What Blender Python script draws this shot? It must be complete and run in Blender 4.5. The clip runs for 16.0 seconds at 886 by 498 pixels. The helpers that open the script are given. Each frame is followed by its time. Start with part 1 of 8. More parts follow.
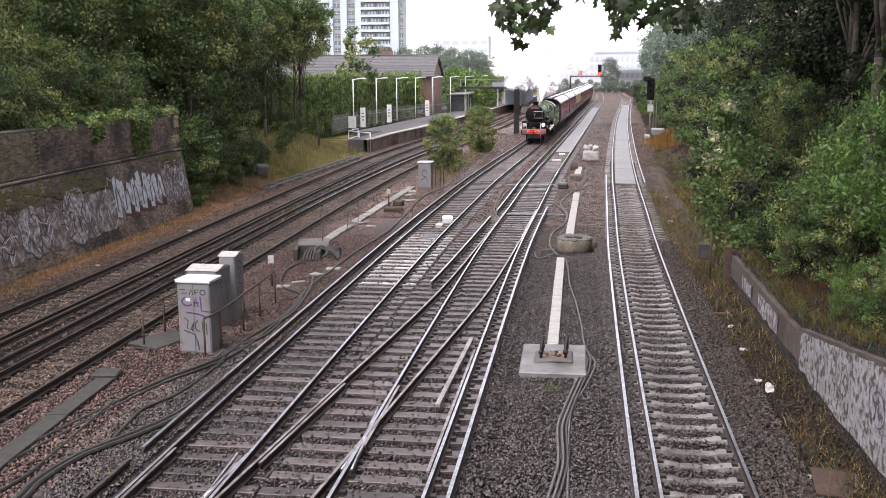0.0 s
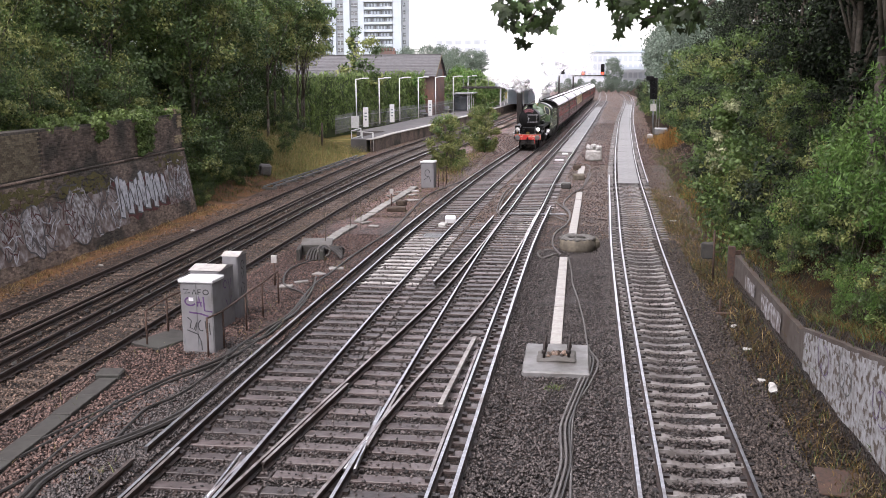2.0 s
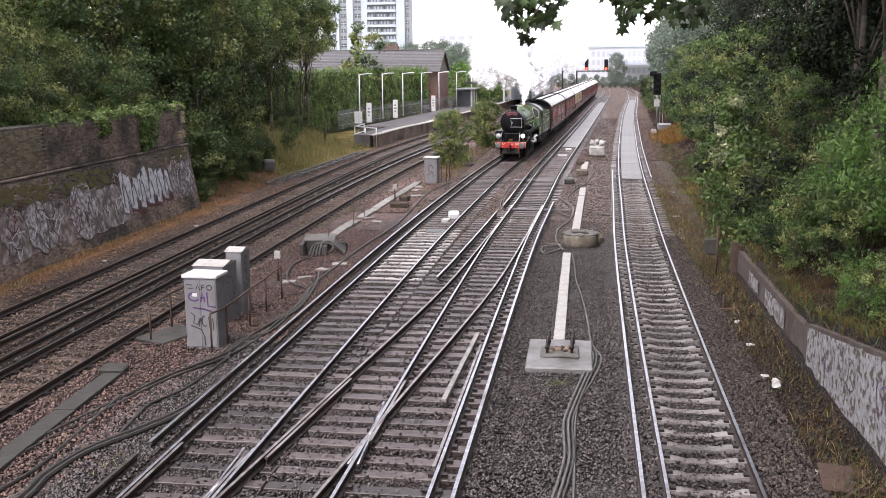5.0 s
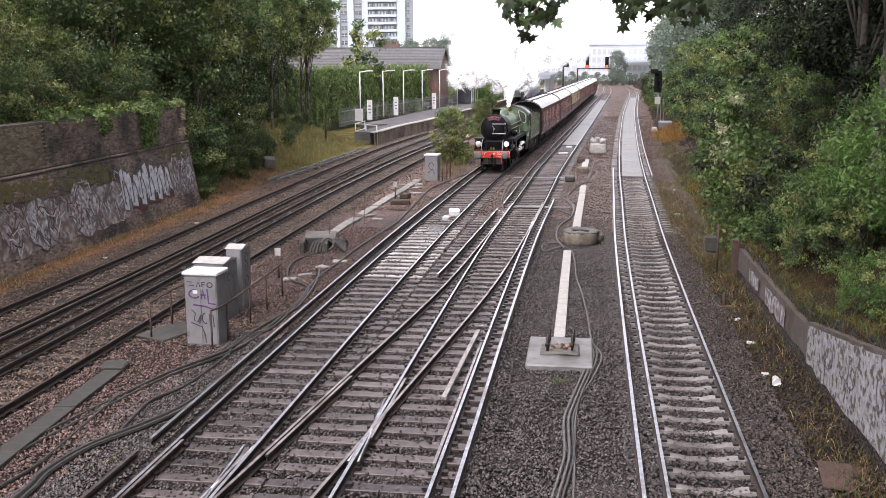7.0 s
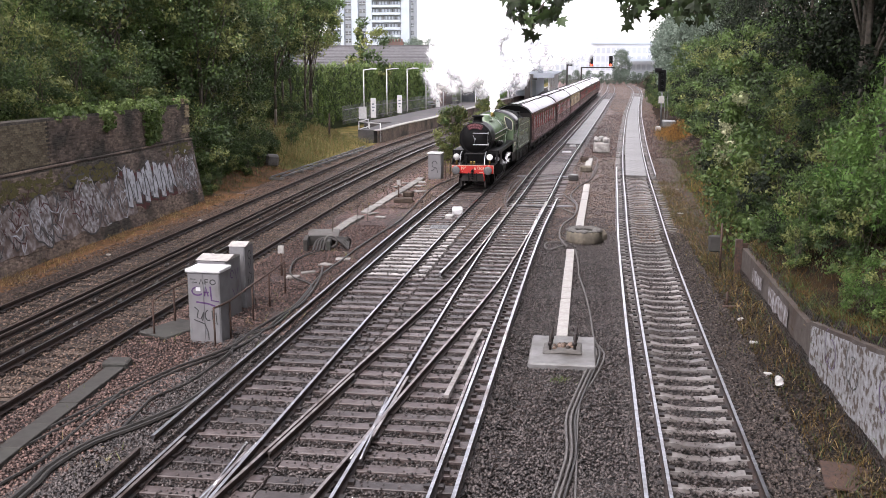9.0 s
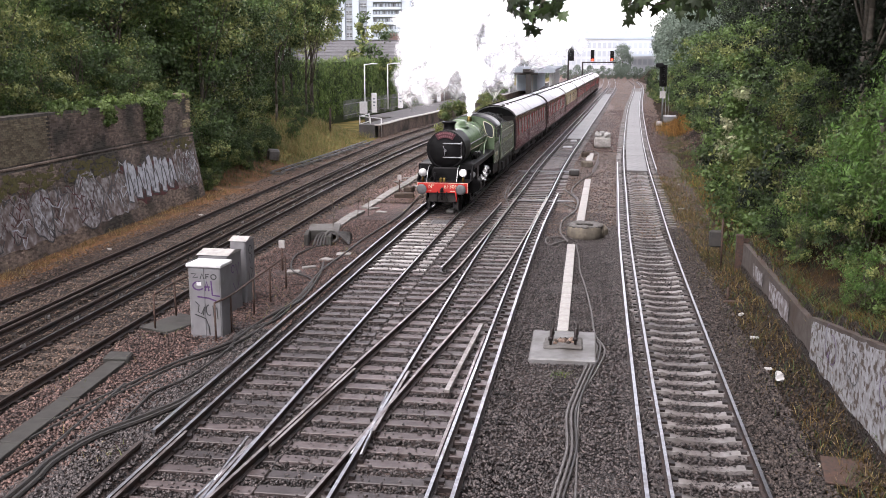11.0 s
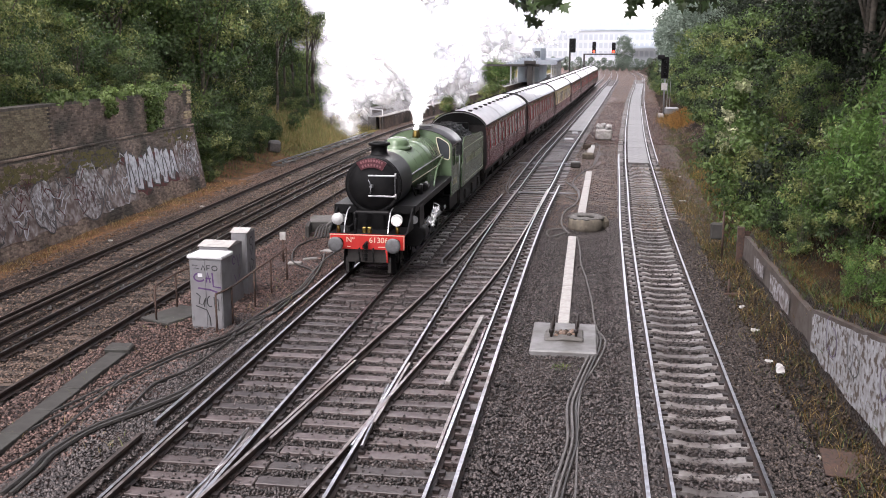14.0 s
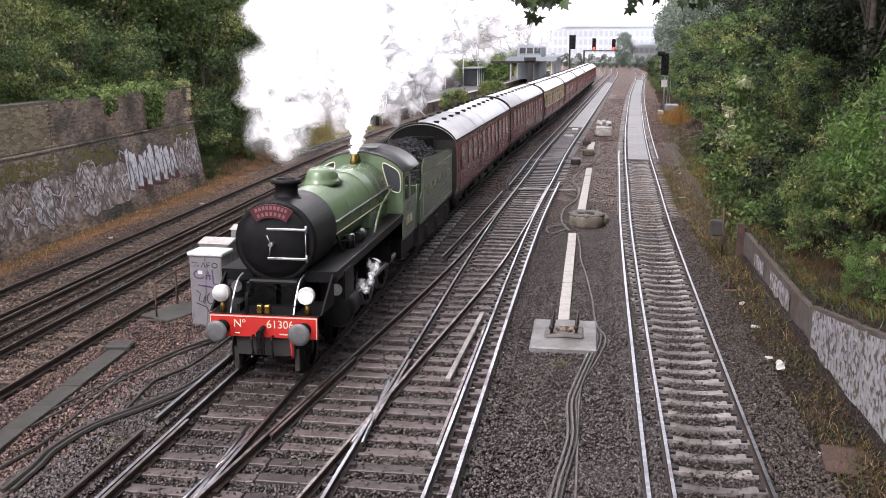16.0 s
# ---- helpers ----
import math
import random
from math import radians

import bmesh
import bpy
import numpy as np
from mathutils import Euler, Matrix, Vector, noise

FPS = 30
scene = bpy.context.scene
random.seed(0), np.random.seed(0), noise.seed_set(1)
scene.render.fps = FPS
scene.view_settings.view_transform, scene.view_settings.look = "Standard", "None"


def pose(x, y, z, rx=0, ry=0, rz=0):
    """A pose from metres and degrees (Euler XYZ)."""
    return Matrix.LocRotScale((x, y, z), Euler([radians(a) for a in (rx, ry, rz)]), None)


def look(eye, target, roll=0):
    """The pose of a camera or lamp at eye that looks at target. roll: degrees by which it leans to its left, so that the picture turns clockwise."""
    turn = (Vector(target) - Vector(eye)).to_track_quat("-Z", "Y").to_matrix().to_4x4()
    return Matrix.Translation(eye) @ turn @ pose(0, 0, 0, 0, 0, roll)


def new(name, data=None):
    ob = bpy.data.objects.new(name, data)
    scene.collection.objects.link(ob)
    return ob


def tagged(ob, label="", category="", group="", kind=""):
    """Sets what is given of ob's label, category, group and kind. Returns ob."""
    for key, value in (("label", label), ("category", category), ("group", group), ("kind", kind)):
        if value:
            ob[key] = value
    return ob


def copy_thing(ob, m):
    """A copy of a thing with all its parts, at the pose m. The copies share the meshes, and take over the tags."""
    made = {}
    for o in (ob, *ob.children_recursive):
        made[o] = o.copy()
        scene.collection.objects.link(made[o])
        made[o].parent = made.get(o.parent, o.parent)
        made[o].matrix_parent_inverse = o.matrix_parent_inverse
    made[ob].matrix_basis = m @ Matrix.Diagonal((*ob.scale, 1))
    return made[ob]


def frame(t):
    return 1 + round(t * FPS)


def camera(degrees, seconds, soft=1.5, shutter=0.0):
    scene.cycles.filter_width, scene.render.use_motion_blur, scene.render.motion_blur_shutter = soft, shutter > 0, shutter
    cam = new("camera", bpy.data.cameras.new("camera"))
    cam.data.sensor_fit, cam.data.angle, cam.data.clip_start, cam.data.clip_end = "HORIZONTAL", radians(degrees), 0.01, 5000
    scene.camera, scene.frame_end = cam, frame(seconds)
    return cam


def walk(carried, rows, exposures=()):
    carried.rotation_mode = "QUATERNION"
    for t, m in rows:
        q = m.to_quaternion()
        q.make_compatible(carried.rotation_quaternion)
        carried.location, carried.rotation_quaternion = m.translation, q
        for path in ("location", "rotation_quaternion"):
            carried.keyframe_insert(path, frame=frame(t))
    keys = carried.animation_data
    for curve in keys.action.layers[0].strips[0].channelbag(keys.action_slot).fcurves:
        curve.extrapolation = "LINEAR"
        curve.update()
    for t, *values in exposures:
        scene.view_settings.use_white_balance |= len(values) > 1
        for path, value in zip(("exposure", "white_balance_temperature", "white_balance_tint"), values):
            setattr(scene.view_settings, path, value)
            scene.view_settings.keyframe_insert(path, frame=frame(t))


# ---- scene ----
# ---- camera ----
cam = camera(48.98, 16.0, soft=0.5)
EXPOSURE = 1.74
EYE = (0.0, 0.0, 6.69)
# seconds, degrees down, degrees to the left, lean
TURNS = [
    (0, 10.276, 7.632, -0.289), (0.5, 10.297, 7.734, -0.226), (1, 10.290, 7.785, -0.301), (1.5, 10.287, 7.795, -0.309),
    (2, 10.292, 7.806, -0.345), (2.5, 10.305, 7.841, -0.428), (3, 10.350, 7.860, -0.489), (3.5, 10.424, 7.911, -0.491),
    (4, 10.480, 7.948, -0.459), (6.5, 10.657, 8.027, -0.265), (7, 10.702, 8.031, -0.299), (7.5, 10.752, 8.029, -0.320),
    (8, 10.804, 8.105, -0.239), (8.5, 10.806, 8.181, -0.311), (9, 10.800, 8.212, -0.081), (11.5, 11.189, 8.270, -0.001),
    (12, 11.266, 8.279, 0.057), (12.5, 11.366, 8.315, 0.103), (13, 11.489, 8.361, 0.176), (13.5, 11.564, 8.366, 0.072),
    (14, 11.578, 8.319, 0.059), (14.5, 11.568, 8.284, 0.039), (15, 11.579, 8.289, -0.015), (15.5, 11.663, 8.319, 0.011),
    (16, 11.760, 8.323, 0.000),
]
walk(cam, [(t, pose(*EYE, 90 - down, 0, left) @ pose(0, 0, 0, 0, 0, lean)) for t, down, left, lean in TURNS], exposures=[(0.0, EXPOSURE - 0.1, 6500, 19), (8.0, EXPOSURE - 0.07, 6500, 19), (12.0, EXPOSURE - 0.08, 6500, 19), (16.0, EXPOSURE - 0.08, 6500, 19)])

# ---- sky and sun: bright overcast afternoon ----
world = bpy.data.worlds.new("overcast")
scene.world = world
world.use_nodes = True
wn = world.node_tree.nodes
wl = world.node_tree.links
sky = wn.new("ShaderNodeTexSky")
sky.sky_type = "NISHITA"
sky.sun_disc = False
sky.sun_elevation, sky.sun_rotation = radians(52), radians(200)
sky.air_density, sky.dust_density, sky.ozone_density = 1.0, 1.5, 1.0
cloud = wn.new("ShaderNodeHueSaturation")
cloud.inputs["Saturation"].default_value = 0.18
wl.new(sky.outputs[0], cloud.inputs["Color"])
wl.new(cloud.outputs[0], wn["Background"].inputs["Color"])
wn["Background"].inputs["Strength"].default_value = 0.15
sun_data = bpy.data.lights.new("sun", "SUN")
sun_data.energy, sun_data.angle, sun_data.color = 0.9, radians(25), (1.0, 0.97, 0.92)
sun = new("sun", sun_data)
sun.matrix_world = look((0, 0, 60), (14, 22, 0))


# ---- materials ----
def surf(name, c1, c2=None, scale=4.0, rough=0.8, metal=0.0, bump=0.3, c3=None, scale2=0.4, cover=0.5, dist=0.02, island=0.0, kind="noise", spec=0.5, edge=0.2):
    """A surface of two grains: c1 to c2 at `scale`, stains of c3 at `scale2`."""
    m = bpy.data.materials.new(name)
    m.use_nodes = True
    n, l = m.node_tree.nodes, m.node_tree.links
    b = n["Principled BSDF"]
    c2 = c2 or tuple(v * 0.75 for v in c1)
    tc = n.new("ShaderNodeTexCoord")
    if kind == "stone":
        t = n.new("ShaderNodeTexVoronoi")
        t.inputs["Scale"].default_value = scale
        fac, col = t.outputs["Distance"], t.outputs["Color"]
    else:
        t = n.new("ShaderNodeTexNoise")
        t.inputs["Scale"].default_value, t.inputs["Detail"].default_value = scale, 6
        fac, col = t.outputs["Fac"], None
    l.new(tc.outputs["Object"], t.inputs["Vector"])
    mix = n.new("ShaderNodeMix")
    mix.data_type = "RGBA"
    mix.inputs["A"].default_value, mix.inputs["B"].default_value = (*c1, 1), (*c2, 1)
    if col:
        sep = n.new("ShaderNodeSeparateColor")
        l.new(col, sep.inputs[0])
        l.new(sep.outputs[0], mix.inputs["Factor"])
    else:
        ramp = n.new("ShaderNodeMapRange")
        ramp.inputs["From Min"].default_value, ramp.inputs["From Max"].default_value = 0.32, 0.68
        l.new(fac, ramp.inputs["Value"])
        l.new(ramp.outputs[0], mix.inputs["Factor"])
    out = mix.outputs["Result"]
    if c3:
        t2 = n.new("ShaderNodeTexNoise")
        t2.inputs["Scale"].default_value, t2.inputs["Detail"].default_value = scale2, 8
        l.new(tc.outputs["Object"], t2.inputs["Vector"])
        r2 = n.new("ShaderNodeMapRange")
        r2.inputs["From Min"].default_value, r2.inputs["From Max"].default_value = 0.72 - 0.3 * cover - edge / 2, 0.72 - 0.3 * cover + edge / 2
        l.new(t2.outputs["Fac"], r2.inputs["Value"])
        mix2 = n.new("ShaderNodeMix")
        mix2.data_type = "RGBA"
        mix2.inputs["B"].default_value = (*c3, 1)
        l.new(out, mix2.inputs["A"])
        l.new(r2.outputs[0], mix2.inputs["Factor"])
        out = mix2.outputs["Result"]
    if island:
        geo = n.new("ShaderNodeNewGeometry")
        oi = n.new("ShaderNodeObjectInfo")
        add = n.new("ShaderNodeMath")
        l.new(geo.outputs["Random Per Island"], add.inputs[0])
        l.new(oi.outputs["Random"], add.inputs[1])
        fr = n.new("ShaderNodeMath")
        fr.operation = "FRACT"
        l.new(add.outputs[0], fr.inputs[0])
        vr = n.new("ShaderNodeMapRange")
        vr.inputs["To Min"].default_value, vr.inputs["To Max"].default_value = 1 - island, 1 + island
        l.new(fr.outputs[0], vr.inputs["Value"])
        hs = n.new("ShaderNodeHueSaturation")
        l.new(vr.outputs[0], hs.inputs["Value"])
        l.new(out, hs.inputs["Color"])
        out = hs.outputs[0]
    l.new(out, b.inputs["Base Color"])
    b.inputs["Roughness"].default_value, b.inputs["Metallic"].default_value = rough, metal
    b.inputs["Specular IOR Level"].default_value = spec
    if bump:
        bp = n.new("ShaderNodeBump")
        bp.inputs["Strength"].default_value, bp.inputs["Distance"].default_value = bump, dist
        l.new(fac, bp.inputs["Height"])
        l.new(bp.outputs[0], b.inputs["Normal"])
    return m


def leafy(name, c1, c2, thin=0.35, rough=0.5):
    """Leaves: each one its own green, and some light comes through."""
    m = surf(name, c1, c2, scale=0.6, rough=rough, bump=0, island=0.45, spec=0.35)
    n, l = m.node_tree.nodes, m.node_tree.links
    b = n["Principled BSDF"]
    tr = n.new("ShaderNodeBsdfTranslucent")
    src = b.inputs["Base Color"].links[0].from_socket
    l.new(src, tr.inputs["Color"])
    mx = n.new("ShaderNodeMixShader")
    mx.inputs[0].default_value = thin
    l.new(b.outputs[0], mx.inputs[1])
    l.new(tr.outputs[0], mx.inputs[2])
    l.new(mx.outputs[0], n["Material Output"].inputs["Surface"])
    return m


def glow(name, c, power):
    m = surf(name, c, c, bump=0)
    b = m.node_tree.nodes["Principled BSDF"]
    b.inputs["Emission Color"].default_value = (*c, 1)
    b.inputs["Emission Strength"].default_value = power
    return m


M = dict(
    ballast=surf("ballast", (0.17, 0.14, 0.125), (0.06, 0.05, 0.047), 17, 0.75, bump=1.0, c3=(0.10, 0.075, 0.06), scale2=0.35, cover=0.55, dist=0.05, kind="stone"),
    stone=surf("ballast_stone", (0.0977, 0.0819, 0.0766), (0.0188, 0.0159, 0.0153), 11, 0.42, bump=0.2, island=0.9, spec=0.4),
    stone_pink=surf("pink_ballast_stone", (0.15, 0.093, 0.077), (0.034, 0.025, 0.022), 11, 0.55, bump=0.2, island=0.88, spec=0.3),
    stone_brown=surf("brown_ballast_stone", (0.165, 0.112, 0.083), (0.033, 0.0245, 0.020), 11, 0.5, bump=0.2, island=0.85, spec=0.35),
    soil=surf("soil", (0.02792, 0.01936, 0.01288), (0.01288, 0.00944, 0.006864), 7, 0.95, bump=0.8, c3=(0.04736, 0.02792, 0.01288), scale2=0.8, dist=0.06, spec=0.1),
    rust_soil=surf("rust_soil", (0.19, 0.095, 0.0432), (0.0691, 0.0432, 0.0259), 6, 0.95, bump=0.8, c3=(0.0605, 0.0432, 0.0302), scale2=0.9, dist=0.05, spec=0.1),
    grass_bank=surf("grass_bank", (0.1288, 0.1127, 0.03588), (0.0644, 0.05796, 0.02208), 5, 0.95, bump=0.7, c3=(0.1955, 0.1437, 0.05175), scale2=0.5, dist=0.08, spec=0.1),
    concrete_wet=surf("concrete_sleeper", (0.2275, 0.2123, 0.2037), (0.1285, 0.1181, 0.1095), 8, 0.5, bump=0.3, c3=(0.07568, 0.06055, 0.05302), scale2=1.2, cover=0.5, island=0.4),
    timber=surf("timber_sleeper", (0.09032, 0.07154, 0.06807), (0.04841, 0.03756, 0.03533), 10, 0.44, bump=0.4, c3=(0.03878, 0.02683, 0.02436), scale2=1.5, cover=0.4, island=0.5, spec=0.4),
    old_sleeper=surf("old_sleeper", (0.0936, 0.0702, 0.0562), (0.0468, 0.0374, 0.0309), 8, 0.8, bump=0.4, island=0.25, spec=0.2),
    rail_side=surf("rail_side", (0.054, 0.0324, 0.0252), (0.0252, 0.018, 0.0158), 12, 0.65, 0.3, bump=0.3, c3=(0.0216, 0.018, 0.018), scale2=2),
    rail_dull=surf("rail_dull", (0.10, 0.075, 0.065), (0.05, 0.04, 0.036), 9, 0.45, 0.5, bump=0.1),
    rail_worn=surf("rail_worn", (0.4302, 0.3928, 0.3796), (0.2025, 0.165, 0.1519), 5, 0.38, 0.9, bump=0.1, c3=(0.1134, 0.07594, 0.06329), scale2=1.5, cover=0.45),
    rail_top=surf("rail_top", (0.5015, 0.5015, 0.5265), (0.3009, 0.2958, 0.3109), 9, 0.3, 1.0, bump=0.08, c3=(0.2006, 0.1656, 0.1505), scale2=1.3, cover=0.35),
    clip=surf("clip", (0.0175, 0.0154, 0.0154), (0.035, 0.0245, 0.021), 20, 0.5, 0.4, bump=0.2),
    concrete=surf("concrete", (0.125, 0.118, 0.11), (0.0832, 0.0789, 0.0726), 7, 0.8, bump=0.35, c3=(0.0749, 0.0662, 0.0582), scale2=1.3, cover=0.4),
    concrete_light=surf("concrete_light", (0.396, 0.381, 0.356), (0.293, 0.277, 0.262), 7, 0.75, bump=0.3, c3=(0.238, 0.213, 0.19), scale2=1.6, cover=0.25),
    brick_yellow=surf("yellow_brick", (0.36, 0.30, 0.19), (0.23, 0.18, 0.11), 6, 0.9, bump=0.4, c3=(0.11, 0.09, 0.065), scale2=2.0, cover=0.35, island=0.35, spec=0.2),
    brick=surf("old_brick", (0.252, 0.1896, 0.15), (0.126, 0.096, 0.0792), 5, 0.9, bump=0.4, c3=(0.06, 0.0528, 0.0456), scale2=0.55, cover=0.62, island=0.38, spec=0.2),
    brick_pale=surf("pale_brick", (0.2035, 0.1722, 0.1174), (0.1174, 0.09389, 0.06641), 6, 0.9, bump=0.4, island=0.35, spec=0.2),
    mortar=surf("mortar", (0.1344, 0.118, 0.101), (0.06744, 0.0618, 0.05616), 8, 0.95, bump=0.4, c3=(0.03372, 0.03156, 0.02916), scale2=0.5, spec=0.1),
    moss=surf("moss", (0.105, 0.0898, 0.0252), (0.0525, 0.0473, 0.0168), 9, 1.0, bump=0.5),
    silver_paint=surf("silver_paint", (0.51, 0.5237, 0.5587), (0.2662, 0.2662, 0.2925), 5, 0.6, bump=0.1, c3=(0.1215, 0.1094, 0.1094), scale2=3, cover=0.35),
    red_paint=surf("faded_red_paint", (0.12, 0.0432, 0.0432), (0.084, 0.0408, 0.0384), 5, 0.85, bump=0.2, c3=(0.06, 0.0408, 0.0348), scale2=3.5, cover=0.6, spec=0.15),
    black_paint=surf("black_paint", (0.02, 0.02, 0.022), (0.035, 0.033, 0.033), 8, 0.5, bump=0.05),
    purple_paint=surf("purple_paint", (0.08, 0.03, 0.12), (0.06, 0.025, 0.09), 8, 0.5, bump=0.0),
    cabinet=surf("cabinet_grey", (0.192, 0.188, 0.192), (0.161, 0.156, 0.161), 4, 0.55, bump=0.05, c3=(0.111, 0.0986, 0.0848), scale2=1.8, cover=0.15),
    white_metal=surf("white_metal", (0.624, 0.624, 0.624), (0.528, 0.528, 0.528), 5, 0.45, bump=0.05),
    galv=surf("galvanised", (0.252, 0.258, 0.264), (0.18, 0.186, 0.192), 9, 0.45, 0.5, bump=0.05),
    rusty=surf("rusty_steel", (0.09, 0.05, 0.035), (0.04, 0.028, 0.024), 14, 0.8, 0.2, bump=0.3),
    cable=surf("cable_sheath", (0.0216, 0.0198, 0.0187), (0.0389, 0.0337, 0.03), 10, 0.5, bump=0.05),
    cable_pale=surf("cable_pale", (0.116, 0.107, 0.101), (0.0673, 0.0612, 0.0581), 10, 0.55, bump=0.05),
    plastic_white=surf("white_plastic", (0.432, 0.426, 0.409), (0.346, 0.334, 0.317), 8, 0.5, bump=0.2),
    wood=surf("weathered_wood", (0.069, 0.04752, 0.0324), (0.03456, 0.02376, 0.01728), 9, 0.85, bump=0.4),
    bark=surf("bark", (0.11, 0.092, 0.072), (0.045, 0.038, 0.03), 7, 0.95, bump=0.7, dist=0.03),
    leaf_dark=leafy("leaf_dark", (0.03656, 0.06467, 0.02161), (0.07118, 0.11, 0.03656)),
    # Near-black leaf green: the shade under the eastern canopy is put into the colour.
    leaf_shaded=leafy("leaf_shaded", (0.00648, 0.01188, 0.00432), (0.01152, 0.01872, 0.00648), thin=0.1, rough=0.75),
    leaf_mid=leafy("leaf_mid", (0.06519, 0.1127, 0.03081), (0.1127, 0.1653, 0.04747)),
    leaf_olive=leafy("leaf_olive", (0.1572, 0.1803, 0.05927), (0.2105, 0.2335, 0.08128)),
    leaf_fresh=leafy("leaf_fresh", (0.06854, 0.1472, 0.03197), (0.1095, 0.192, 0.04565)),
    # Distance haze is put into this pale leaf colour.
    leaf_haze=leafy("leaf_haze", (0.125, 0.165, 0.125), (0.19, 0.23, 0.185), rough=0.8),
    leaf_ivy=leafy("leaf_ivy", (0.12, 0.163, 0.063), (0.169, 0.24, 0.0683)),
    leaf_rust=leafy("leaf_rust", (0.125, 0.0725, 0.01937), (0.0775, 0.058, 0.01937)),
    leaf_cream=leafy("leaf_cream", (0.42, 0.42, 0.27), (0.30, 0.33, 0.18)),
    straw=leafy("straw", (0.365, 0.27, 0.121), (0.23, 0.176, 0.081)),
    blade=leafy("grass_blade", (0.10, 0.14, 0.04), (0.16, 0.17, 0.06)),
    green=surf("apple_green_paint", (0.1148, 0.17, 0.0945), (0.102, 0.1487, 0.08275), 2.5, 0.26, bump=0.02, spec=0.6),
    loco_black=surf("loco_black", (0.006, 0.006, 0.0065), (0.010, 0.0095, 0.0095), 6, 0.45, bump=0.04, spec=0.12),
    smoke_black=surf("smokebox_black", (0.006, 0.006, 0.0065), (0.011, 0.011, 0.011), 7, 0.5, bump=0.05, spec=0.14),
    red=surf("buffer_red", (0.48, 0.0224, 0.016), (0.416, 0.0192, 0.0144), 4, 0.4, bump=0.02),
    steel=surf("steel", (0.42, 0.42, 0.43), (0.28, 0.28, 0.29), 12, 0.35, 0.85, bump=0.05),
    buffer_grey=surf("buffer_grey", (0.14, 0.14, 0.143), (0.098, 0.098, 0.098), 10, 0.5, 0.3, bump=0.1),
    cream=surf("cream_line", (0.6, 0.56, 0.416), (0.544, 0.504, 0.368), 8, 0.5, bump=0),
    brass=surf("brass", (0.21, 0.15, 0.045), (0.15, 0.105, 0.03), 10, 0.35, 0.9, bump=0.05),
    coal=surf("coal", (0.012, 0.012, 0.013), (0.03, 0.03, 0.032), 14, 0.45, bump=0.9, kind="stone", dist=0.08),
    maroon=surf("coach_maroon", (0.2438, 0.03575, 0.04063), (0.195, 0.02925, 0.0325), 3, 0.25, bump=0.02, spec=0.6),
    coach_cream=surf("coach_cream", (0.5832, 0.4671, 0.2619), (0.5049, 0.3982, 0.2133), 3, 0.35, bump=0.02),
    coach_roof=surf("coach_roof", (0.86, 0.86, 0.87), (0.78, 0.78, 0.79), 2.5, 0.4, bump=0.03, c3=(0.45, 0.45, 0.45), scale2=0.7, cover=0.2),
    under=surf("underframe", (0.018, 0.016, 0.015), (0.035, 0.03, 0.027), 8, 0.8, bump=0.2),
    window=surf("dark_window", (0.03, 0.035, 0.04), (0.05, 0.055, 0.06), 1.5, 0.08, bump=0.0, spec=0.8),
    slate=surf("slate_roof", (0.105, 0.1017, 0.105), (0.0738, 0.07077, 0.0738), 3, 0.7, bump=0.2, island=0.2),
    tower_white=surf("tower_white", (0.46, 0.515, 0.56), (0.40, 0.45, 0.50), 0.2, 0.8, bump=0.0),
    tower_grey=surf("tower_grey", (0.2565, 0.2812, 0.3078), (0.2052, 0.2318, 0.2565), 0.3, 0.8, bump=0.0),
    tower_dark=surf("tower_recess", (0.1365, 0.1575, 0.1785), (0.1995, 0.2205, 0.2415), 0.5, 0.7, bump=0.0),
    # Pale bluish wall colour that carries the haze of distance.
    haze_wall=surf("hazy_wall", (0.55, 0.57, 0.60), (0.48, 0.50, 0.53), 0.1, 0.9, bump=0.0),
    lamp_on=glow("lit_headlamp", (1.0, 0.97, 0.9), 6.0),
    lamp_white=surf("white_disc", (0.504, 0.504, 0.491), (0.454, 0.454, 0.441), 5, 0.4, bump=0.0),
    signal_red=glow("signal_red", (1.0, 0.05, 0.02), 1.6),
    headboard=surf("headboard_red", (0.07, 0.007, 0.014), (0.0525, 0.0063, 0.0105), 6, 0.4, bump=0.02),
)


# ---- mesh helpers ----
def part(name, bm, material, parent=None, label="", smooth=False):
    """Links a bmesh as one mesh object under a thing or a part."""
    me = bpy.data.meshes.new(name)
    bm.to_mesh(me)
    bm.free()
    mats = material if isinstance(material, (list, tuple)) else [material]
    for mm in mats:
        me.materials.append(M[mm] if isinstance(mm, str) else mm)
    if smooth:
        me.polygons.foreach_set("use_smooth", [True] * len(me.polygons))
    ob = new(name, me)
    if parent:
        ob.parent = parent
    if label:
        tagged(ob, label)
    return ob


def empty(name, m=None, label="", category="", group="", kind=""):
    ob = new(name)
    ob.empty_display_size = 0.2
    if m is not None:
        ob.matrix_basis = m
    return tagged(ob, label, category, group, kind)


def box(bm, x0, y0, z0, x1, y1, z1, bevel=0.0, mi=0):
    """Adds a box, its edges rounded by bevel."""
    r = bmesh.ops.create_cube(bm, size=1.0, matrix=Matrix.LocRotScale(((x0 + x1) / 2, (y0 + y1) / 2, (z0 + z1) / 2), None, (abs(x1 - x0), abs(y1 - y0), abs(z1 - z0))))
    vs = r["verts"]
    fs = {f for v in vs for f in v.link_faces}
    for f in fs:
        f.material_index = mi
    if bevel:
        es = {e for v in vs for e in v.link_edges}
        got = bmesh.ops.bevel(bm, geom=list(es), offset=bevel, segments=1, affect="EDGES")
        for f in got["faces"]:
            f.material_index = mi
    return bm


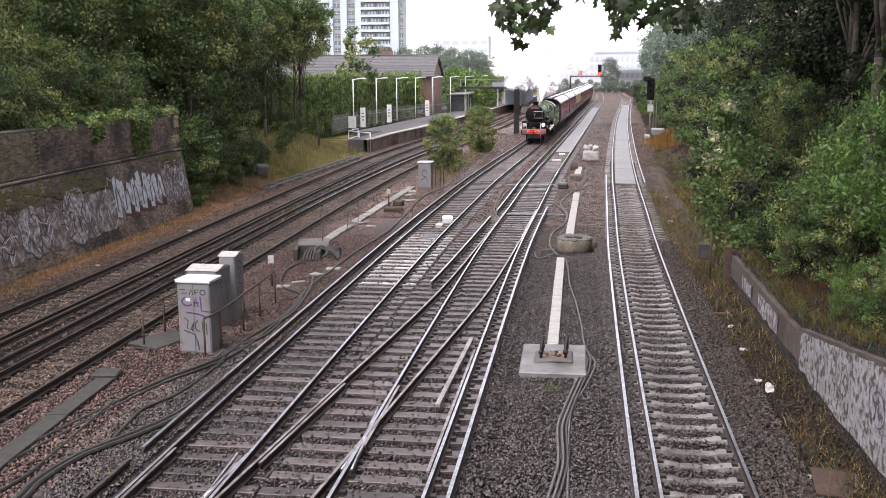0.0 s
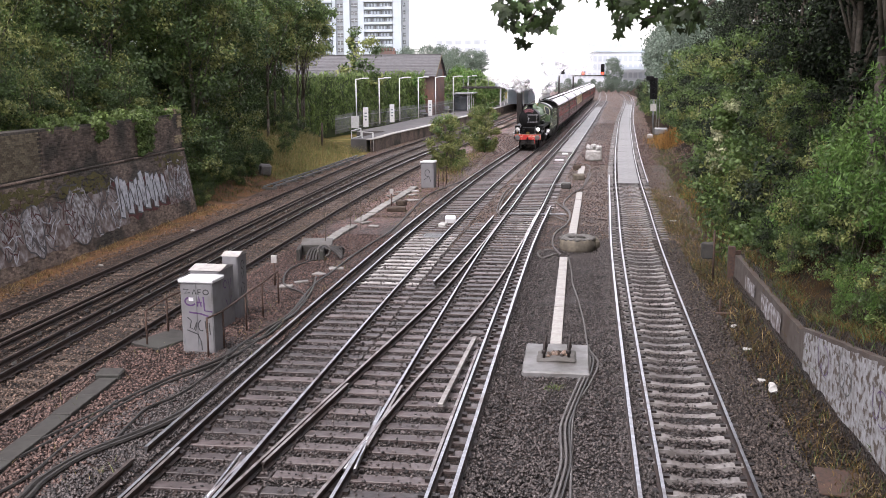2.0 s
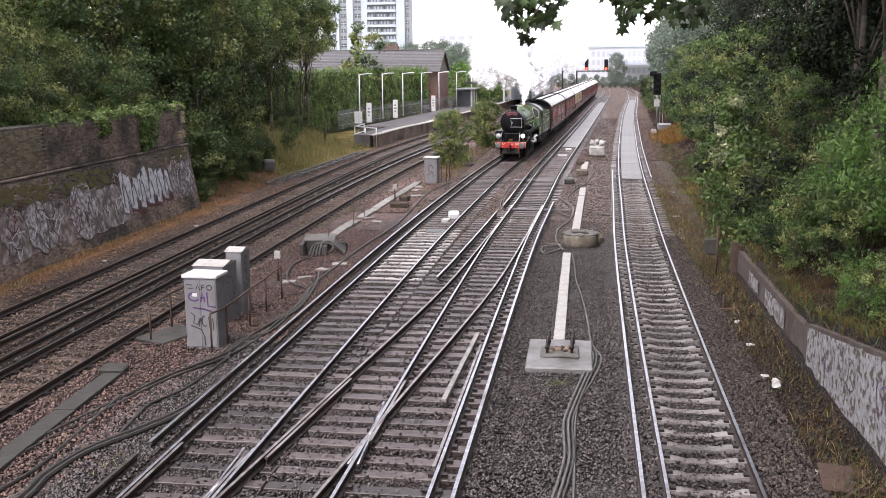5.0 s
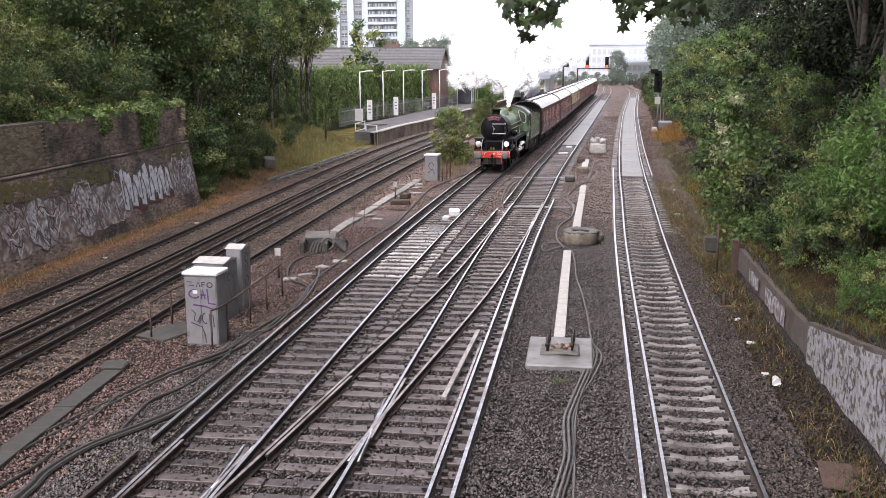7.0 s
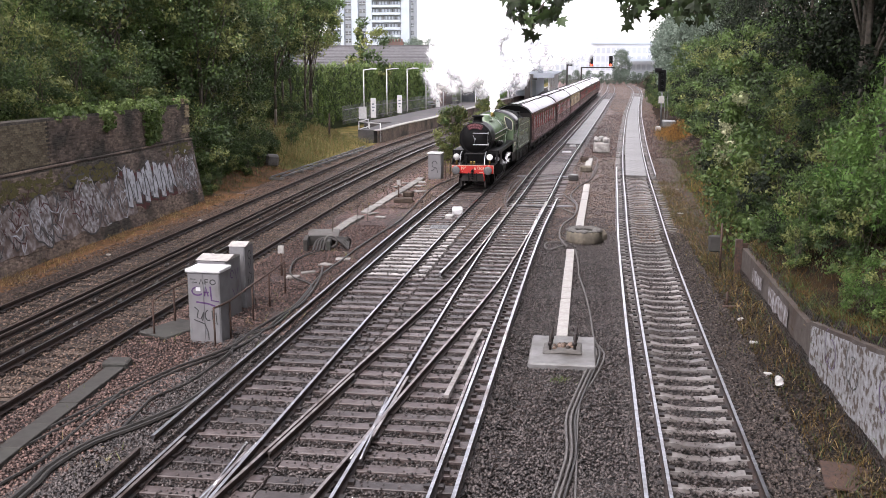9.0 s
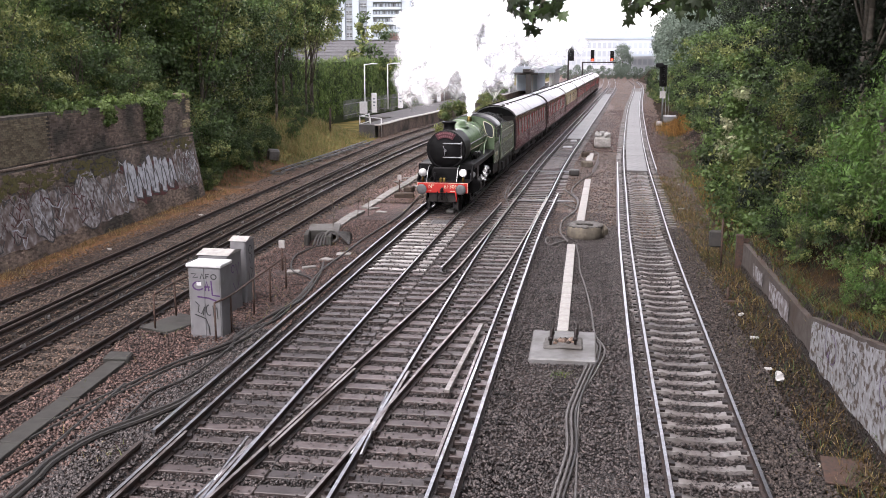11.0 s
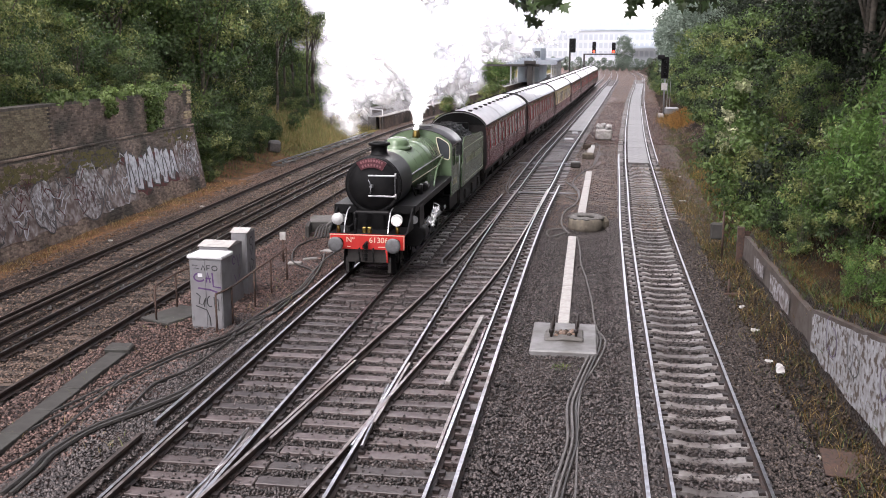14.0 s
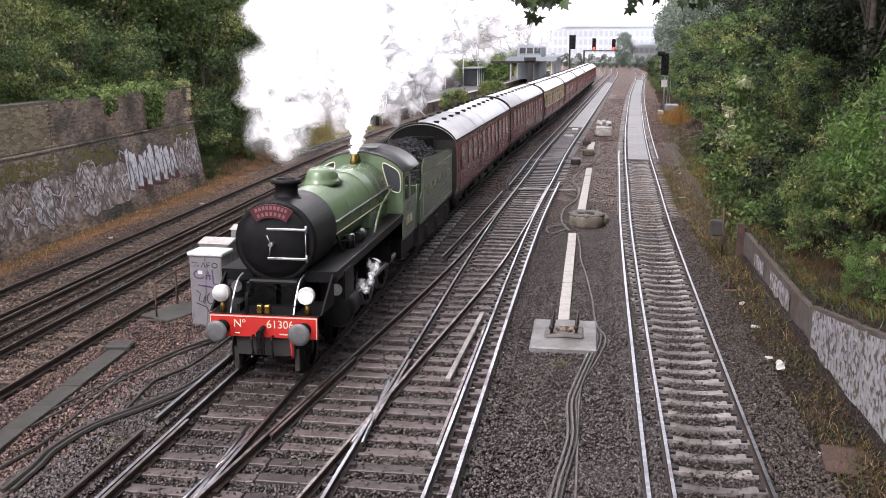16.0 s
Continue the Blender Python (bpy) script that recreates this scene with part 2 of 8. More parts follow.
def boxes(*rows, bevel=0.0):
    bm = bmesh.new()
    for r in rows:
        box(bm, *r, bevel=bevel)
    return bm


def cyl(bm, a, b, r0, r1=None, seg=16, mi=0, caps=True):
    """A round bar from a to b."""
    a, b = Vector(a), Vector(b)
    d = b - a
    m = Matrix.Translation((a + b) / 2) @ d.to_track_quat("Z", "Y").to_matrix().to_4x4()
    r = bmesh.ops.create_cone(bm, cap_ends=caps, segments=seg, radius1=r0, radius2=r0 if r1 is None else r1, depth=d.length, matrix=m)
    for f in {f for v in r["verts"] for f in v.link_faces}:
        f.material_index = mi
        f.smooth = len(f.verts) == 4
    return bm


def lathe(bm, profile, axis, origin, seg=32, mi=0, closed=True):
    """Turns (radius, along) pairs round an axis: 'y' or 'z'."""
    rings = []
    for r, h in profile:
        ring = []
        for i in range(seg):
            a = 2 * math.pi * i / seg
            c, s = r * math.cos(a), r * math.sin(a)
            p = (c, h, s) if axis == "y" else ((c, s, h) if axis == "z" else (h, c, s))
            ring.append(bm.verts.new(Vector(origin) + Vector(p)))
        rings.append(ring)
    for k in range(len(rings) - 1):
        for i in range(seg):
            f = bm.faces.new((rings[k][i], rings[k][(i + 1) % seg], rings[k + 1][(i + 1) % seg], rings[k + 1][i]))
            f.material_index, f.smooth = mi, True
    if closed:
        for ring in (rings[0], rings[-1]):
            f = bm.faces.new(ring)
            f.material_index = mi
    bmesh.ops.recalc_face_normals(bm, faces=bm.faces)
    return bm


def sweep(points, profile, closed_profile=True, mats=None, up=Vector((0, 0, 1))):
    """A bmesh: a cross-section (side, height) drawn along points."""
    bm = bmesh.new()
    rings = []
    n = len(points)
    for i, p in enumerate(points):
        a, b = Vector(points[max(0, i - 1)]), Vector(points[min(n - 1, i + 1)])
        d = (b - a).normalized()
        side = d.cross(up).normalized()
        top = side.cross(d).normalized()
        rings.append([bm.verts.new(Vector(p) + side * s + top * h) for s, h in profile])
    k = len(profile)
    for i in range(n - 1):
        for j in range(k if closed_profile else k - 1):
            f = bm.faces.new((rings[i][j], rings[i][(j + 1) % k], rings[i + 1][(j + 1) % k], rings[i + 1][j]))
            if mats:
                f.material_index = mats[j]
    if closed_profile:
        bm.faces.new(rings[0])
        bm.faces.new(rings[-1][::-1])
    bmesh.ops.recalc_face_normals(bm, faces=bm.faces)
    return bm


def tube(points, r, seg=6, rough=0.0):
    """A cable or pipe through points, smoothed."""
    pts = [Vector(p) for p in points]
    fine = []
    for i in range(len(pts) - 1):
        p0, p1, p2, p3 = pts[max(0, i - 1)], pts[i], pts[i + 1], pts[min(len(pts) - 1, i + 2)]
        for s in range(6):
            u = s / 6
            fine.append(0.5 * (2 * p1 + (p2 - p0) * u + (2 * p0 - 5 * p1 + 4 * p2 - p3) * u * u + (3 * p1 - p0 - 3 * p2 + p3) * u ** 3))
    fine.append(pts[-1])
    prof = [(r * math.cos(2 * math.pi * k / seg), r * math.sin(2 * math.pi * k / seg)) for k in range(seg)]
    return sweep(fine, prof)


def curve_at(knots, y):
    """A smooth line through (y, x) knots."""
    ys, xs = [k[0] for k in knots], [k[1] for k in knots]
    if y <= ys[0]:
        return xs[0] + (y - ys[0]) * (xs[1] - xs[0]) / (ys[1] - ys[0])
    if y >= ys[-1]:
        return xs[-1] + (y - ys[-1]) * (xs[-1] - xs[-2]) / (ys[-1] - ys[-2])
    i = max(k for k in range(len(ys)) if ys[k] <= y)
    i = min(i, len(ys) - 2)

    def slope(k):
        if k == 0:
            return (xs[1] - xs[0]) / (ys[1] - ys[0])
        if k == len(ys) - 1:
            return (xs[-1] - xs[-2]) / (ys[-1] - ys[-2])
        return (xs[k + 1] - xs[k - 1]) / (ys[k + 1] - ys[k - 1])
    h = ys[i + 1] - ys[i]
    u = (y - ys[i]) / h
    return ((2 * u ** 3 - 3 * u * u + 1) * xs[i] + (u ** 3 - 2 * u * u + u) * h * slope(i)
            + (3 * u * u - 2 * u ** 3) * xs[i + 1] + (u ** 3 - u * u) * h * slope(i + 1))


# ---- the lie of the tracks: (distance along, sideways) of each centre line ----
T1 = [(0, -15.4), (30, -15.4), (50, -15.65), (67, -15.75), (80, -15.6), (104, -14.3), (140, -12.2), (246, -7.5), (320, -5)]
T2 = [(0, -12.05), (20, -12.15), (40, -12.4), (52, -12.5), (70, -12.2), (90, -11.3), (140, -8.8), (246, -4.1), (320, -2)]
T3 = [(0, -6.45), (18, -6.4), (36, -6.25), (50, -5.92), (64, -5.41), (93, -3.8), (140, -1.6), (165, -0.5), (246, 3.1), (320, 4.8)]
T4 = [(0, -3.05), (15, -3.03), (36, -2.8), (50, -2.35), (64, -1.9), (88, -0.75), (140, 1.75), (165, 2.9), (246, 6.5), (320, 8.2)]
T5 = [(0, 2.22), (14.6, 2.26), (36, 2.54), (50, 2.92), (64, 3.32), (88, 4.25), (140, 6.72), (215, 11.0), (262, 13.0), (320, 13.6)]
XL = [(6, -6.35), (10, -5.98), (14.2, -5.55), (18.3, -5.13), (28.9, -4.09), (38, -3.60), (46, -3.27), (48, -3.2)]
GAUGE = 0.7525
BED = -0.22


def smooth(a, b, v):
    u = min(1.0, max(0.0, (v - a) / (b - a)))
    return u * u * (3 - 2 * u)


def low_top(y):
    """Height of the low wall beside the cutting."""
    return 0.92 if y > 21.9 else 1.05 + (21.9 - y) * 0.165


def ground_z(x, y):
    """Height of the ground."""
    right = curve_at(T5, y) + 2.75
    left = curve_at(T1, min(y, 250)) - 3.0
    z = BED + 0.05 * noise.noise((x * 0.7, y * 0.7, 3.0))
    if -11 < x < -7.4 and y < 90:
        z += 0.14
    if y < 33 and 3.7 < x:
        z += 0.24 * smooth(3.8, 4.8, x) * smooth(33, 31, y)
    if x > right:
        if y < 32:
            right = 5.05
        d = x - right
        step = (low_top(y) + 0.18) * smooth(-0.05, 0.22, d) if y < 32 else 0.0
        z += step + 4.2 * smooth(0.4, 6.5, d) + 0.3 * noise.noise((x * 0.4, y * 0.4, 9.0)) * smooth(0, 1, d)
    if y < 47.6 and x < -19.3:
        z += 4.6 * smooth(-20.1, -20.5, x)
    elif 47.6 <= y < 92 and x < left:
        d = left - x
        z += smooth(47.6, 49.5, y) * (1.9 * smooth(0, 6, d) + 1.5 * smooth(5, 14, d)) * (1 - 0.75 * smooth(78, 92, y))
    return z


def ground_material():
    """Ballast, each stone its own tone, whose colour changes from track to track and lightens further off."""
    m = surf("ballast", (1.25, 1.2, 1.18), (0.18, 0.17, 0.16), 14, 0.55, bump=1.0, dist=0.12, kind="stone", spec=0.3)
    n, l = m.node_tree.nodes, m.node_tree.links
    b = n["Principled BSDF"]
    grain = b.inputs["Base Color"].links[0].from_socket
    tc = n.new("ShaderNodeTexCoord")
    sep = n.new("ShaderNodeSeparateXYZ")
    l.new(tc.outputs["Object"], sep.inputs[0])
    nz = n.new("ShaderNodeTexNoise")
    nz.inputs["Scale"].default_value, nz.inputs["Detail"].default_value = 0.9, 6
    l.new(tc.outputs["Object"], nz.inputs["Vector"])
    wob = n.new("ShaderNodeMath")
    wob.operation = "MULTIPLY_ADD"
    wob.inputs[1].default_value = 2.2
    l.new(nz.outputs["Fac"], wob.inputs[0])
    l.new(sep.outputs["X"], wob.inputs[2])
    tint = None
    stops = [(-40, (0.065, 0.0384, 0.0264)), (-16.6, (0.0481, 0.0336, 0.0276)), (-11.0, (0.104, 0.0636, 0.0552)), (-8.2, (0.075, 0.054, 0.046)), (-0.6, (0.075, 0.057, 0.050)), (3.9, (0.0439, 0.0264, 0.0179))]
    for x, c in stops:
        if tint is None:
            tint = n.new("ShaderNodeRGB").outputs[0]
            tint.default_value = (*c, 1)
            continue
        mr = n.new("ShaderNodeMapRange")
        mr.inputs["From Min"].default_value, mr.inputs["From Max"].default_value = x + 0.9, x + 1.4
        l.new(wob.outputs[0], mr.inputs["Value"])
        mx = n.new("ShaderNodeMix")
        mx.data_type = "RGBA"
        mx.inputs["B"].default_value = (*c, 1)
        l.new(tint, mx.inputs["A"])
        l.new(mr.outputs[0], mx.inputs["Factor"])
        tint = mx.outputs["Result"]
    # Shade between the near stones is put into the tint; farther ballast is lightened.
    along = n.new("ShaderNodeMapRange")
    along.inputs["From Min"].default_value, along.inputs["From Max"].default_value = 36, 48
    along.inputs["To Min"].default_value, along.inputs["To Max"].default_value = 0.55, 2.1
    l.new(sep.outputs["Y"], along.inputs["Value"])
    y_tint = n.new("ShaderNodeHueSaturation")
    l.new(tint, y_tint.inputs["Color"])
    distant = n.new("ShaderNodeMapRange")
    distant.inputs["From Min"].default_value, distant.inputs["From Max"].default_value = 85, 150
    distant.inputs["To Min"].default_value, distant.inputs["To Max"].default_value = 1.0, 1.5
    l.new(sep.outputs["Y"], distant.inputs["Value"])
    y_gain = n.new("ShaderNodeMath")
    y_gain.operation = "MULTIPLY"
    l.new(along.outputs[0], y_gain.inputs[0])
    l.new(distant.outputs[0], y_gain.inputs[1])
    l.new(y_gain.outputs[0], y_tint.inputs["Value"])
    tint = y_tint.outputs[0]
    stain = n.new("ShaderNodeTexNoise")
    stain.inputs["Scale"].default_value, stain.inputs["Detail"].default_value = 0.35, 7
    l.new(tc.outputs["Object"], stain.inputs["Vector"])
    sr = n.new("ShaderNodeMapRange")
    sr.inputs["From Min"].default_value, sr.inputs["From Max"].default_value = 0.35, 0.65
    sr.inputs["To Min"].default_value, sr.inputs["To Max"].default_value = 0.62, 1.15
    l.new(stain.outputs["Fac"], sr.inputs["Value"])
    speck = n.new("ShaderNodeTexNoise")
    speck.inputs["Scale"].default_value, speck.inputs["Detail"].default_value, speck.inputs["Roughness"].default_value = 3.2, 9, 0.75
    l.new(tc.outputs["Object"], speck.inputs["Vector"])
    sp = n.new("ShaderNodeMapRange")
    sp.inputs["From Min"].default_value, sp.inputs["From Max"].default_value = 0.33, 0.67
    sp.inputs["To Min"].default_value, sp.inputs["To Max"].default_value = 0.3, 1.9
    l.new(speck.outputs["Fac"], sp.inputs["Value"])
    both = n.new("ShaderNodeMath")
    both.operation = "MULTIPLY"
    l.new(sr.outputs[0], both.inputs[0])
    l.new(sp.outputs[0], both.inputs[1])
    mul = n.new("ShaderNodeMix")
    mul.data_type, mul.blend_type = "RGBA", "MULTIPLY"
    mul.inputs["Factor"].default_value = 1
    l.new(tint, mul.inputs["A"])
    l.new(grain, mul.inputs["B"])
    hs = n.new("ShaderNodeHueSaturation")
    l.new(mul.outputs["Result"], hs.inputs["Color"])
    l.new(both.outputs[0], hs.inputs["Value"])
    l.new(hs.outputs[0], b.inputs["Base Color"])
    return m


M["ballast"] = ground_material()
M["trough_dirty"] = surf("weathered_trough", (0.27, 0.26, 0.243), (0.16, 0.15, 0.138), 6, 0.75, bump=0.4, c3=(0.10, 0.088, 0.075), scale2=1.8, cover=0.45, island=0.3)


def make_ground():
    xs = [-3000, -800, -300, -120, -70, -45, -38] + [-34 + 0.6 * i for i in range(23)] + [-20.5, -20.1, -19.6] + [-19 + 0.5 * i for i in range(48)] + [5 + 0.3 * i for i in range(30)] + [14 + i for i in range(16)] + [34, 45, 70, 120, 300, 800, 3000]
    ys = [-400, -60, -10, 0, 6] + [8 + 0.5 * i for i in range(90)] + [53 + i for i in range(60)] + [113 + 4 * i for i in range(60)] + [360, 420, 500, 700, 1200, 4000]
    bm = bmesh.new()
    grid = [[bm.verts.new((x, y, ground_z(x, y) if -60 < x < 40 and y < 350 else BED)) for x in xs] for y in ys]
    for j in range(len(ys) - 1):
        for i in range(len(xs) - 1):
            f = bm.faces.new((grid[j][i], grid[j][i + 1], grid[j + 1][i + 1], grid[j + 1][i]))
            x, y = (xs[i] + xs[i + 1]) / 2, (ys[j] + ys[j + 1]) / 2
            right, left = curve_at(T5, y) + 2.9, curve_at(T1, min(y, 250)) - 2.6
            if x > right:
                f.material_index = 1
            elif y < 50 and x < -17.6:
                f.material_index = 2 if x > -19.5 else 3
            elif x < left:
                f.material_index = 2 if y < 62 else 3
            f.smooth = True
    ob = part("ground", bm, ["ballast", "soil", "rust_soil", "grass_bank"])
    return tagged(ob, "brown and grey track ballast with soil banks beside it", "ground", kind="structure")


make_ground()

# ---- rails and sleepers ----
RAIL = [(-0.029, 0.0), (0.029, 0.0), (0.036, -0.03), (0.01, -0.055), (0.01, -0.125), (0.07, -0.145), (0.07, -0.158), (-0.07, -0.158), (-0.07, -0.145), (-0.01, -0.125), (-0.01, -0.055), (-0.036, -0.03)]
RAIL_MATS = [0] + [1] * 11
POWER = [(-0.033, 0.08), (0.033, 0.08), (0.047, 0.045), (0.018, 0.01), (0.018, -0.04), (0.06, -0.055), (0.06, -0.07), (-0.06, -0.07), (-0.06, -0.055), (-0.018, -0.04), (-0.018, 0.01), (-0.047, 0.045)]


def line(knots, off, y0, y1):
    ys = []
    y = y0
    while y < y1:
        ys.append(y)
        y += 1.5 if y < 60 else 4.0
    ys.append(y1)
    return [(curve_at(knots, y) + off, y, 0.0) for y in ys]


def rail(parent, knots, off, y0, y1, name="rail", profile=RAIL, top="rail_top"):
    return part(name, sweep(line(knots, off, y0, y1), profile, mats=RAIL_MATS), [top, "rail_side"], parent)


def pots(parent, knots, off, y0, y1):
    """The insulators that carry the conductor rail."""
    bm = bmesh.new()
    y = y0 + 0.4
    while y < min(y1, 70):
        x = curve_at(knots, y) + off
        cyl(bm, (x, y, -0.19), (x, y, -0.07), 0.07, 0.05, 8)
        y += 2.6
    ob = part("insulator_row", bm, "concrete_light", parent)
    tagged(ob, kind="stuff")


def sleeper_mesh(name, mat, width, dished, x0=-1.25, x1=1.25):
    """One sleeper with its rail chairs and clips."""
    bm = bmesh.new()
    if dished:
        prof = [(-1.25, -0.15), (-0.95, -0.135), (-0.5, -0.14), (-0.3, -0.185), (0.3, -0.185), (0.5, -0.14), (0.95, -0.135), (1.25, -0.15)]
        top, low = [], []
        for x, z in prof:
            top.append([bm.verts.new((x, -width / 2 + 0.02, z)), bm.verts.new((x, width / 2 - 0.02, z))])
            low.append([bm.verts.new((x, -width / 2, -0.3)), bm.verts.new((x, width / 2, -0.3))])
        for i in range(len(prof) - 1):
            bm.faces.new((top[i][0], top[i + 1][0], top[i + 1][1], top[i][1]))
            bm.faces.new((low[i][0], low[i + 1][0], top[i + 1][0], top[i][0]))
            bm.faces.new((top[i][1], top[i + 1][1], low[i + 1][1], low[i][1]))
        bm.faces.new((low[0][0], top[0][0], top[0][1], low[0][1]))
        bm.faces.new((top[-1][0], low[-1][0], low[-1][1], top[-1][1]))
    else:
        box(bm, x0, -width / 2, -0.32, x1, width / 2, -0.158, bevel=0.012)
    for s in (-GAUGE, GAUGE):
        for k in (-0.115, 0.115):
            box(bm, s + k - 0.05, -0.065, -0.158, s + k + 0.05, 0.065, -0.095, mi=1)
    me = bpy.data.meshes.new(name)
    bm.to_mesh(me)
    bm.free()
    me.materials.append(M[mat])
    me.materials.append(M["clip"])
    return me


CONC = sleeper_mesh("concrete_sleeper", "concrete_wet", 0.26, True)
M["concrete_pale"] = surf("pale_sleeper_concrete", (0.36, 0.345, 0.33), (0.22, 0.205, 0.195), 8, 0.45, bump=0.3, c3=(0.13, 0.11, 0.10), scale2=1.4, cover=0.4, island=0.3)
FLATC = sleeper_mesh("flat_concrete_sleeper", "concrete_pale", 0.27, False)
TIMB = sleeper_mesh("timber_sleeper", "timber", 0.27, False, -1.28, 1.28)
WIDE = sleeper_mesh("timber_bearer", "timber", 0.29, False, -2.07, 1.28)
OLD = sleeper_mesh("old_sleeper", "old_sleeper", 0.26, False)


def make_track(name, knots, label, chooser, y0, y1, near, pitch=0.65, tops=("rail_top", "rail_top")):
    """A track: rails, and sleepers one by one up to `near`, then joined."""
    t = empty(name, None, label, "railway track", "tracks", "structure")
    rail(t, knots, -GAUGE, y0, y1, "rail", RAIL, tops[0])
    rail(t, knots, GAUGE, y0, y1, "rail", RAIL, tops[1])
    rng = random.Random(name)
    y = y0
    verts, faces = [], []
    while y < 235:
        me, drop = chooser(y)
        x = curve_at(knots, y)
        turn = math.atan2(curve_at(knots, y + 0.5) - curve_at(knots, y - 0.5), 1.0)
        m = pose(x, y + rng.uniform(-0.03, 0.03), drop + rng.uniform(-0.012, 0.006), 0, rng.uniform(-0.4, 0.4), -math.degrees(turn) + rng.uniform(-0.8, 0.8))
        if y < near:
            ob = new("sleeper", me)
            ob.parent = t
            ob.matrix_basis = m
        else:
            o = len(verts)
            verts += [m @ v.co for v in me.vertices]
            faces += [[o + i for i in p.vertices] for p in me.polygons]
        y += pitch
    me = bpy.data.meshes.new("far_sleepers")
    me.from_pydata([tuple(v) for v in verts], [], faces)
    me.materials.append(chooser(125)[0].materials[0])
    far = new("far_sleepers", me)
    far.parent = t
    tagged(far, kind="stuff")
    return t


def power(parent, knots, off, y0, y1, top="rail_top"):
    rail(parent, knots, off, y0, y1, "conductor_rail", POWER, top)
    pots(parent, knots, off, y0, y1)


def pick3(y):
    return (FLATC, 0.0) if 30.5 < y < 41 else (TIMB, 0.0)


def pick4(y):
    return (WIDE, 0.0) if 9 < y < 44 else (TIMB, 0.0)


track_1 = make_track("track_1", T1, "rusty brown railway track beside the retaining wall", lambda y: (OLD, -0.05), -8, 320, 60, tops=("rail_dull", "rail_dull"))
track_2 = make_track("track_2", T2, "old railway track with brown stained sleepers", lambda y: (OLD, -0.05), -8, 320, 60, tops=("rail_top", "rail_dull"))
track_3 = make_track("track_3", T3, "railway track with wet sleepers that the steam train runs on", pick3, -8, 320, 90)
track_4 = make_track("track_4", T4, "railway track with a set of points and polished rails", pick4, -8, 320, 90)
track_5 = make_track("track_5", T5, "railway track on pale dished concrete sleepers", lambda y: (CONC, 0.0), -8, 320, 75)
power(track_1, T1, GAUGE + 0.43, -8, 250, "rail_dull")
power(track_2, T2, -GAUGE - 0.43, -8, 250, "rail_dull")
power(track_3, T3, -GAUGE - 0.43, -8, 15.2, "rail_dull")
power(track_3, T3, -GAUGE - 0.43, 15.75, 200)
power(track_4, T4, GAUGE + 0.42, -8, 48.5)
power(track_4, T4, -GAUGE - 0.42, 47, 300)
power(track_5, T5, -GAUGE - 0.40, -8, 64)
power(track_5, T5, GAUGE + 0.42, 60, 300)

# the crossover between the two tracks
cross = empty("points_crossover", None, "polished crossover rails joining two tracks over timber bearers", "railway points", "tracks", "structure")
part("rail", sweep([(x, y, 0.003) for x, y, z in line(XL, 0, 7, 47.5)], RAIL, mats=RAIL_MATS), ["rail_worn", "rail_side"], cross)
part("rail", sweep([(x, y, 0.003) for x, y, z in line(XL, 1.505, 7, 47.5)], RAIL, mats=RAIL_MATS), ["rail_worn", "rail_side"], cross)
power(cross, XL, -0.47, 30.3, 45)
for knots, off, a, b in ((T4, GAUGE - 0.085, 15.5, 23), (T4, -GAUGE + 0.085, 16.5, 20), (T3, GAUGE - 0.085, 11, 15.5), (T3, -GAUGE + 0.085, 12, 16), (XL, 0.085, 15.5, 20), (T4, GAUGE - 0.085, 40, 48)):
    part("check_rail", sweep([(x, y, -0.004) for x, y, z in line(knots, off, a, b)], RAIL, mats=RAIL_MATS), ["rail_worn", "rail_side"], cross)
for y0, off in ((17.0, 0.0), (14.3, -1.75)):
    bm = bmesh.new()
    x = curve_at(XL, y0) + 1.505 + off
    for k in (-1, 1):
        cyl(bm, (x, y0 - 0.25, -0.03), (x + k * 0.1, y0 + 1.6, -0.03), 0.036, 0.036, 6)
        cyl(bm, (x, y0 + 0.1, -0.03), (x + k * 0.09, y0 - 1.6, -0.03), 0.036, 0.036, 6)
    part("crossing_nose", bm, "rail_top", cross, "worn polished crossing nose")


M["lid_slab"] = surf("wet_slab", (0.1645, 0.1544, 0.1494), (0.08859, 0.08226, 0.07846), 6, 0.45, bump=0.3, c3=(0.06329, 0.05695, 0.05063), scale2=1.6, cover=0.5, island=0.15)
# slabs laid between the rails further off
def slab_run(name, knots, y0, y1, label):
    t = empty(name, None, label, "track slab", "slabs between rails", "structure")
    y = y0
    i = 0
    while y < y1:
        x = curve_at(knots, y + 1.2)
        turn = math.degrees(math.atan2(curve_at(knots, y + 2) - curve_at(knots, y), 2.0))
        bm = boxes((-0.62, 0.004, -0.2, 0.62, 2.415, -0.05), bevel=0.006) if i == 0 else None
        if i == 0:
            first = part("slab", bm, "lid_slab", t)
            ob = first
        else:
            ob = new("slab", first.data)
            ob.parent = t
        ob.matrix_basis = pose(x, y, random.uniform(-0.008, 0.004), 0, 0, -turn)
        y += 2.42
        i += 1


slab_run("crossing_slabs", T5, 60.3, 205, "pale concrete slabs laid between the rails")
slab_run("crossing_slabs", T4, 84, 190, "grey concrete slabs laid between the rails")


# ---- the brick retaining wall ----
def wall_x(y):
    return -18.55 - 0.024 * (y - 20)


def wall_face(y, z):
    """How far the face lies sideways at that height."""
    base = wall_x(y)
    if z < 2.95:
        return base - 0.17 * (z + 0.3)
    return base - 0.17 * 3.25 - 0.10


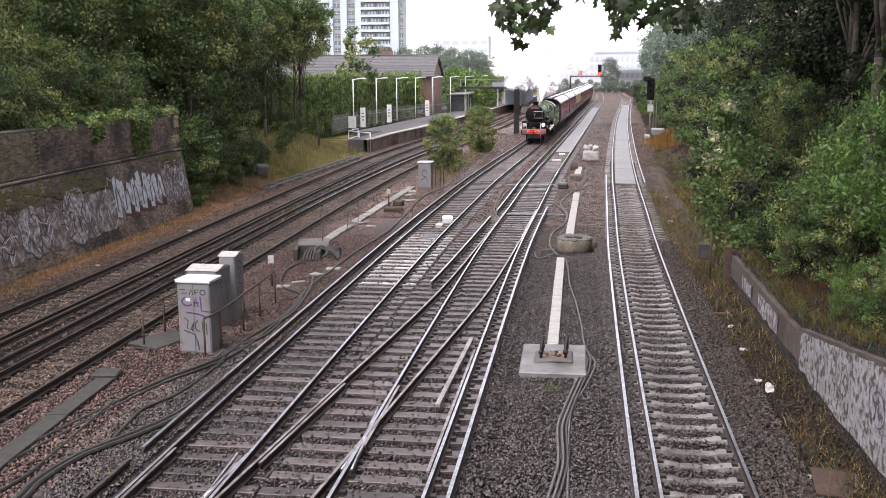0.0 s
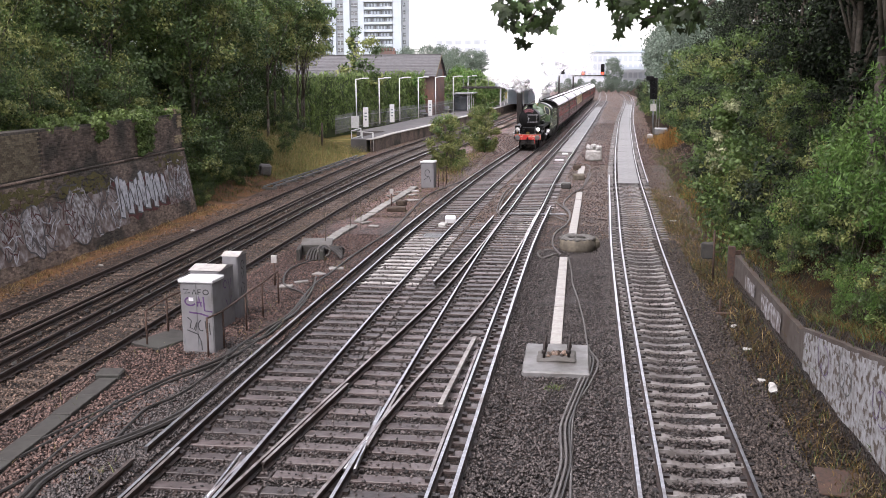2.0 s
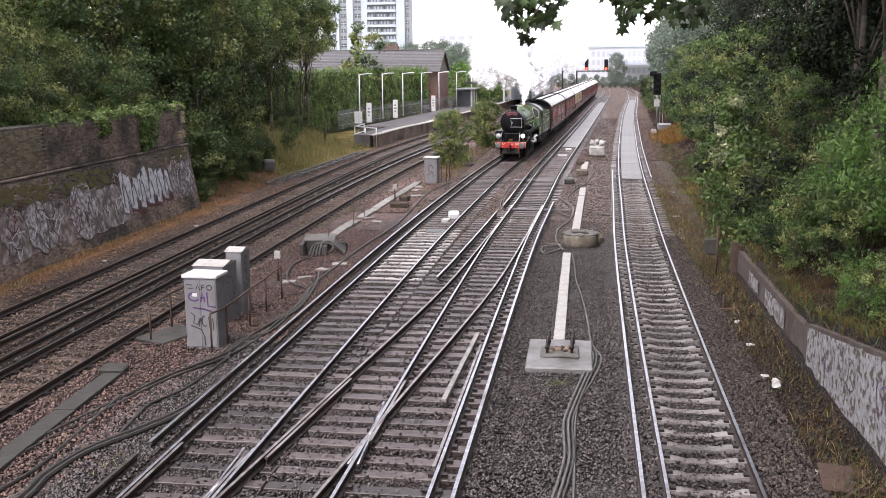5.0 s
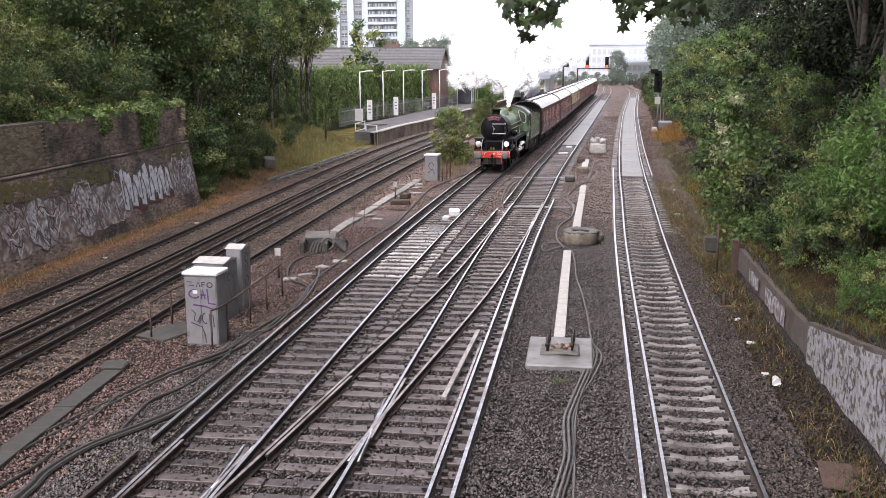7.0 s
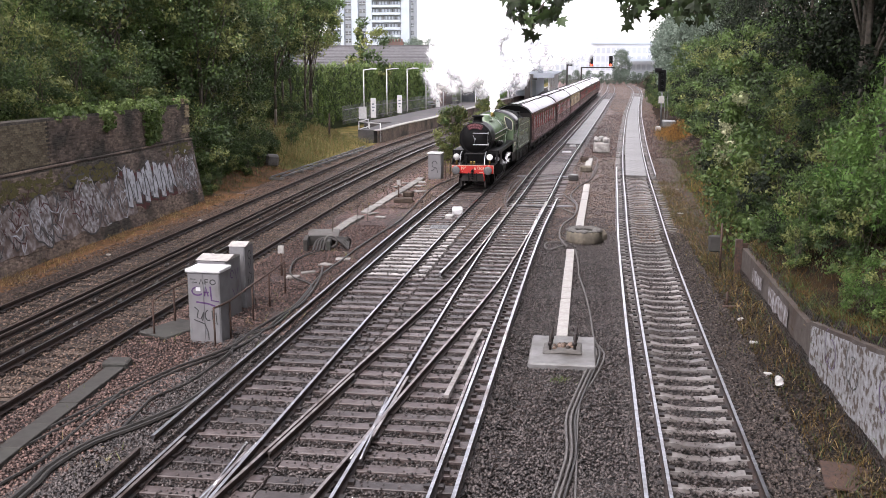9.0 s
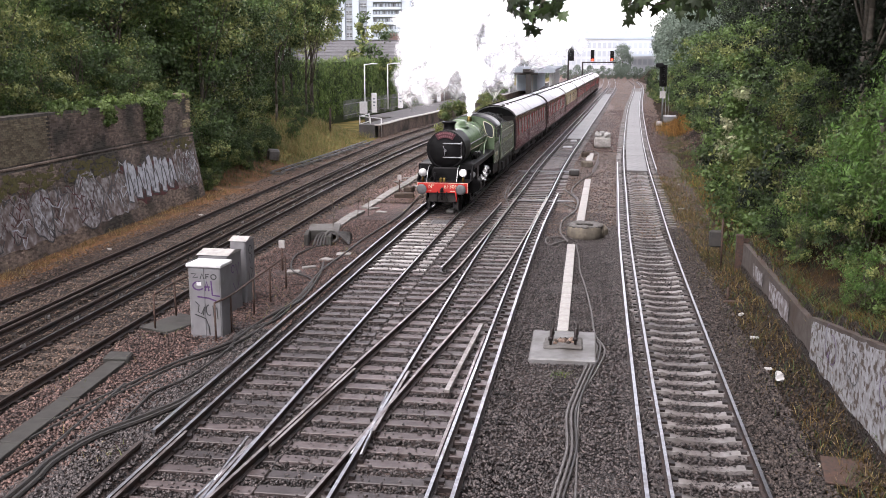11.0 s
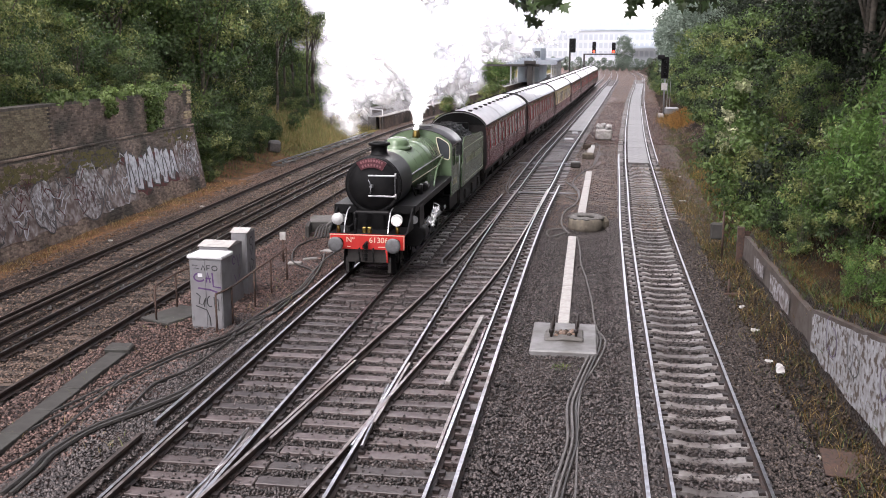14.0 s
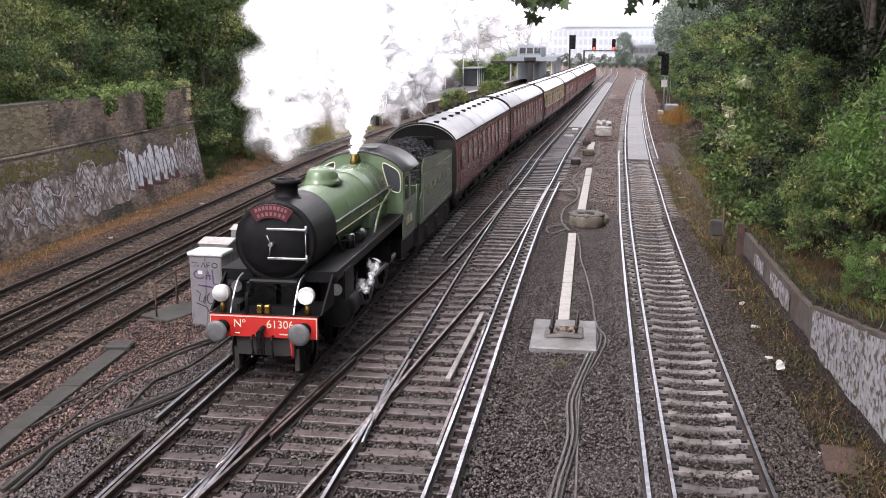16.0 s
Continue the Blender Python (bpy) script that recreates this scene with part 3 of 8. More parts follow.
def lay_bricks(parent, y0, y1, z0, z1, face, mat, name, near=None, seed=1):
    """Courses of bricks, proud of the mortar; those within `near` are objects of their own."""
    rng = random.Random(seed)
    verts, faces = [], []
    bm = bmesh.new()
    box(bm, -0.02, 0, 0, 0.016, 0.215, 0.065)
    me1 = bpy.data.meshes.new("brick")
    bm.to_mesh(me1)
    bm.free()
    me1.materials.append(M[mat])
    count = 0
    row = 0
    z = z0
    while z < z1 - 0.05:
        y = y0 + (0.1125 if row % 2 else 0.0)
        while y < y1 - 0.2:
            out = rng.uniform(-0.006, 0.008)
            x = face(y, z) + out
            lean = face(y, z + 0.065) - face(y, z)
            if near and near[0] < y < near[1] and near[2] < z < near[3] and count < 290:
                ob = new("brick", me1)
                ob.parent = parent
                ob.matrix_basis = pose(x, y, z)
                count += 1
            else:
                o = len(verts)
                w, h = 0.213 + rng.uniform(-0.004, 0.002), 0.063
                for dx, dz in ((0.012, 0), (0.012 + lean, h)):
                    verts += [(x + dx, y, z + dz), (x + dx, y + w, z + dz), (x + dx - 0.04, y + w, z + dz), (x + dx - 0.04, y, z + dz)]
                faces += [(o, o + 1, o + 5, o + 4), (o + 1, o + 2, o + 6, o + 5), (o + 3, o, o + 4, o + 7), (o + 4, o + 5, o + 6, o + 7), (o, o + 3, o + 2, o + 1)]
            y += 0.225
        z += 0.075
        row += 1
    me = bpy.data.meshes.new(name)
    me.from_pydata(verts, [], faces)
    me.materials.append(M[mat])
    ob = new(name, me)
    ob.parent = parent
    tagged(ob, kind="stuff")


wall_west = empty("wall_west", None, "tall sooty brick retaining wall with graffiti and moss", "retaining wall", kind="structure")
bm = bmesh.new()
prof = []
for y in (14, 47.4):
    prof.append([bm.verts.new((wall_face(y, z) - 0.015 if z < 5 else wall_face(y, 4), y, z)) for z in (-0.5, 0.5, 2.94, 2.96, 4.72)] + [bm.verts.new((wall_face(y, 4) - 0.7, y, z)) for z in (4.72, -0.5)])
k = len(prof[0])
for i in range(k):
    bm.faces.new((prof[0][i], prof[0][(i + 1) % k], prof[1][(i + 1) % k], prof[1][i]))
bm.faces.new(prof[0])
bm.faces.new(prof[1][::-1])
bmesh.ops.recalc_face_normals(bm, faces=bm.faces)
part("wall_core", bm, "mortar", wall_west)
lay_bricks(wall_west, 24, 47.3, -0.3, 2.9, wall_face, "brick", "brickwork", None, 2)
lay_bricks(wall_west, 24, 33.5, 3.06, 4.66, wall_face, "brick_pale", "pale_brickwork", (28.5, 33.0, 3.2, 4.3), 3)
lay_bricks(wall_west, 33.5, 47.3, 3.06, 4.66, wall_face, "brick", "brickwork", None, 4)
bm = bmesh.new()
for a in range(23):
    y0 = 24 + 1.015 * a
    box(bm, wall_face(y0, 2.9) - 0.1, y0, 2.93, wall_face(y0, 2.9) + 0.025, y0 + 0.985, 3.01, bevel=0.015)
part("string_course", bm, "brick", wall_west, "projecting brick course")
bm = bmesh.new()
box(bm, wall_face(48, 4) - 0.7, 46.6, 4.72, wall_face(48, 4) + 0.04, 47.4, 4.98, bevel=0.02)
part("end_pier", bm, "brick_pale", wall_west, "broken yellow brick end pier")
lay_bricks(wall_west, 46.75, 47.42, 4.05, 4.7, lambda y, z: wall_face(y, z) + 0.03, "brick_yellow", "pier_brickwork", None, 6)
lay_bricks(wall_west, 46.3, 47.42, 3.3, 3.7, lambda y, z: wall_face(y, z) + 0.022, "brick_yellow", "pier_brickwork", None, 7)
lay_bricks(wall_west, 46.6, 47.4, 4.74, 4.96, lambda y, z: wall_face(48, 4) + 0.045, "brick_yellow", "pier_brickwork", None, 5)

# ---- the low wall beside the cutting ----
M["lid_dark"] = surf("mossy_concrete", (0.045, 0.041, 0.036), (0.026, 0.024, 0.021), 5, 0.8, bump=0.3, c3=(0.045, 0.045, 0.038), scale2=1.1)
wall_east = empty("wall_east", None, "low grey rendered wall with peeling paint and graffiti", "retaining wall", kind="structure")


bm = bmesh.new()
rng = random.Random(4)
rows = []
y = 11.0
while y <= 31.61:
    top = low_top(y) + 0.02 * noise.noise((y * 1.3, 0, 0))
    x = 5.04 + 0.015 * noise.noise((y, 2, 0))
    rows.append([bm.verts.new(p) for p in ((x, y, -0.4), (x + 0.03, y, 0.3), (x + 0.05, y, top), (x + 0.22, y, top - 0.01), (x + 0.22, y, -0.4))])
    y += 0.4
for a, b in zip(rows, rows[1:]):
    for i in range(4):
        bm.faces.new((a[i], a[i + 1], b[i + 1], b[i]))
bm.faces.new(rows[0])
bm.faces.new(rows[-1][::-1])
bmesh.ops.recalc_face_normals(bm, faces=bm.faces)
M["render"] = surf("peeling_render", (0.09, 0.074, 0.064), (0.055, 0.041, 0.033), 5, 0.85, bump=0.5, c3=(0.05, 0.032, 0.023), scale2=1.0, cover=0.5)
part("wall_core", bm, "render", wall_east)
bm = boxes((4.9, 31.55, -0.4, 5.12, 31.75, 1.15), (4.96, 31.75, -0.4, 5.5, 31.85, 1.0), bevel=0.01)
part("end_post", bm, "rusty", wall_east, "rusty steel end post")


# ---- platform ----
PE = [(84, -18.0), (86, -17.7), (94, -17.35), (104, -16.3), (120, -15.3), (140, -14.0), (180, -11.9), (250, -9.0)]
platform = empty("platform", None, "long station platform with pale coping and brick face", "platform", kind="structure")
pts = [(curve_at(PE, y), y, 0.0) for y in [84.5 + 4 * i for i in range(42)]]
M["asphalt"] = surf("platform_asphalt", (0.075, 0.07, 0.07), (0.05, 0.048, 0.048), 6, 0.7, bump=0.2, c3=(0.11, 0.1, 0.1), scale2=0.5)
part("platform_face", sweep(pts, [(-0.02, -0.4), (-0.02, 0.86), (-0.12, 0.86), (-0.12, -0.4)]), "brick", platform)
part("platform_surface", sweep(pts[3:], [(-0.45, 0.90), (-5.0, 0.92), (-5.0, -0.4), (-0.45, -0.4)]), "asphalt", platform)
part("platform_ramp", sweep(pts[:4], [(-0.45, 0.90), (-1.9, 0.91), (-1.9, -0.4), (-0.45, -0.4)]), "asphalt", platform)
y = 84.5
while y < 248:
    ln = 1.45 if y < 150 else 8
    bm = sweep([(curve_at(PE, y), y, 0), (curve_at(PE, y + ln - 0.03), y + ln - 0.03, 0)], [(0.08, 0.94), (-0.48, 0.95), (-0.48, 0.86), (0.08, 0.86)])
    part("coping_stone", bm, "concrete_light", platform)
    y += ln


# ---- the steam locomotive: y runs back from the front buffers, rails at z = 0 ----
def arc_plate(bm, y0, y1, half, z_side, z_top, thick, seg=16, mi=0):
    """A curved roof sheet from side to side."""
    rings = []
    for y in (y0, y1):
        for t in (0, thick):
            rings.append([bm.verts.new((half * math.sin(a) / math.sin(1.2), y, z_side + (z_top - z_side) * (math.cos(a) - math.cos(1.2)) / (1 - math.cos(1.2)) - t)) for a in [1.2 * (2 * i / seg - 1) for i in range(seg + 1)]])
    for a, b in ((0, 2), (1, 3), (0, 1), (2, 3)):
        for i in range(seg):
            f = bm.faces.new((rings[a][i], rings[a][i + 1], rings[b][i + 1], rings[b][i]))
            f.material_index, f.smooth = mi, True
    for i in (0, seg):
        bm.faces.new((rings[0][i], rings[1][i], rings[3][i], rings[2][i]))
    bmesh.ops.recalc_face_normals(bm, faces=bm.faces)


def wheel(parent, y, r, spokes, name="wheelset", half=0.72, mat="loco_black"):
    """An axle with two spoked wheels; it turns about its own axle."""
    ax = new(name)
    ax.parent = parent
    ax.matrix_basis = pose(0, y, r)
    for s in (-1, 1):
        bm = bmesh.new()
        lathe(bm, [(r - 0.09, -0.065), (r + 0.025, -0.065), (r + 0.025, -0.045), (r, -0.035), (r - 0.01, 0.065), (r - 0.09, 0.065)], "x", (s * half, 0, 0), 28, 1 if r > 0.8 else 0, False)
        lathe(bm, [(0.02, -0.08), (0.15, -0.08), (0.15, 0.08), (0.02, 0.08)], "x", (s * half, 0, 0), 16, 0)
        for k in range(spokes):
            a = 2 * math.pi * k / spokes
            cyl(bm, (s * half, 0.12 * math.cos(a), 0.12 * math.sin(a)), (s * half, (r - 0.07) * math.cos(a), (r - 0.07) * math.sin(a)), 0.045, 0.03, 5)
        part("wheel", bm, [mat, "steel"], ax)
    bm = bmesh.new()
    cyl(bm, (-half, 0, 0), (half, 0, 0), 0.09, seg=10)
    part("axle", bm, "under", ax)
    return ax


def word(text, size, mat, parent, m, name="lettering", depth=0.004):
    cu = bpy.data.curves.new(name, "FONT")
    cu.body, cu.size, cu.extrude, cu.align_x, cu.align_y = text, size, depth, "CENTER", "CENTER"
    ob = new(name, cu)
    deps = bpy.context.evaluated_depsgraph_get()
    me = bpy.data.meshes.new_from_object(ob.evaluated_get(deps))
    bpy.data.objects.remove(ob)
    me.materials.clear()
    me.materials.append(M[mat])
    out = new(name, me)
    out.parent = parent
    out.matrix_basis = m
    return out


def make_loco():
    e = empty("steam_locomotive", None, "apple green and black steam locomotive with a red buffer beam", "locomotive")
    cz = 2.66
    # smokebox and boiler
    bm = bmesh.new()
    lathe(bm, [(0.84, 1.36), (0.885, 1.38), (0.885, 1.44), (0.87, 1.46), (0.87, 3.1)], "y", (0, 0, cz), 48)
    part("smokebox", bm, "smoke_black", e, "matt black smokebox")
    bm = bmesh.new()
    lathe(bm, [(0.03, 1.16), (0.3, 1.18), (0.58, 1.25), (0.76, 1.34), (0.78, 1.37)], "y", (0, 0, cz), 40)
    lathe(bm, [(0.80, 1.345), (0.86, 1.335), (0.86, 1.36), (0.80, 1.36)], "y", (0, 0, cz), 40)
    door = part("smokebox_door", bm, "loco_black", e, "domed black smokebox door")
    bm = bmesh.new()
    for z in (0.31, -0.31):
        box(bm, -0.12, 1.15, cz + z - 0.025, 0.72, 1.20, cz + z + 0.025, bevel=0.01)
        cyl(bm, (0.72, 1.2, cz + z - 0.08), (0.72, 1.2, cz + z + 0.08), 0.03, seg=8)
    cyl(bm, (0.70, 1.22, cz - 0.32), (0.70, 1.22, cz + 0.32), 0.014, seg=6)
    part("hinge_strap", bm, "steel", door, "polished steel door hinges")
    bm = bmesh.new()
    cyl(bm, (0, 1.17, cz), (0, 1.02, cz), 0.06, 0.045, 12)
    cyl(bm, (0, 1.04, cz), (-0.03, 1.03, cz - 0.22), 0.014, seg=6)
    cyl(bm, (0, 1.07, cz), (-0.08, 1.05, cz + 0.2), 0.014, seg=6)
    part("door_handle", bm, "steel", door, "polished door handles")
    bm = bmesh.new()
    for i in range(40):
        a = 2 * math.pi * i / 40
        cyl(bm, (0.85 * math.cos(a), 1.335, cz + 0.85 * math.sin(a)), (0.85 * math.cos(a), 1.35, cz + 0.85 * math.sin(a)), 0.012, seg=5)
    tagged(part("rivet_ring", bm, "loco_black", e), kind="stuff")
    # headboard, arched
    bm = bmesh.new()
    top, low = [], []
    for i in range(13):
        a = radians(-33 + 66 * i / 12)
        top.append((0.86 * math.sin(a), cz + 0.86 * math.cos(a) - 0.02))
        low.append((0.58 * math.sin(a), cz + 0.58 * math.cos(a) - 0.02))
    fr = [bm.verts.new((x, 1.13, z)) for x, z in top] + [bm.verts.new((x, 1.13, z)) for x, z in reversed(low)]
    bk = [bm.verts.new((v.co.x, 1.17, v.co.z)) for v in fr]
    bm.faces.new(fr)
    bm.faces.new(bk[::-1])
    for i in range(len(fr)):
        bm.faces.new((fr[i], fr[(i + 1) % len(fr)], bk[(i + 1) % len(fr)], bk[i]))
    hb = part("headboard", bm, "headboard", e, "arched dark red headboard with pale lettering bars")
    M.setdefault("pink_bar", surf("dull_pink_paint", (0.24, 0.10, 0.11), (0.17, 0.07, 0.08), 8, 0.5, bump=0))
    for r, n, w in ((0.79, 9, 0.052), (0.66, 7, 0.05)):
        for i in range(n):
            bm = bmesh.new()
            a = radians(-24 + 48 * i / (n - 1))
            c = Vector((r * math.sin(a), 1.125, cz + r * math.cos(a) - 0.02))
            m = Matrix.Translation(c) @ Matrix.Rotation(a, 4, "Y")
            bmesh.ops.create_cube(bm, size=1, matrix=m @ Matrix.Diagonal((w, 0.008, 0.075, 1)))
            part("lettering_bar", bm, "pink_bar", hb)
    # boiler barrel and firebox
    bm = bmesh.new()
    lathe(bm, [(0.79, 3.08), (0.80, 3.1), (0.82, 6.6), (0.835, 6.62), (0.85, 8.9)], "y", (0, 0, cz), 48)
    box(bm, -0.82, 6.6, 1.7, 0.82, 8.9, cz, bevel=0.05)
    part("boiler", bm, "green", e, "glossy apple green boiler")
    for y in (3.16, 4.5, 5.7, 6.62, 7.9):
        bm = bmesh.new()
        r = 0.803 + 0.006 * max(0, y - 3.1) + (0.016 if y > 6.6 else 0)
        lathe(bm, [(r + 0.001, y - 0.03), (r + 0.006, y - 0.028), (r + 0.006, y + 0.028), (r + 0.001, y + 0.03)], "y", (0, 0, cz), 48, 0, False)
        part("boiler_band", bm, "green", e)
    for s in (-1, 1):
        bm = bmesh.new()
        a = (s * 0.83, 3.15, cz + 0.12)
        cyl(bm, a, (s * 0.9, 8.85, cz + 0.16), 0.022, seg=8)
        for y in (3.3, 4.6, 5.9, 7.2, 8.4):
            cyl(bm, (s * 0.78, y, cz + 0.13), (s * 0.9, y, cz + 0.13), 0.02, seg=6)
        part("handrail", bm, "steel", e, "polished handrail")
        bm = bmesh.new()
        cyl(bm, (s * 0.80, 3.2, cz - 0.17), (s * 0.87, 8.8, cz - 0.17), 0.016, seg=6)
        part("lining", bm, "cream", e)
    # chimney, dome, safety valves, whistle
    bm = bmesh.new()
    lathe(bm, [(0.36, 3.44), (0.29, 3.50), (0.25, 3.58), (0.255, 3.78), (0.33, 3.80), (0.34, 3.86), (0.30, 3.89), (0.22, 3.88), (0.2, 3.6)], "z", (0, 2.22, 0), 28)
    part("chimney", bm, "loco_black", e, "stubby black chimney")
    bm = bmesh.new()
    lathe(bm, [(0.62, 0.0), (0.5, 0.07), (0.47, 0.16), (0.44, 0.28), (0.36, 0.35), (0.2, 0.385), (0.02, 0.39)], "z", (0, 5.05, 3.42), 28)
    bmesh.ops.scale(bm, vec=(0.8, 1.25, 1), space=Matrix.Translation((0, -5.05, 0)), verts=bm.verts)
    part("dome", bm, "green", e, "low green steam dome")
    bm = bmesh.new()
    for dy in (-0.16, 0.16):
        lathe(bm, [(0.12, 3.45), (0.11, 3.62), (0.085, 3.66), (0.08, 3.74), (0.05, 3.76)], "z", (0, 8.5 + dy, 0), 14)
    part("safety_valve", bm, "brass", e, "brass safety valves")
    # cab
    for s in (-1, 1):
        bm = bmesh.new()
        box(bm, s * 1.25 - 0.02, 8.9, 1.25, s * 1.25 + 0.02, 10.95, 2.35)
        box(bm, s * 1.25 - 0.02, 8.9, 2.35, s * 1.25 + 0.02, 9.15, 3.22)
        box(bm, s * 1.25 - 0.02, 9.85, 2.35, s * 1.25 + 0.02, 10.1, 3.22)
        box(bm, s * 1.25 - 0.02, 9.15, 3.02, s * 1.25 + 0.02, 9.85, 3.22)
        part("cab_side", bm, "green", e, "green cab side with an open window")
    bm = bmesh.new()
    n = 14
    outer = [(1.27, 2.0)] + [(1.27 * math.sin(a) / math.sin(1.2), 3.2 + 0.55 * (math.cos(a) - math.cos(1.2)) / (1 - math.cos(1.2))) for a in [1.2 - 2.4 * i / n for i in range(n + 1)]] + [(-1.27, 2.0)]
    f0 = [bm.verts.new((x, 8.88, z)) for x, z in outer]
    f1 = [bm.verts.new((x, 8.93, z)) for x, z in outer]
    bm.faces.new(f0)
    bm.faces.new(f1[::-1])
    for i in range(len(f0)):
        bm.faces.new((f0[i], f0[(i + 1) % len(f0)], f1[(i + 1) % len(f0)], f1[i]))
    bmesh.ops.recalc_face_normals(bm, faces=bm.faces)
    part("cab_front", bm, "green", e)
    for s in (-1, 1):
        bm = bmesh.new()
        q = [(0.88, 2.72), (1.18, 2.66), (1.18, 3.16), (0.98, 3.36), (0.7, 3.46), (0.76, 3.1)]
        vs = [bm.verts.new((s * x, 8.872, z)) for x, z in q]
        vb = [bm.verts.new((s * x, 8.86, z)) for x, z in q]
        bm.faces.new(vs)
        bm.faces.new(vb)
        for i in range(6):
            bm.faces.new((vs[i], vs[(i + 1) % 6], vb[(i + 1) % 6], vb[i]))
        win = part("cab_window", bm, "window", e, "dark front cab window")
        bm = tube([(s * x, 8.855, z) for x, z in q + q[:1]], 0.018, 5)
        part("window_frame", bm, "cream", win)
    bm = bmesh.new()
    arc_plate(bm, 8.85, 11.15, 1.33, 3.2, 3.80, 0.035)
    box(bm, -0.35, 9.6, 3.79, 0.35, 10.3, 3.83, bevel=0.01)
    M.setdefault("wet_roof", surf("wet_roof_paint", (0.05, 0.05, 0.052), (0.03, 0.03, 0.032), 5, 0.28, bump=0.05, spec=0.6))
    part("cab_roof", bm, "wet_roof", e, "dark cab roof with wet sheen")
    for s in (-1, 1):
        bm = bmesh.new()
        cyl(bm, (s * 1.28, 10.97, 1.25), (s * 1.28, 10.97, 2.6), 0.018, seg=6)
        part("cab_handrail", bm, "steel", e)
    for s in (-1, 1):
        bm = boxes((s * 1.28 - 0.004, 9.35, 1.62, s * 1.28 + 0.004, 9.5, 1.85), (s * 1.28 - 0.004, 9.6, 1.62, s * 1.28 + 0.004, 9.75, 1.85), (s * 1.28 - 0.004, 9.85, 1.62, s * 1.28 + 0.004, 10.0, 1.85), (s * 1.28 - 0.004, 10.1, 1.62, s * 1.28 + 0.004, 10.25, 1.85))
        part("number_bar", bm, "cream", e)
    # frames, running plate, front platform
    bm = bmesh.new()
    box(bm, -0.62, 0.6, 0.55, -0.56, 10.8, 1.5)
    box(bm, 0.56, 0.6, 0.55, 0.62, 10.8, 1.5)
    box(bm, -0.6, 1.1, 1.3, 0.6, 3.0, 1.85, bevel=0.03)
    box(bm, -0.45, 3.0, 1.3, 0.45, 8.9, 2.0)
    box(bm, -1.2, 8.9, 0.7, 1.2, 10.9, 1.26)
    part("main_frame", bm, "loco_black", e)
    bm = bmesh.new()
    for s in (-1, 1):
        x0, x1 = sorted((s * 0.55, s * 1.27))
        box(bm, x0, 1.55, 1.97, x1, 8.9, 2.03, bevel=0.008)
        box(bm, x0, 1.5, 1.78, x1, 1.56, 2.03, bevel=0.008)
        x0, x1 = sorted((s * 1.23, s * 1.27))
        box(bm, x0, 1.5, 1.82, x1, 8.9, 2.0)
    part("running_plate", bm, "loco_black", e, "black raised running plate")
    bm = bmesh.new()
    box(bm, -1.15, 0.46, 1.29, 1.15, 1.7, 1.33, bevel=0.006)
    for s in (-1, 1):
        vs = [(s * 1.2, 0.55, 1.33), (s * 1.2, 1.52, 1.98), (s * 1.16, 1.52, 1.98), (s * 1.16, 0.55, 1.33), (s * 1.2, 1.52, 1.33), (s * 1.16, 1.52, 1.33)]
        v = [bm.verts.new(p) for p in vs]
        bm.faces.new((v[0], v[1], v[4]))
        bm.faces.new((v[3], v[5], v[2]))
        bm.faces.new((v[0], v[3], v[2], v[1]))
    box(bm, -0.55, 1.1, 1.33, 0.55, 1.4, 1.9, bevel=0.04)
    part("front_platform", bm, "loco_black", e)
    # Guard irons, with a dark plate added to fill the space below the beam.
    part("guard_plate", boxes((-0.62, 0.5, 0.45, 0.62, 0.7, 0.88), (-0.7, 0.55, 0.12, -0.6, 0.7, 0.6), (0.6, 0.55, 0.12, 0.7, 0.7, 0.6), bevel=0.01), "under", e)
    bm = boxes((-1.14, 0.40, 0.86, 1.14, 0.47, 1.31), bevel=0.012)
    beam = part("buffer_beam", bm, "red", e, "bright red buffer beam with cream numerals")
    face = Matrix.Rotation(radians(90), 4, "X")
    word("61306", 0.235, "cream", beam, Matrix.Translation((0.36, 0.394, 1.14)) @ face)
    word("N\u00ba", 0.235, "cream", beam, Matrix.Translation((-0.5, 0.394, 1.14)) @ face)
    part("lettering_bar", boxes((0.34, 0.392, 0.93, 0.56, 0.40, 0.955)), "cream", beam)
    part("lettering_bar", boxes((-0.6, 0.392, 0.93, -0.5, 0.40, 0.95)), "cream", beam)
    bm = boxes((-1.14, 0.395, 1.285, 1.14, 0.405, 1.30), (1.115, 0.395, 0.87, 1.13, 0.405, 1.29), (-1.13, 0.395, 0.87, -1.115, 0.405, 1.29))
    part("lining", bm, "cream", beam)
    for s in (-1, 1):
        bm = bmesh.new()
        lathe(bm, [(0.15, 0.42), (0.15, 0.38), (0.125, 0.36), (0.115, 0.14), (0.08, 0.13), (0.075, 0.05)], "y", (s * 0.864, 0, 1.06), 20)
        b = part("buffer", bm, "loco_black", e)
        bm = bmesh.new()
        lathe(bm, [(0.22, 0.06), (0.23, 0.04), (0.225, 0.02), (0.15, 0.005), (0.02, 0.0)], "y", (s * 0.864, 0, 1.06), 28)
        part("buffer_head", bm, "buffer_grey", b, "dull steel buffer head")
    bm = bmesh.new()
    cyl(bm, (0, 0.4, 1.06), (0, 0.15, 1.04), 0.06, 0.05, 10)
    for z in (0.98, 0.86, 0.74, 0.62):
        bmesh.ops.create_cone(bm, cap_ends=True, segments=8, radius1=0.05, radius2=0.05, depth=0.1, matrix=pose(0, 0.2, z))
        box(bm, -0.08, 0.17, z - 0.05, -0.05, 0.22, z + 0.05)
        box(bm, 0.05, 0.17, z - 0.05, 0.08, 0.22, z + 0.05)
    part("coupling_hook", bm, "loco_black", e, "black screw coupling")
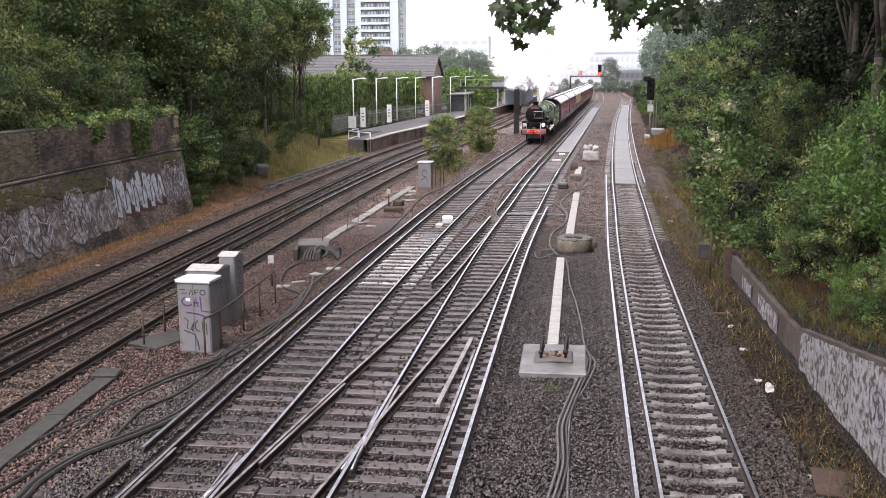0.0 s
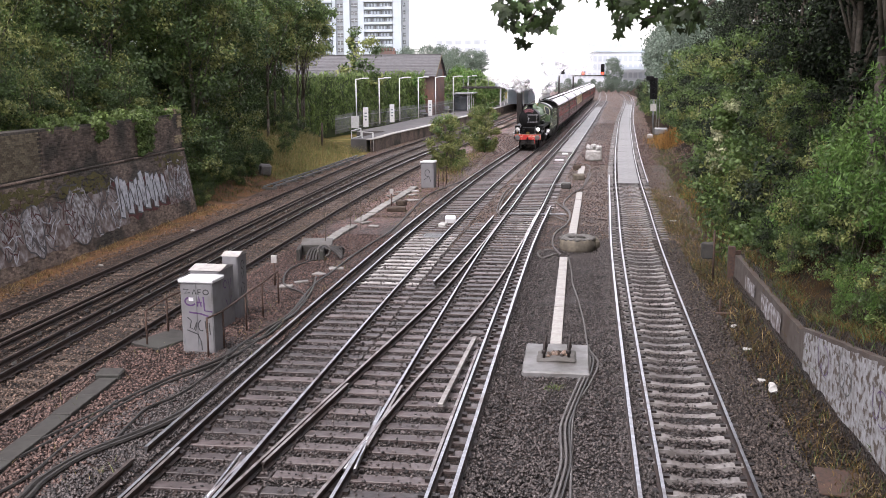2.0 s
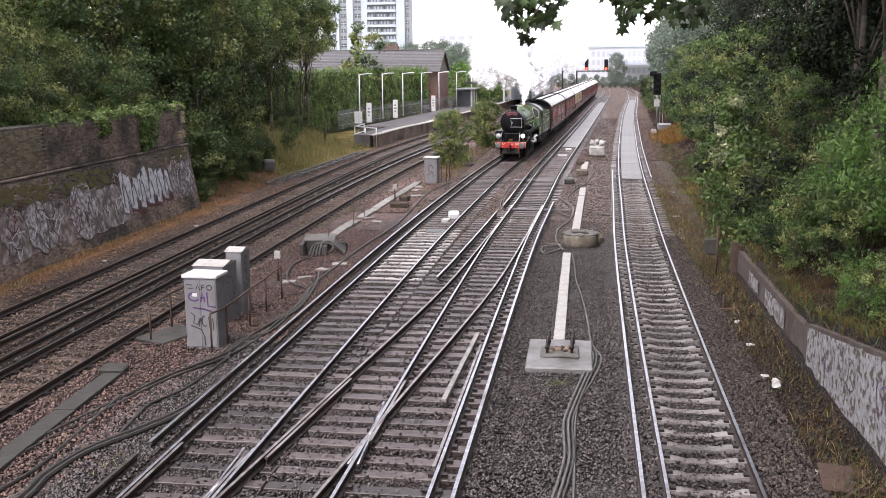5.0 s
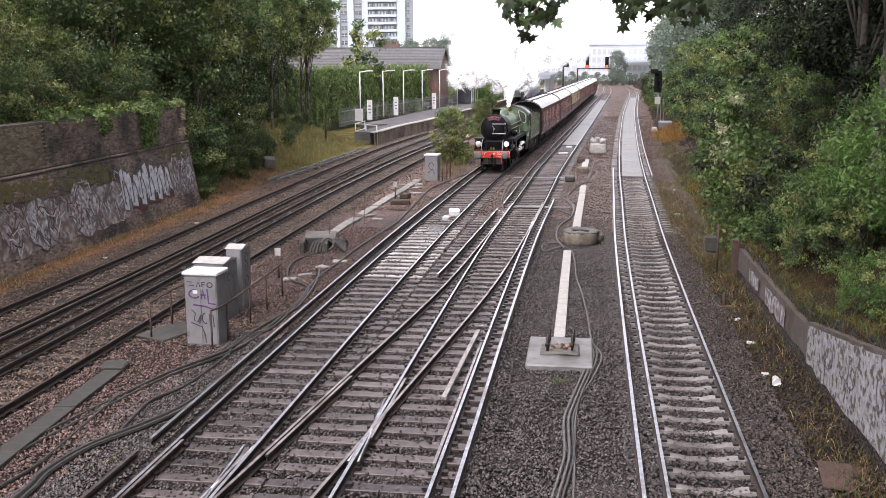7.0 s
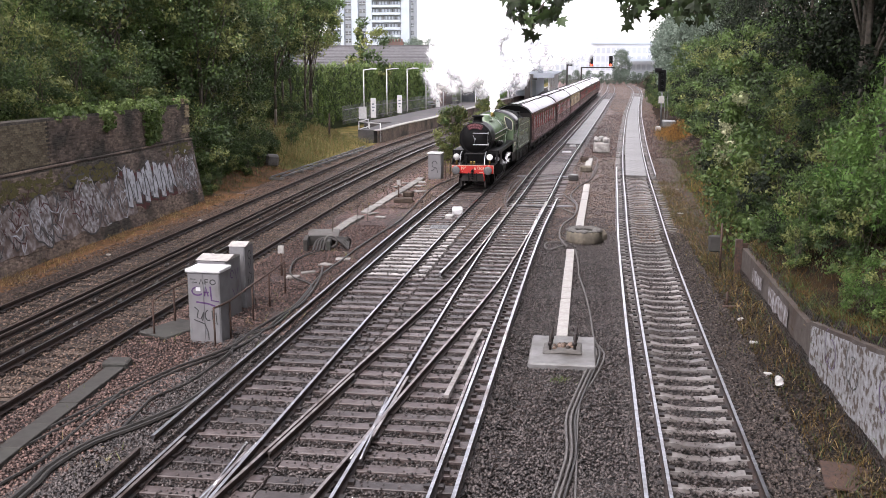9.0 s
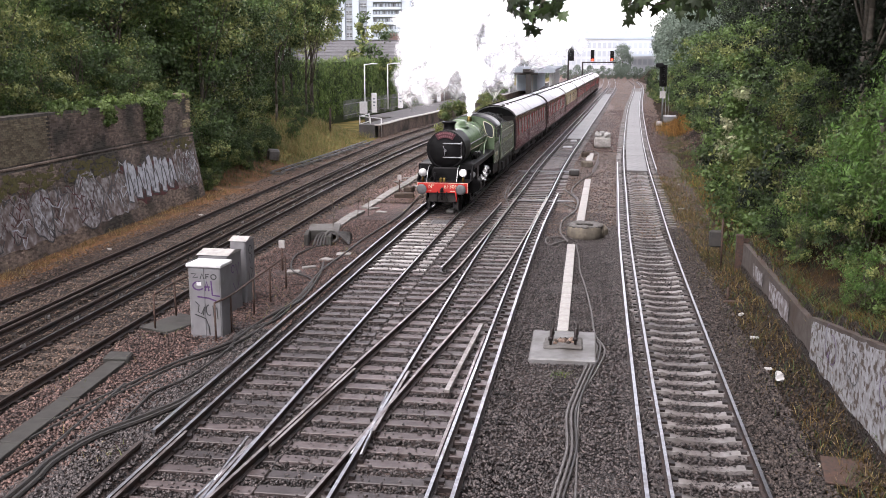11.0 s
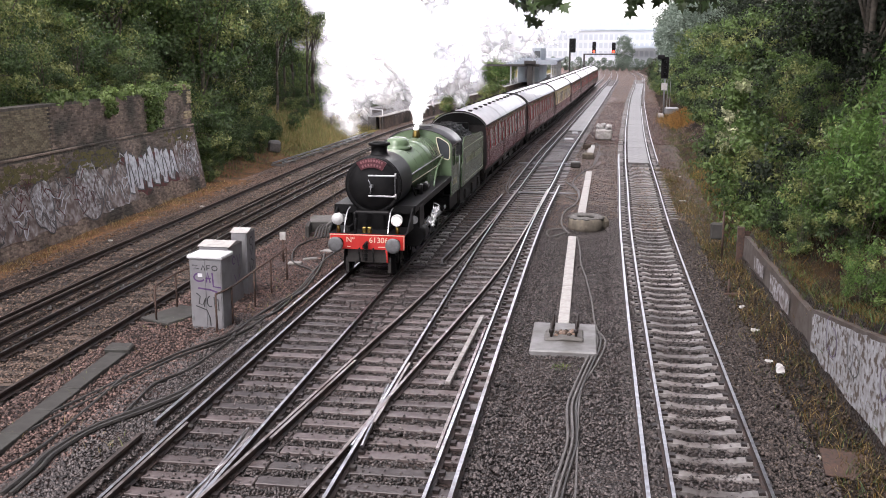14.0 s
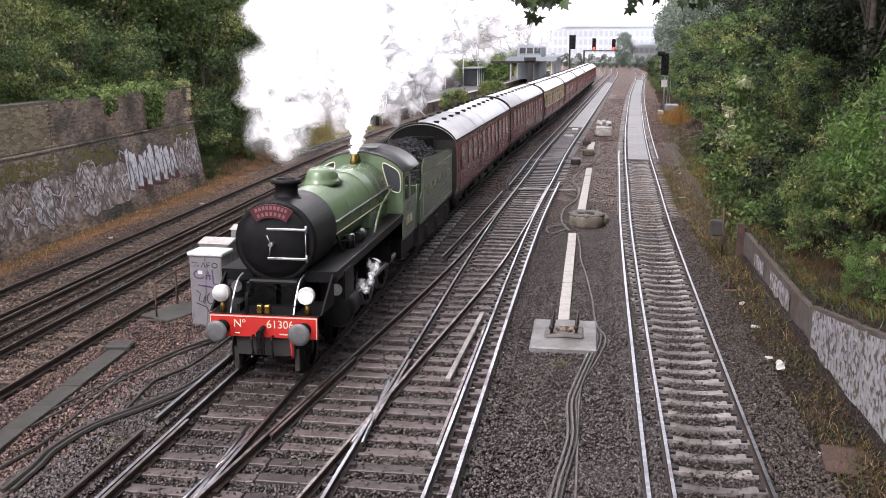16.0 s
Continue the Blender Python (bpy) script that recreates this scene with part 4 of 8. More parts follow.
    for x in (-0.22, 0.2, 0.62):
        bm = tube([(x, 0.42, 0.9), (x, 0.28, 0.85), (x + 0.03, 0.25, 0.65), (x + 0.02, 0.3, 0.5)], 0.028, 6)
        part("brake_hose", bm, "red" if x > 0.5 else "loco_black", e)
    # standpipes, lamps
    for x in (-0.72, 0.62):
        part("handrail", tube([(x, 0.5, 1.33), (x - 0.02, 0.75, 1.62), (x - 0.02, 1.05, 1.9), (x, 1.3, 1.98)], 0.02, 6), "steel", e)
    part("standpipe", tube([(-0.36, 0.5, 1.31), (-0.36, 0.48, 1.5), (-0.36, 0.52, 1.72), (-0.34, 0.62, 1.68)], 0.045, 8), "loco_black", e)
    bm = boxes((-0.16, 0.47, 1.33, -0.04, 0.62, 1.52), (0.0, 0.47, 1.33, 0.12, 0.62, 1.52), bevel=0.02)
    part("lubricator", bm, "brass", e, "small brass lubricator boxes")
    for s, lit in ((-1, False), (1, True)):
        bm = bmesh.new()
        cyl(bm, (s * 0.9, 0.56, 1.33), (s * 0.9, 0.56, 1.58), 0.07, 0.05, 10)
        part("lamp_bracket", bm, "brass", e)
        bm = bmesh.new()
        lathe(bm, [(0.17, 0.42), (0.18, 0.45), (0.165, 0.58), (0.09, 0.64), (0.02, 0.65)], "y", (s * 0.9, 0, 1.75), 24)
        lamp = part("headlamp", bm, "lamp_white", e, "round white headlamp")
        bm = bmesh.new()
        lathe(bm, [(0.01, 0.402), (0.155 if not lit else 0.1, 0.408), (0.155 if not lit else 0.105, 0.425)], "y", (s * 0.9, 0, 1.75), 24)
        part("lens", bm, "lamp_on" if lit else "lamp_white", lamp, "lit lamp lens" if lit else "white disc")
    # cylinders, motion, wheels
    for s in (-1, 1):
        bm = bmesh.new()
        cyl(bm, (s * 1.08, 2.05, 0.98), (s * 1.08, 3.05, 0.98), 0.33, seg=24)
        cyl(bm, (s * 1.06, 2.0, 1.52), (s * 1.06, 3.1, 1.52), 0.2, seg=18)
        x0, x1 = sorted((s * 0.7, s * 1.28))
        box(bm, x0, 2.1, 0.75, x1, 3.0, 1.95, bevel=0.05)
        part("cylinder", bm, "loco_black", e)
        bm = bmesh.new()
        cyl(bm, (s * 1.13, 1.96, 1.52), (s * 1.13, 2.05, 1.52), 0.13, seg=14)
        part("valve_cover", bm, "steel", e)
        bm = bmesh.new()
        cyl(bm, (s * 1.1, 3.05, 0.98), (s * 1.1, 4.5, 0.95), 0.035, seg=8)
        part("piston_rod", bm, "steel", e)
        part("slide_bar", boxes((min(s * 1.05, s * 1.15), 3.1, 1.08, max(s * 1.05, s * 1.15), 4.6, 1.14)), "steel", e)
        bm = boxes((min(s * 1.05, s * 1.13), 4.35, 0.86, max(s * 1.05, s * 1.13), 8.5, 0.98), bevel=0.01)
        part("coupling_rod", bm, "steel", e, "polished coupling rod")
        bm = bmesh.new()
        for y in (4.4, 6.5, 8.3):
            rr = 1.02
            ring = [(rr * math.cos(a), rr * math.sin(a)) for a in [math.pi * i / 10 for i in range(11)]]
            for (c0, s0), (c1, s1) in zip(ring, ring[1:]):
                v = [bm.verts.new((x, y + c, 0.94 + z)) for x, c, z in ((s * 0.68, c0, s0), (s * 1.2, c0, s0), (s * 1.2, c1, s1), (s * 0.68, c1, s1))]
                bm.faces.new(v)
        part("splasher", bm, "loco_black", e)
    spin = []
    for y in (1.15, 3.05):
        spin.append((wheel(e, y, 0.475, 9), 0.475))
    for y in (4.4, 6.5, 8.3):
        spin.append((wheel(e, y, 0.94, 16), 0.94))
    # fittings along the boiler side
    for s in (-1, 1):
        bm = bmesh.new()
        cyl(bm, (s * 0.95, 4.0, 2.03), (s * 0.95, 4.0, 2.35), 0.1, seg=10)
        cyl(bm, (s * 0.95, 4.6, 2.15), (s * 0.95, 5.2, 2.15), 0.13, seg=12)
        cyl(bm, (s * 0.84, 3.4, 2.3), (s * 0.95, 4.4, 2.1), 0.03, seg=6)
        part("ejector", bm, "loco_black", e)
        for y, z in ((4.0, 2.33), (5.0, 2.27)):
            bm = bmesh.new()
            cyl(bm, (s * 0.98, y, z), (s * 1.02, y - 0.03, z), 0.055, seg=12)
            part("gauge_disc", bm, "lamp_white", e, "small white disc")
        part("reverser_rod", tube([(s * 1.1, 5.9, 2.05), (s * 0.98, 7.3, 2.5), (s * 0.95, 8.88, 2.75)], 0.03, 6), "green", e)
        part("sand_pipe", tube([(s * 0.8, 3.3, 2.45), (s * 0.86, 3.4, 2.2), (s * 0.9, 3.5, 2.03)], 0.025, 6), "loco_black", e)
    return e, spin


def make_tender():
    """The tender: y runs back from its own front."""
    e = empty("coal_tender", None, "apple green coal tender heaped with black coal", "tender")
    bm = bmesh.new()
    box(bm, -1.2, 0.0, 1.25, 1.2, 6.75, 2.45, bevel=0.03)
    part("tank", bm, "green", e, "green tender tank")
    for s in (-1, 1):
        bm = bmesh.new()
        pr = [(0.0, 1.2), (6.8, 1.2), (6.8, 2.85), (5.9, 3.0), (0.75, 3.18), (0.35, 2.9), (0.3, 2.2), (0.0, 2.0)]
        a = [bm.verts.new((s * 1.22, y, z)) for y, z in pr]
        b = [bm.verts.new((s * 1.26, y, z)) for y, z in pr]
        bm.faces.new(a)
        bm.faces.new(b[::-1])
        for i in range(len(pr)):
            bm.faces.new((a[i], a[(i + 1) % len(pr)], b[(i + 1) % len(pr)], b[i]))
        bmesh.ops.recalc_face_normals(bm, faces=bm.faces)
        side = part("side_sheet", bm, "green", e, "green side sheet with cream lettering bars")
        x = s * 1.263
        M.setdefault("letter_dull", surf("dull_cream_paint", (0.32, 0.34, 0.22), (0.25, 0.27, 0.17), 8, 0.5, bump=0))
        for k in range(14):
            if k == 7:
                continue
            y = 1.15 + k * 0.335
            part("lettering_bar", boxes((x - 0.003, y, 2.02, x + 0.003, y + 0.2, 2.28)), "letter_dull", side)
        bm = bmesh.new()
        for y0, y1, z0, z1 in ((0.5, 6.6, 1.32, 1.335), (0.5, 6.6, 2.7, 2.715), (0.5, 0.515, 1.32, 2.7), (6.6, 6.615, 1.32, 2.715)):
            box(bm, x - 0.003, y0, z0, x + 0.003, y1, z1)
        part("lining", bm, "letter_dull", side)
        bm = boxes((min(s * 1.0, s * 1.15), 0.3, 0.45, max(s * 1.0, s * 1.15), 6.6, 1.2))
        for y in (1.5, 3.5, 5.5):
            box(bm, min(s * 1.1, s * 1.25), y - 0.16, 0.45, max(s * 1.1, s * 1.25), y + 0.16, 0.95, bevel=0.03)
        part("tender_frame", bm, "under", e)
    bm = boxes((-1.22, 6.78, 1.2, 1.22, 6.84, 2.85))
    part("rear_sheet", bm, "green", e)
    bm = bmesh.new()
    rng = random.Random(8)
    for i in range(420):
        y = rng.uniform(0.6, 4.6)
        x = rng.uniform(-1.1, 1.1)
        z = 2.62 + 0.85 * (1 - (x / 1.25) ** 2) * (0.6 + 0.4 * math.cos((y - 2.4) / 2.4)) + rng.uniform(-0.05, 0.08)
        r = rng.uniform(0.07, 0.17)
        bmesh.ops.create_icosphere(bm, subdivisions=1, radius=r, matrix=pose(x, y, z, rng.uniform(0, 360), rng.uniform(0, 360), 0) @ Matrix.Diagonal((1, 0.8, 0.65, 1)))
    box(bm, -1.15, 0.5, 2.3, 1.15, 4.9, 2.85)
    part("coal_heap", bm, "coal", e, "heap of lumpy black coal")
    spin = [(wheel(e, y, 0.61, 10), 0.61) for y in (1.5, 3.5, 5.5)]
    return e, spin


def make_coach(seed, colour="maroon"):
    """A coach: y runs back from its front end."""
    what = "maroon railway coach with a pale grey roof" if colour == "maroon" else "cream and maroon railway coach with a pale roof"
    e = empty("railway_coach", None, what, "railway coach", "coaches of the train")
    L = 19.7
    bm = bmesh.new()
    prof = [(1.30, 1.02), (1.37, 1.35), (1.38, 1.9), (1.36, 2.6), (1.28, 3.18)]
    full = prof + [(-x, z) for x, z in reversed(prof)]
    a = [bm.verts.new((x, 0.0, z)) for x, z in full]
    b = [bm.verts.new((x, L, z)) for x, z in full]
    for ring in (a, b[::-1]):
        bm.faces.new(ring).material_index = 2
    for i in range(len(full)):
        f = bm.faces.new((a[i], a[(i + 1) % len(full)], b[(i + 1) % len(full)], b[i]))
        if colour != "maroon" and i in (2, 3, 5, 6):
            f.material_index = 1
    bmesh.ops.recalc_face_normals(bm, faces=bm.faces)
    body = part("body", bm, ["maroon", "coach_cream", "under"], e, "glossy coach body")
    bm = bmesh.new()
    arc_plate(bm, -0.03, L + 0.03, 1.33, 3.15, 3.80, 0.05, 20)
    roof = part("roof", bm, "coach_roof", e, "pale wet roof with round ventilators")
    bm = bmesh.new()
    for y in (0.0, L):
        arc_plate(bm, y - 0.05, y + 0.06, 1.36, 3.15, 3.84, 0.06, 20)
    for s in (-1, 1):
        box(bm, min(s * 1.3, s * 1.36), 0, 3.12, max(s * 1.3, s * 1.36), L, 3.17)
    part("roof_rim", bm, "under", roof)
    # end wall under the arched roof
    for y, d in ((0.0, -1), (L, 1)):
        bm = bmesh.new()
        n = 12
        arc = [(1.3 * math.sin(t) / math.sin(1.2), 3.15 + 0.6 * (math.cos(t) - math.cos(1.2)) / (1 - math.cos(1.2))) for t in [1.2 - 2.4 * i / n for i in range(n + 1)]]
        bm.faces.new([bm.verts.new((x, y, z)) for x, z in arc])
        box(bm, -0.5, min(y, y + d * 0.35), 1.1, 0.5, max(y, y + d * 0.35), 3.3, bevel=0.04)
        part("end_gangway", bm, "loco_black" if colour == "maroon" else "under", e)
    rng = random.Random(seed)
    y = 0.9
    while y < L - 0.5:
        for x in (-0.42, 0.42):
            bm = bmesh.new()
            cyl(bm, (x, y, 3.66), (x, y, 3.80), 0.1, 0.1, 8)
            cyl(bm, (x, y, 3.80), (x, y, 3.84), 0.13, 0.09, 8)
            part("ventilator", bm, "under", roof)
        y += 1.75
    wm = bpy.data.meshes.new("window")
    bm = boxes((-0.008, 0, 0, 0.014, 0.98, 0.9))
    bm.to_mesh(wm)
    bm.free()
    M.setdefault("coach_window", surf("coach_window", (0.26, 0.245, 0.21), (0.12, 0.115, 0.10), 1.2, 0.12, bump=0.0, spec=0.7))
    wm.materials.append(M["coach_window"])
    fm = bpy.data.meshes.new("frame")
    bm = boxes((-0.004, -0.03, -0.03, 0.02, 0.0, 0.93), (-0.004, 0.98, -0.03, 0.02, 1.01, 0.93), (-0.004, 0, 0.9, 0.02, 0.98, 0.93), (-0.004, 0, -0.03, 0.02, 0.98, 0.0), (-0.004, 0, 0.62, 0.02, 0.98, 0.65))
    bm.to_mesh(fm)
    bm.free()
    fm.materials.append(M["maroon" if colour == "maroon" else "coach_cream"])
    for s in (-1, 1):
        k = 0
        y = 1.3
        while y < L - 1.2:
            gap = 1.5 if k % 4 else 1.85
            w = new("window", wm)
            w.parent = body
            w.matrix_basis = pose(s * 1.388, y, 1.95, 0, 0, 0 if s > 0 else 180) @ pose(0, 0 if s > 0 else -0.98, 0, 0, -3.2)
            fr = new("window_frame", fm)
            fr.parent = w
            y += gap
            k += 1
        for y in (0.35, 6.7, 13.2, L - 0.9):
            bm = boxes((min(s * 1.375, s * 1.388), y, 1.15, max(s * 1.375, s * 1.388), y + 0.015, 3.0), (min(s * 1.375, s * 1.388), y + 0.62, 1.15, max(s * 1.375, s * 1.388), y + 0.635, 3.0))
            box(bm, min(s * 1.38, s * 1.41), y + 0.1, 1.9, max(s * 1.38, s * 1.41), y + 0.16, 2.02)
            part("door_line", bm, "under", body)
    bm = boxes((-1.25, 0.1, 0.85, 1.25, L - 0.1, 1.03))
    for y in (6.5, 8.6, 11.5):
        box(bm, -1.15, y, 0.45, 1.15, y + 1.4, 0.9, bevel=0.03)
    for x in (-1.2, 1.2):
        cyl(bm, (x * 0.9, 5.5, 0.5), (x * 0.9, 14.2, 0.5), 0.04, seg=6)
    part("underframe", bm, "under", e)
    spin = []
    for c in (2.75, L - 2.75):
        bm = bmesh.new()
        for s in (-1, 1):
            box(bm, min(s * 0.95, s * 1.08), c - 1.9, 0.55, max(s * 0.95, s * 1.08), c + 1.9, 0.8, bevel=0.03)
            for k in (-1.3, 1.3):
                box(bm, min(s * 0.98, s * 1.15), c + k - 0.15, 0.33, max(s * 0.98, s * 1.15), c + k + 0.15, 0.75, bevel=0.03)
        part("bogie_frame", bm, "under", e)
        for k in (-1.3, 1.3):
            ax = new("wheelset")
            ax.parent = e
            ax.matrix_basis = pose(0, c + k, 0.457)
            bm = bmesh.new()
            for s in (-1, 1):
                lathe(bm, [(0.05, -0.06), (0.38, -0.05), (0.457, -0.065), (0.457, 0.065), (0.38, 0.05), (0.05, 0.06)], "x", (s * 0.72, 0, 0), 18)
            cyl(bm, (-0.72, 0, 0), (0.72, 0, 0), 0.08, seg=8)
            part("wheel", bm, "under", ax)
            spin.append((ax, 0.457))
    return e, spin


loco, loco_spin = make_loco()
tender, tender_spin = make_tender()
COACHES = [make_coach(k, "cream" if k == 2 else "maroon") for k in range(7)]


def front_at(t):
    """How far off the front buffers are at that time."""
    return 93.4564 - 3.91604 * t - 0.150644 * t ** 2 + 0.00915559 * t ** 3 - 0.000179367 * t ** 4


def riding(back, length):
    """Rows for a vehicle whose front is `back` metres behind the buffers."""
    rows = []
    for i in range(33):
        t = 0.5 * i
        y = front_at(t) + back
        a, b = y + 0.15 * length, y + 0.85 * length
        xa, xb = curve_at(T3, a), curve_at(T3, b)
        turn = math.atan2(xb - xa, b - a)
        x0 = xa - math.sin(turn) * 0.15 * length
        rows.append((t, pose(x0, y, 0, 0, 0, -math.degrees(turn))))
    return rows


def turning(ax, r):
    """Rows for a wheelset that rolls along."""
    home = ax.matrix_basis.copy()
    per = math.degrees(5.2 / r)
    step = 0.1 if per * 0.2 > 80 else 0.2
    n = int(round(16.0 / step))
    return [(i * step, home @ pose(0, 0, 0, math.degrees((front_at(0) - front_at(i * step)) / r))) for i in range(n + 1)]


# ---- things beside the tracks ----
def gz(x, y):
    return ground_z(x, y)


def cabinet(x, y, w, d, h, turn, lid, label, doors=2):
    e = empty("equipment_cabinet", pose(x, y, gz(x, y), 0, 0, turn), label, "cabinet", "trackside cabinets")
    part("body", boxes((-w / 2, 0, -0.05, w / 2, d, h), bevel=0.012), "cabinet", e)
    if lid:
        part("lid", boxes((-w / 2 - 0.04, -0.05, h, w / 2 + 0.04, d + 0.04, h + 0.09), bevel=0.02), "white_metal", e, "white overhanging lid")
    else:
        bm = bmesh.new()
        v = [bm.verts.new(p) for p in ((-w / 2 - 0.03, -0.03, h), (w / 2 + 0.03, -0.03, h), (w / 2 + 0.03, d + 0.03, h), (-w / 2 - 0.03, d + 0.03, h), (-w / 2 - 0.03, d / 2, h + 0.1), (w / 2 + 0.03, d / 2, h + 0.1))]
        for f in ((0, 1, 5, 4), (3, 4, 5, 2), (0, 4, 3), (1, 2, 5), (0, 3, 2, 1)):
            bm.faces.new([v[i] for i in f])
        bmesh.ops.recalc_face_normals(bm, faces=bm.faces)
        part("lid", bm, "concrete_light", e, "pale dirty ridged lid")
    for k in range(doors):
        a, b = -w / 2 + 0.02 + k * (w - 0.04) / doors, -w / 2 + 0.02 + (k + 1) * (w - 0.04) / doors
        dr = part("door", boxes((a + 0.006, -0.018, 0.06, b - 0.006, 0.004, h - 0.03), bevel=0.006), "cabinet", e)
        for z in (0.25, h - 0.4):
            part("hinge", boxes((a + 0.01, -0.03, z, a + 0.05, -0.012, z + 0.12)), "galv", dr)
    part("plinth", boxes((-w / 2 - 0.06, -0.08, -0.3, w / 2 + 0.06, d + 0.06, -0.02), bevel=0.015), "concrete", e)
    return e


def scrawl(parent, strokes, r, mat, place, name="graffiti"):
    """Sprayed strokes: flat ribbons that lie on a surface; place maps (u, v) to a point."""
    for s in strokes:
        pts = [Vector(place(u, v)) for u, v in s]
        bm = bmesh.new()
        last = None
        for i, p in enumerate(pts):
            d = (Vector(s[min(i + 1, len(s) - 1)]) - Vector(s[max(i - 1, 0)]))
            d = d.normalized() if d.length else Vector((1, 0))
            n = Vector((-d.y, d.x)) * r
            u, v = s[i]
            a = bm.verts.new(place(u + n.x, v + n.y))
            b = bm.verts.new(place(u - n.x, v - n.y))
            if last:
                bm.faces.new((last[0], a, b, last[1]))
            last = (a, b)
        part(name, bm, mat, parent)


def arc(cx, cy, rx, ry, a0, a1, n=12):
    return [(cx + rx * math.cos(radians(a0 + (a1 - a0) * i / n)), cy + ry * math.sin(radians(a0 + (a1 - a0) * i / n))) for i in range(n + 1)]


cab_a = cabinet(-9.1, 22.1, 0.84, 0.62, 1.78, -3, True, "grey steel cabinet covered in black and purple graffiti")
cab_b = cabinet(-9.75, 24.3, 0.85, 0.9, 1.62, -3, False, "older grey cabinet with a dirty ridged lid", 1)
cab_c = cabinet(-9.48, 25.5, 0.46, 0.6, 1.78, -3, False, "tall narrow grey cabinet with graffiti on its side", 1)
cab_d = cabinet(-8.72, 57.0, 0.78, 0.7, 1.5, -4, True, "pale grey trackside cabinet with a flat lid", 1)


def on_front(u, v):
    return (u, -0.024, v)


black = [[(-0.34, 1.62), (-0.2, 1.62), (-0.3, 1.52), (-0.16, 1.54)], [(-0.1, 1.5), (-0.05, 1.63), (0.0, 1.5)], [(0.05, 1.5), (0.05, 1.62), (0.13, 1.62)], [(0.05, 1.56), (0.12, 1.56)], arc(0.25, 1.56, 0.07, 0.06, 0, 360),
         [(-0.26, 0.92), (-0.16, 0.84), (-0.2, 0.66), (-0.1, 0.62), (-0.02, 0.8)], [(-0.02, 0.8), (-0.06, 0.58)], arc(0.1, 0.72, 0.08, 0.13, 90, 300), [(0.2, 0.84), (0.22, 0.56), (0.32, 0.5), (0.3, 0.8)], [(-0.28, 0.6), (0.0, 0.5), (0.08, 0.3), (0.09, 0.1)]]
purple = [arc(-0.16, 1.32, 0.14, 0.1, 60, 330), [(0.02, 1.2), (0.06, 1.44), (0.12, 1.2)], [(0.0, 1.3), (0.14, 1.3)], [(0.18, 1.45), (0.2, 1.1), (0.4, 1.08)], [(-0.2, 1.05), (0.1, 1.02), (0.3, 0.96)]]
scrawl(cab_a, black, 0.014, "black_paint", on_front)
scrawl(cab_a, purple, 0.02, "purple_paint", on_front)
part("sticker", boxes((-0.2, -0.026, 1.33, -0.08, -0.02, 1.42)), "white_metal", cab_a, "white paper sticker")
scrawl(cab_c, [arc(0.3, 1.5, 0.1, 0.12, 0, 330), [(0.2, 1.3), (0.3, 1.1), (0.4, 1.35)], [(0.25, 1.0), (0.45, 0.9), (0.3, 0.7)], [(0.15, 0.9), (0.2, 0.6)]], 0.018, "black_paint", lambda u, v: (0.236, u, v))
scrawl(cab_b, [arc(0.3, 1.2, 0.1, 0.1, 0, 300), [(0.5, 1.3), (0.6, 1.0), (0.7, 1.3)], [(0.3, 0.8), (0.5, 0.5), (0.7, 0.8)]], 0.016, "purple_paint", lambda u, v: (0.432, u, v))
scrawl(cab_d, [arc(0.0, 0.9, 0.15, 0.2, 0, 300), [(-0.2, 0.5), (0.1, 0.7), (0.2, 0.4)]], 0.02, "black_paint", on_front)


def railing(points, h, label):
    e = empty("handrail_fence", None, label, "railing", "trackside railings")
    for x, y in points:
        bm = bmesh.new()
        z = gz(x, y)
        cyl(bm, (x, y, z - 0.1), (x, y, z + h), 0.026, seg=8)
        part("post", bm, "rusty", e)
    part("top_rail", tube([(x, y, gz(x, y) + h) for x, y in points], 0.026, 8), "rusty", e)
    return e


railing([(-8.72, 21.72), (-8.60, 22.48), (-8.63, 24.24), (-8.64, 25.67), (-8.72, 27.39)], 1.0, "thin rusty tube handrail beside the cabinets")
railing([(-10.58, 22.39), (-10.55, 23.6), (-10.5, 24.6)], 0.98, "short rusty tube handrail behind the cabinets")
railing([(-8.1, 57.3), (-7.95, 58.2), (-7.9, 59.4)], 1.1, "short grey handrail beside a cabinet")


def trough(name, pts, w, mat, label, unit=0.95, jitter=0.0, seed=1):
    """A cable trough: a run of lids."""
    e = empty(name, None, label, "cable trough", "cable troughs")
    rng = random.Random(seed)
    for (x0, y0), (x1, y1) in zip(pts, pts[1:]):
        ln = math.hypot(x1 - x0, y1 - y0)
        n = max(1, int(ln / unit))
        ang = -math.degrees(math.atan2(x1 - x0, y1 - y0))
        for i in range(n):
            u = i / n
            x, y = x0 + (x1 - x0) * u, y0 + (y1 - y0) * u
            if rng.random() < jitter * 0.35:
                continue
            ob = part("trough_lid", boxes((-w / 2, 0.006, -0.14, w / 2, ln / n - 0.006, 0.035), bevel=0.012), mat, e)
            ob.matrix_basis = pose(x, y, gz(x, y) + 0.05 + rng.uniform(0, 0.02), rng.uniform(-1, 1), rng.uniform(-1.5, 1.5), ang + jitter * rng.uniform(-9, 9))
    return e


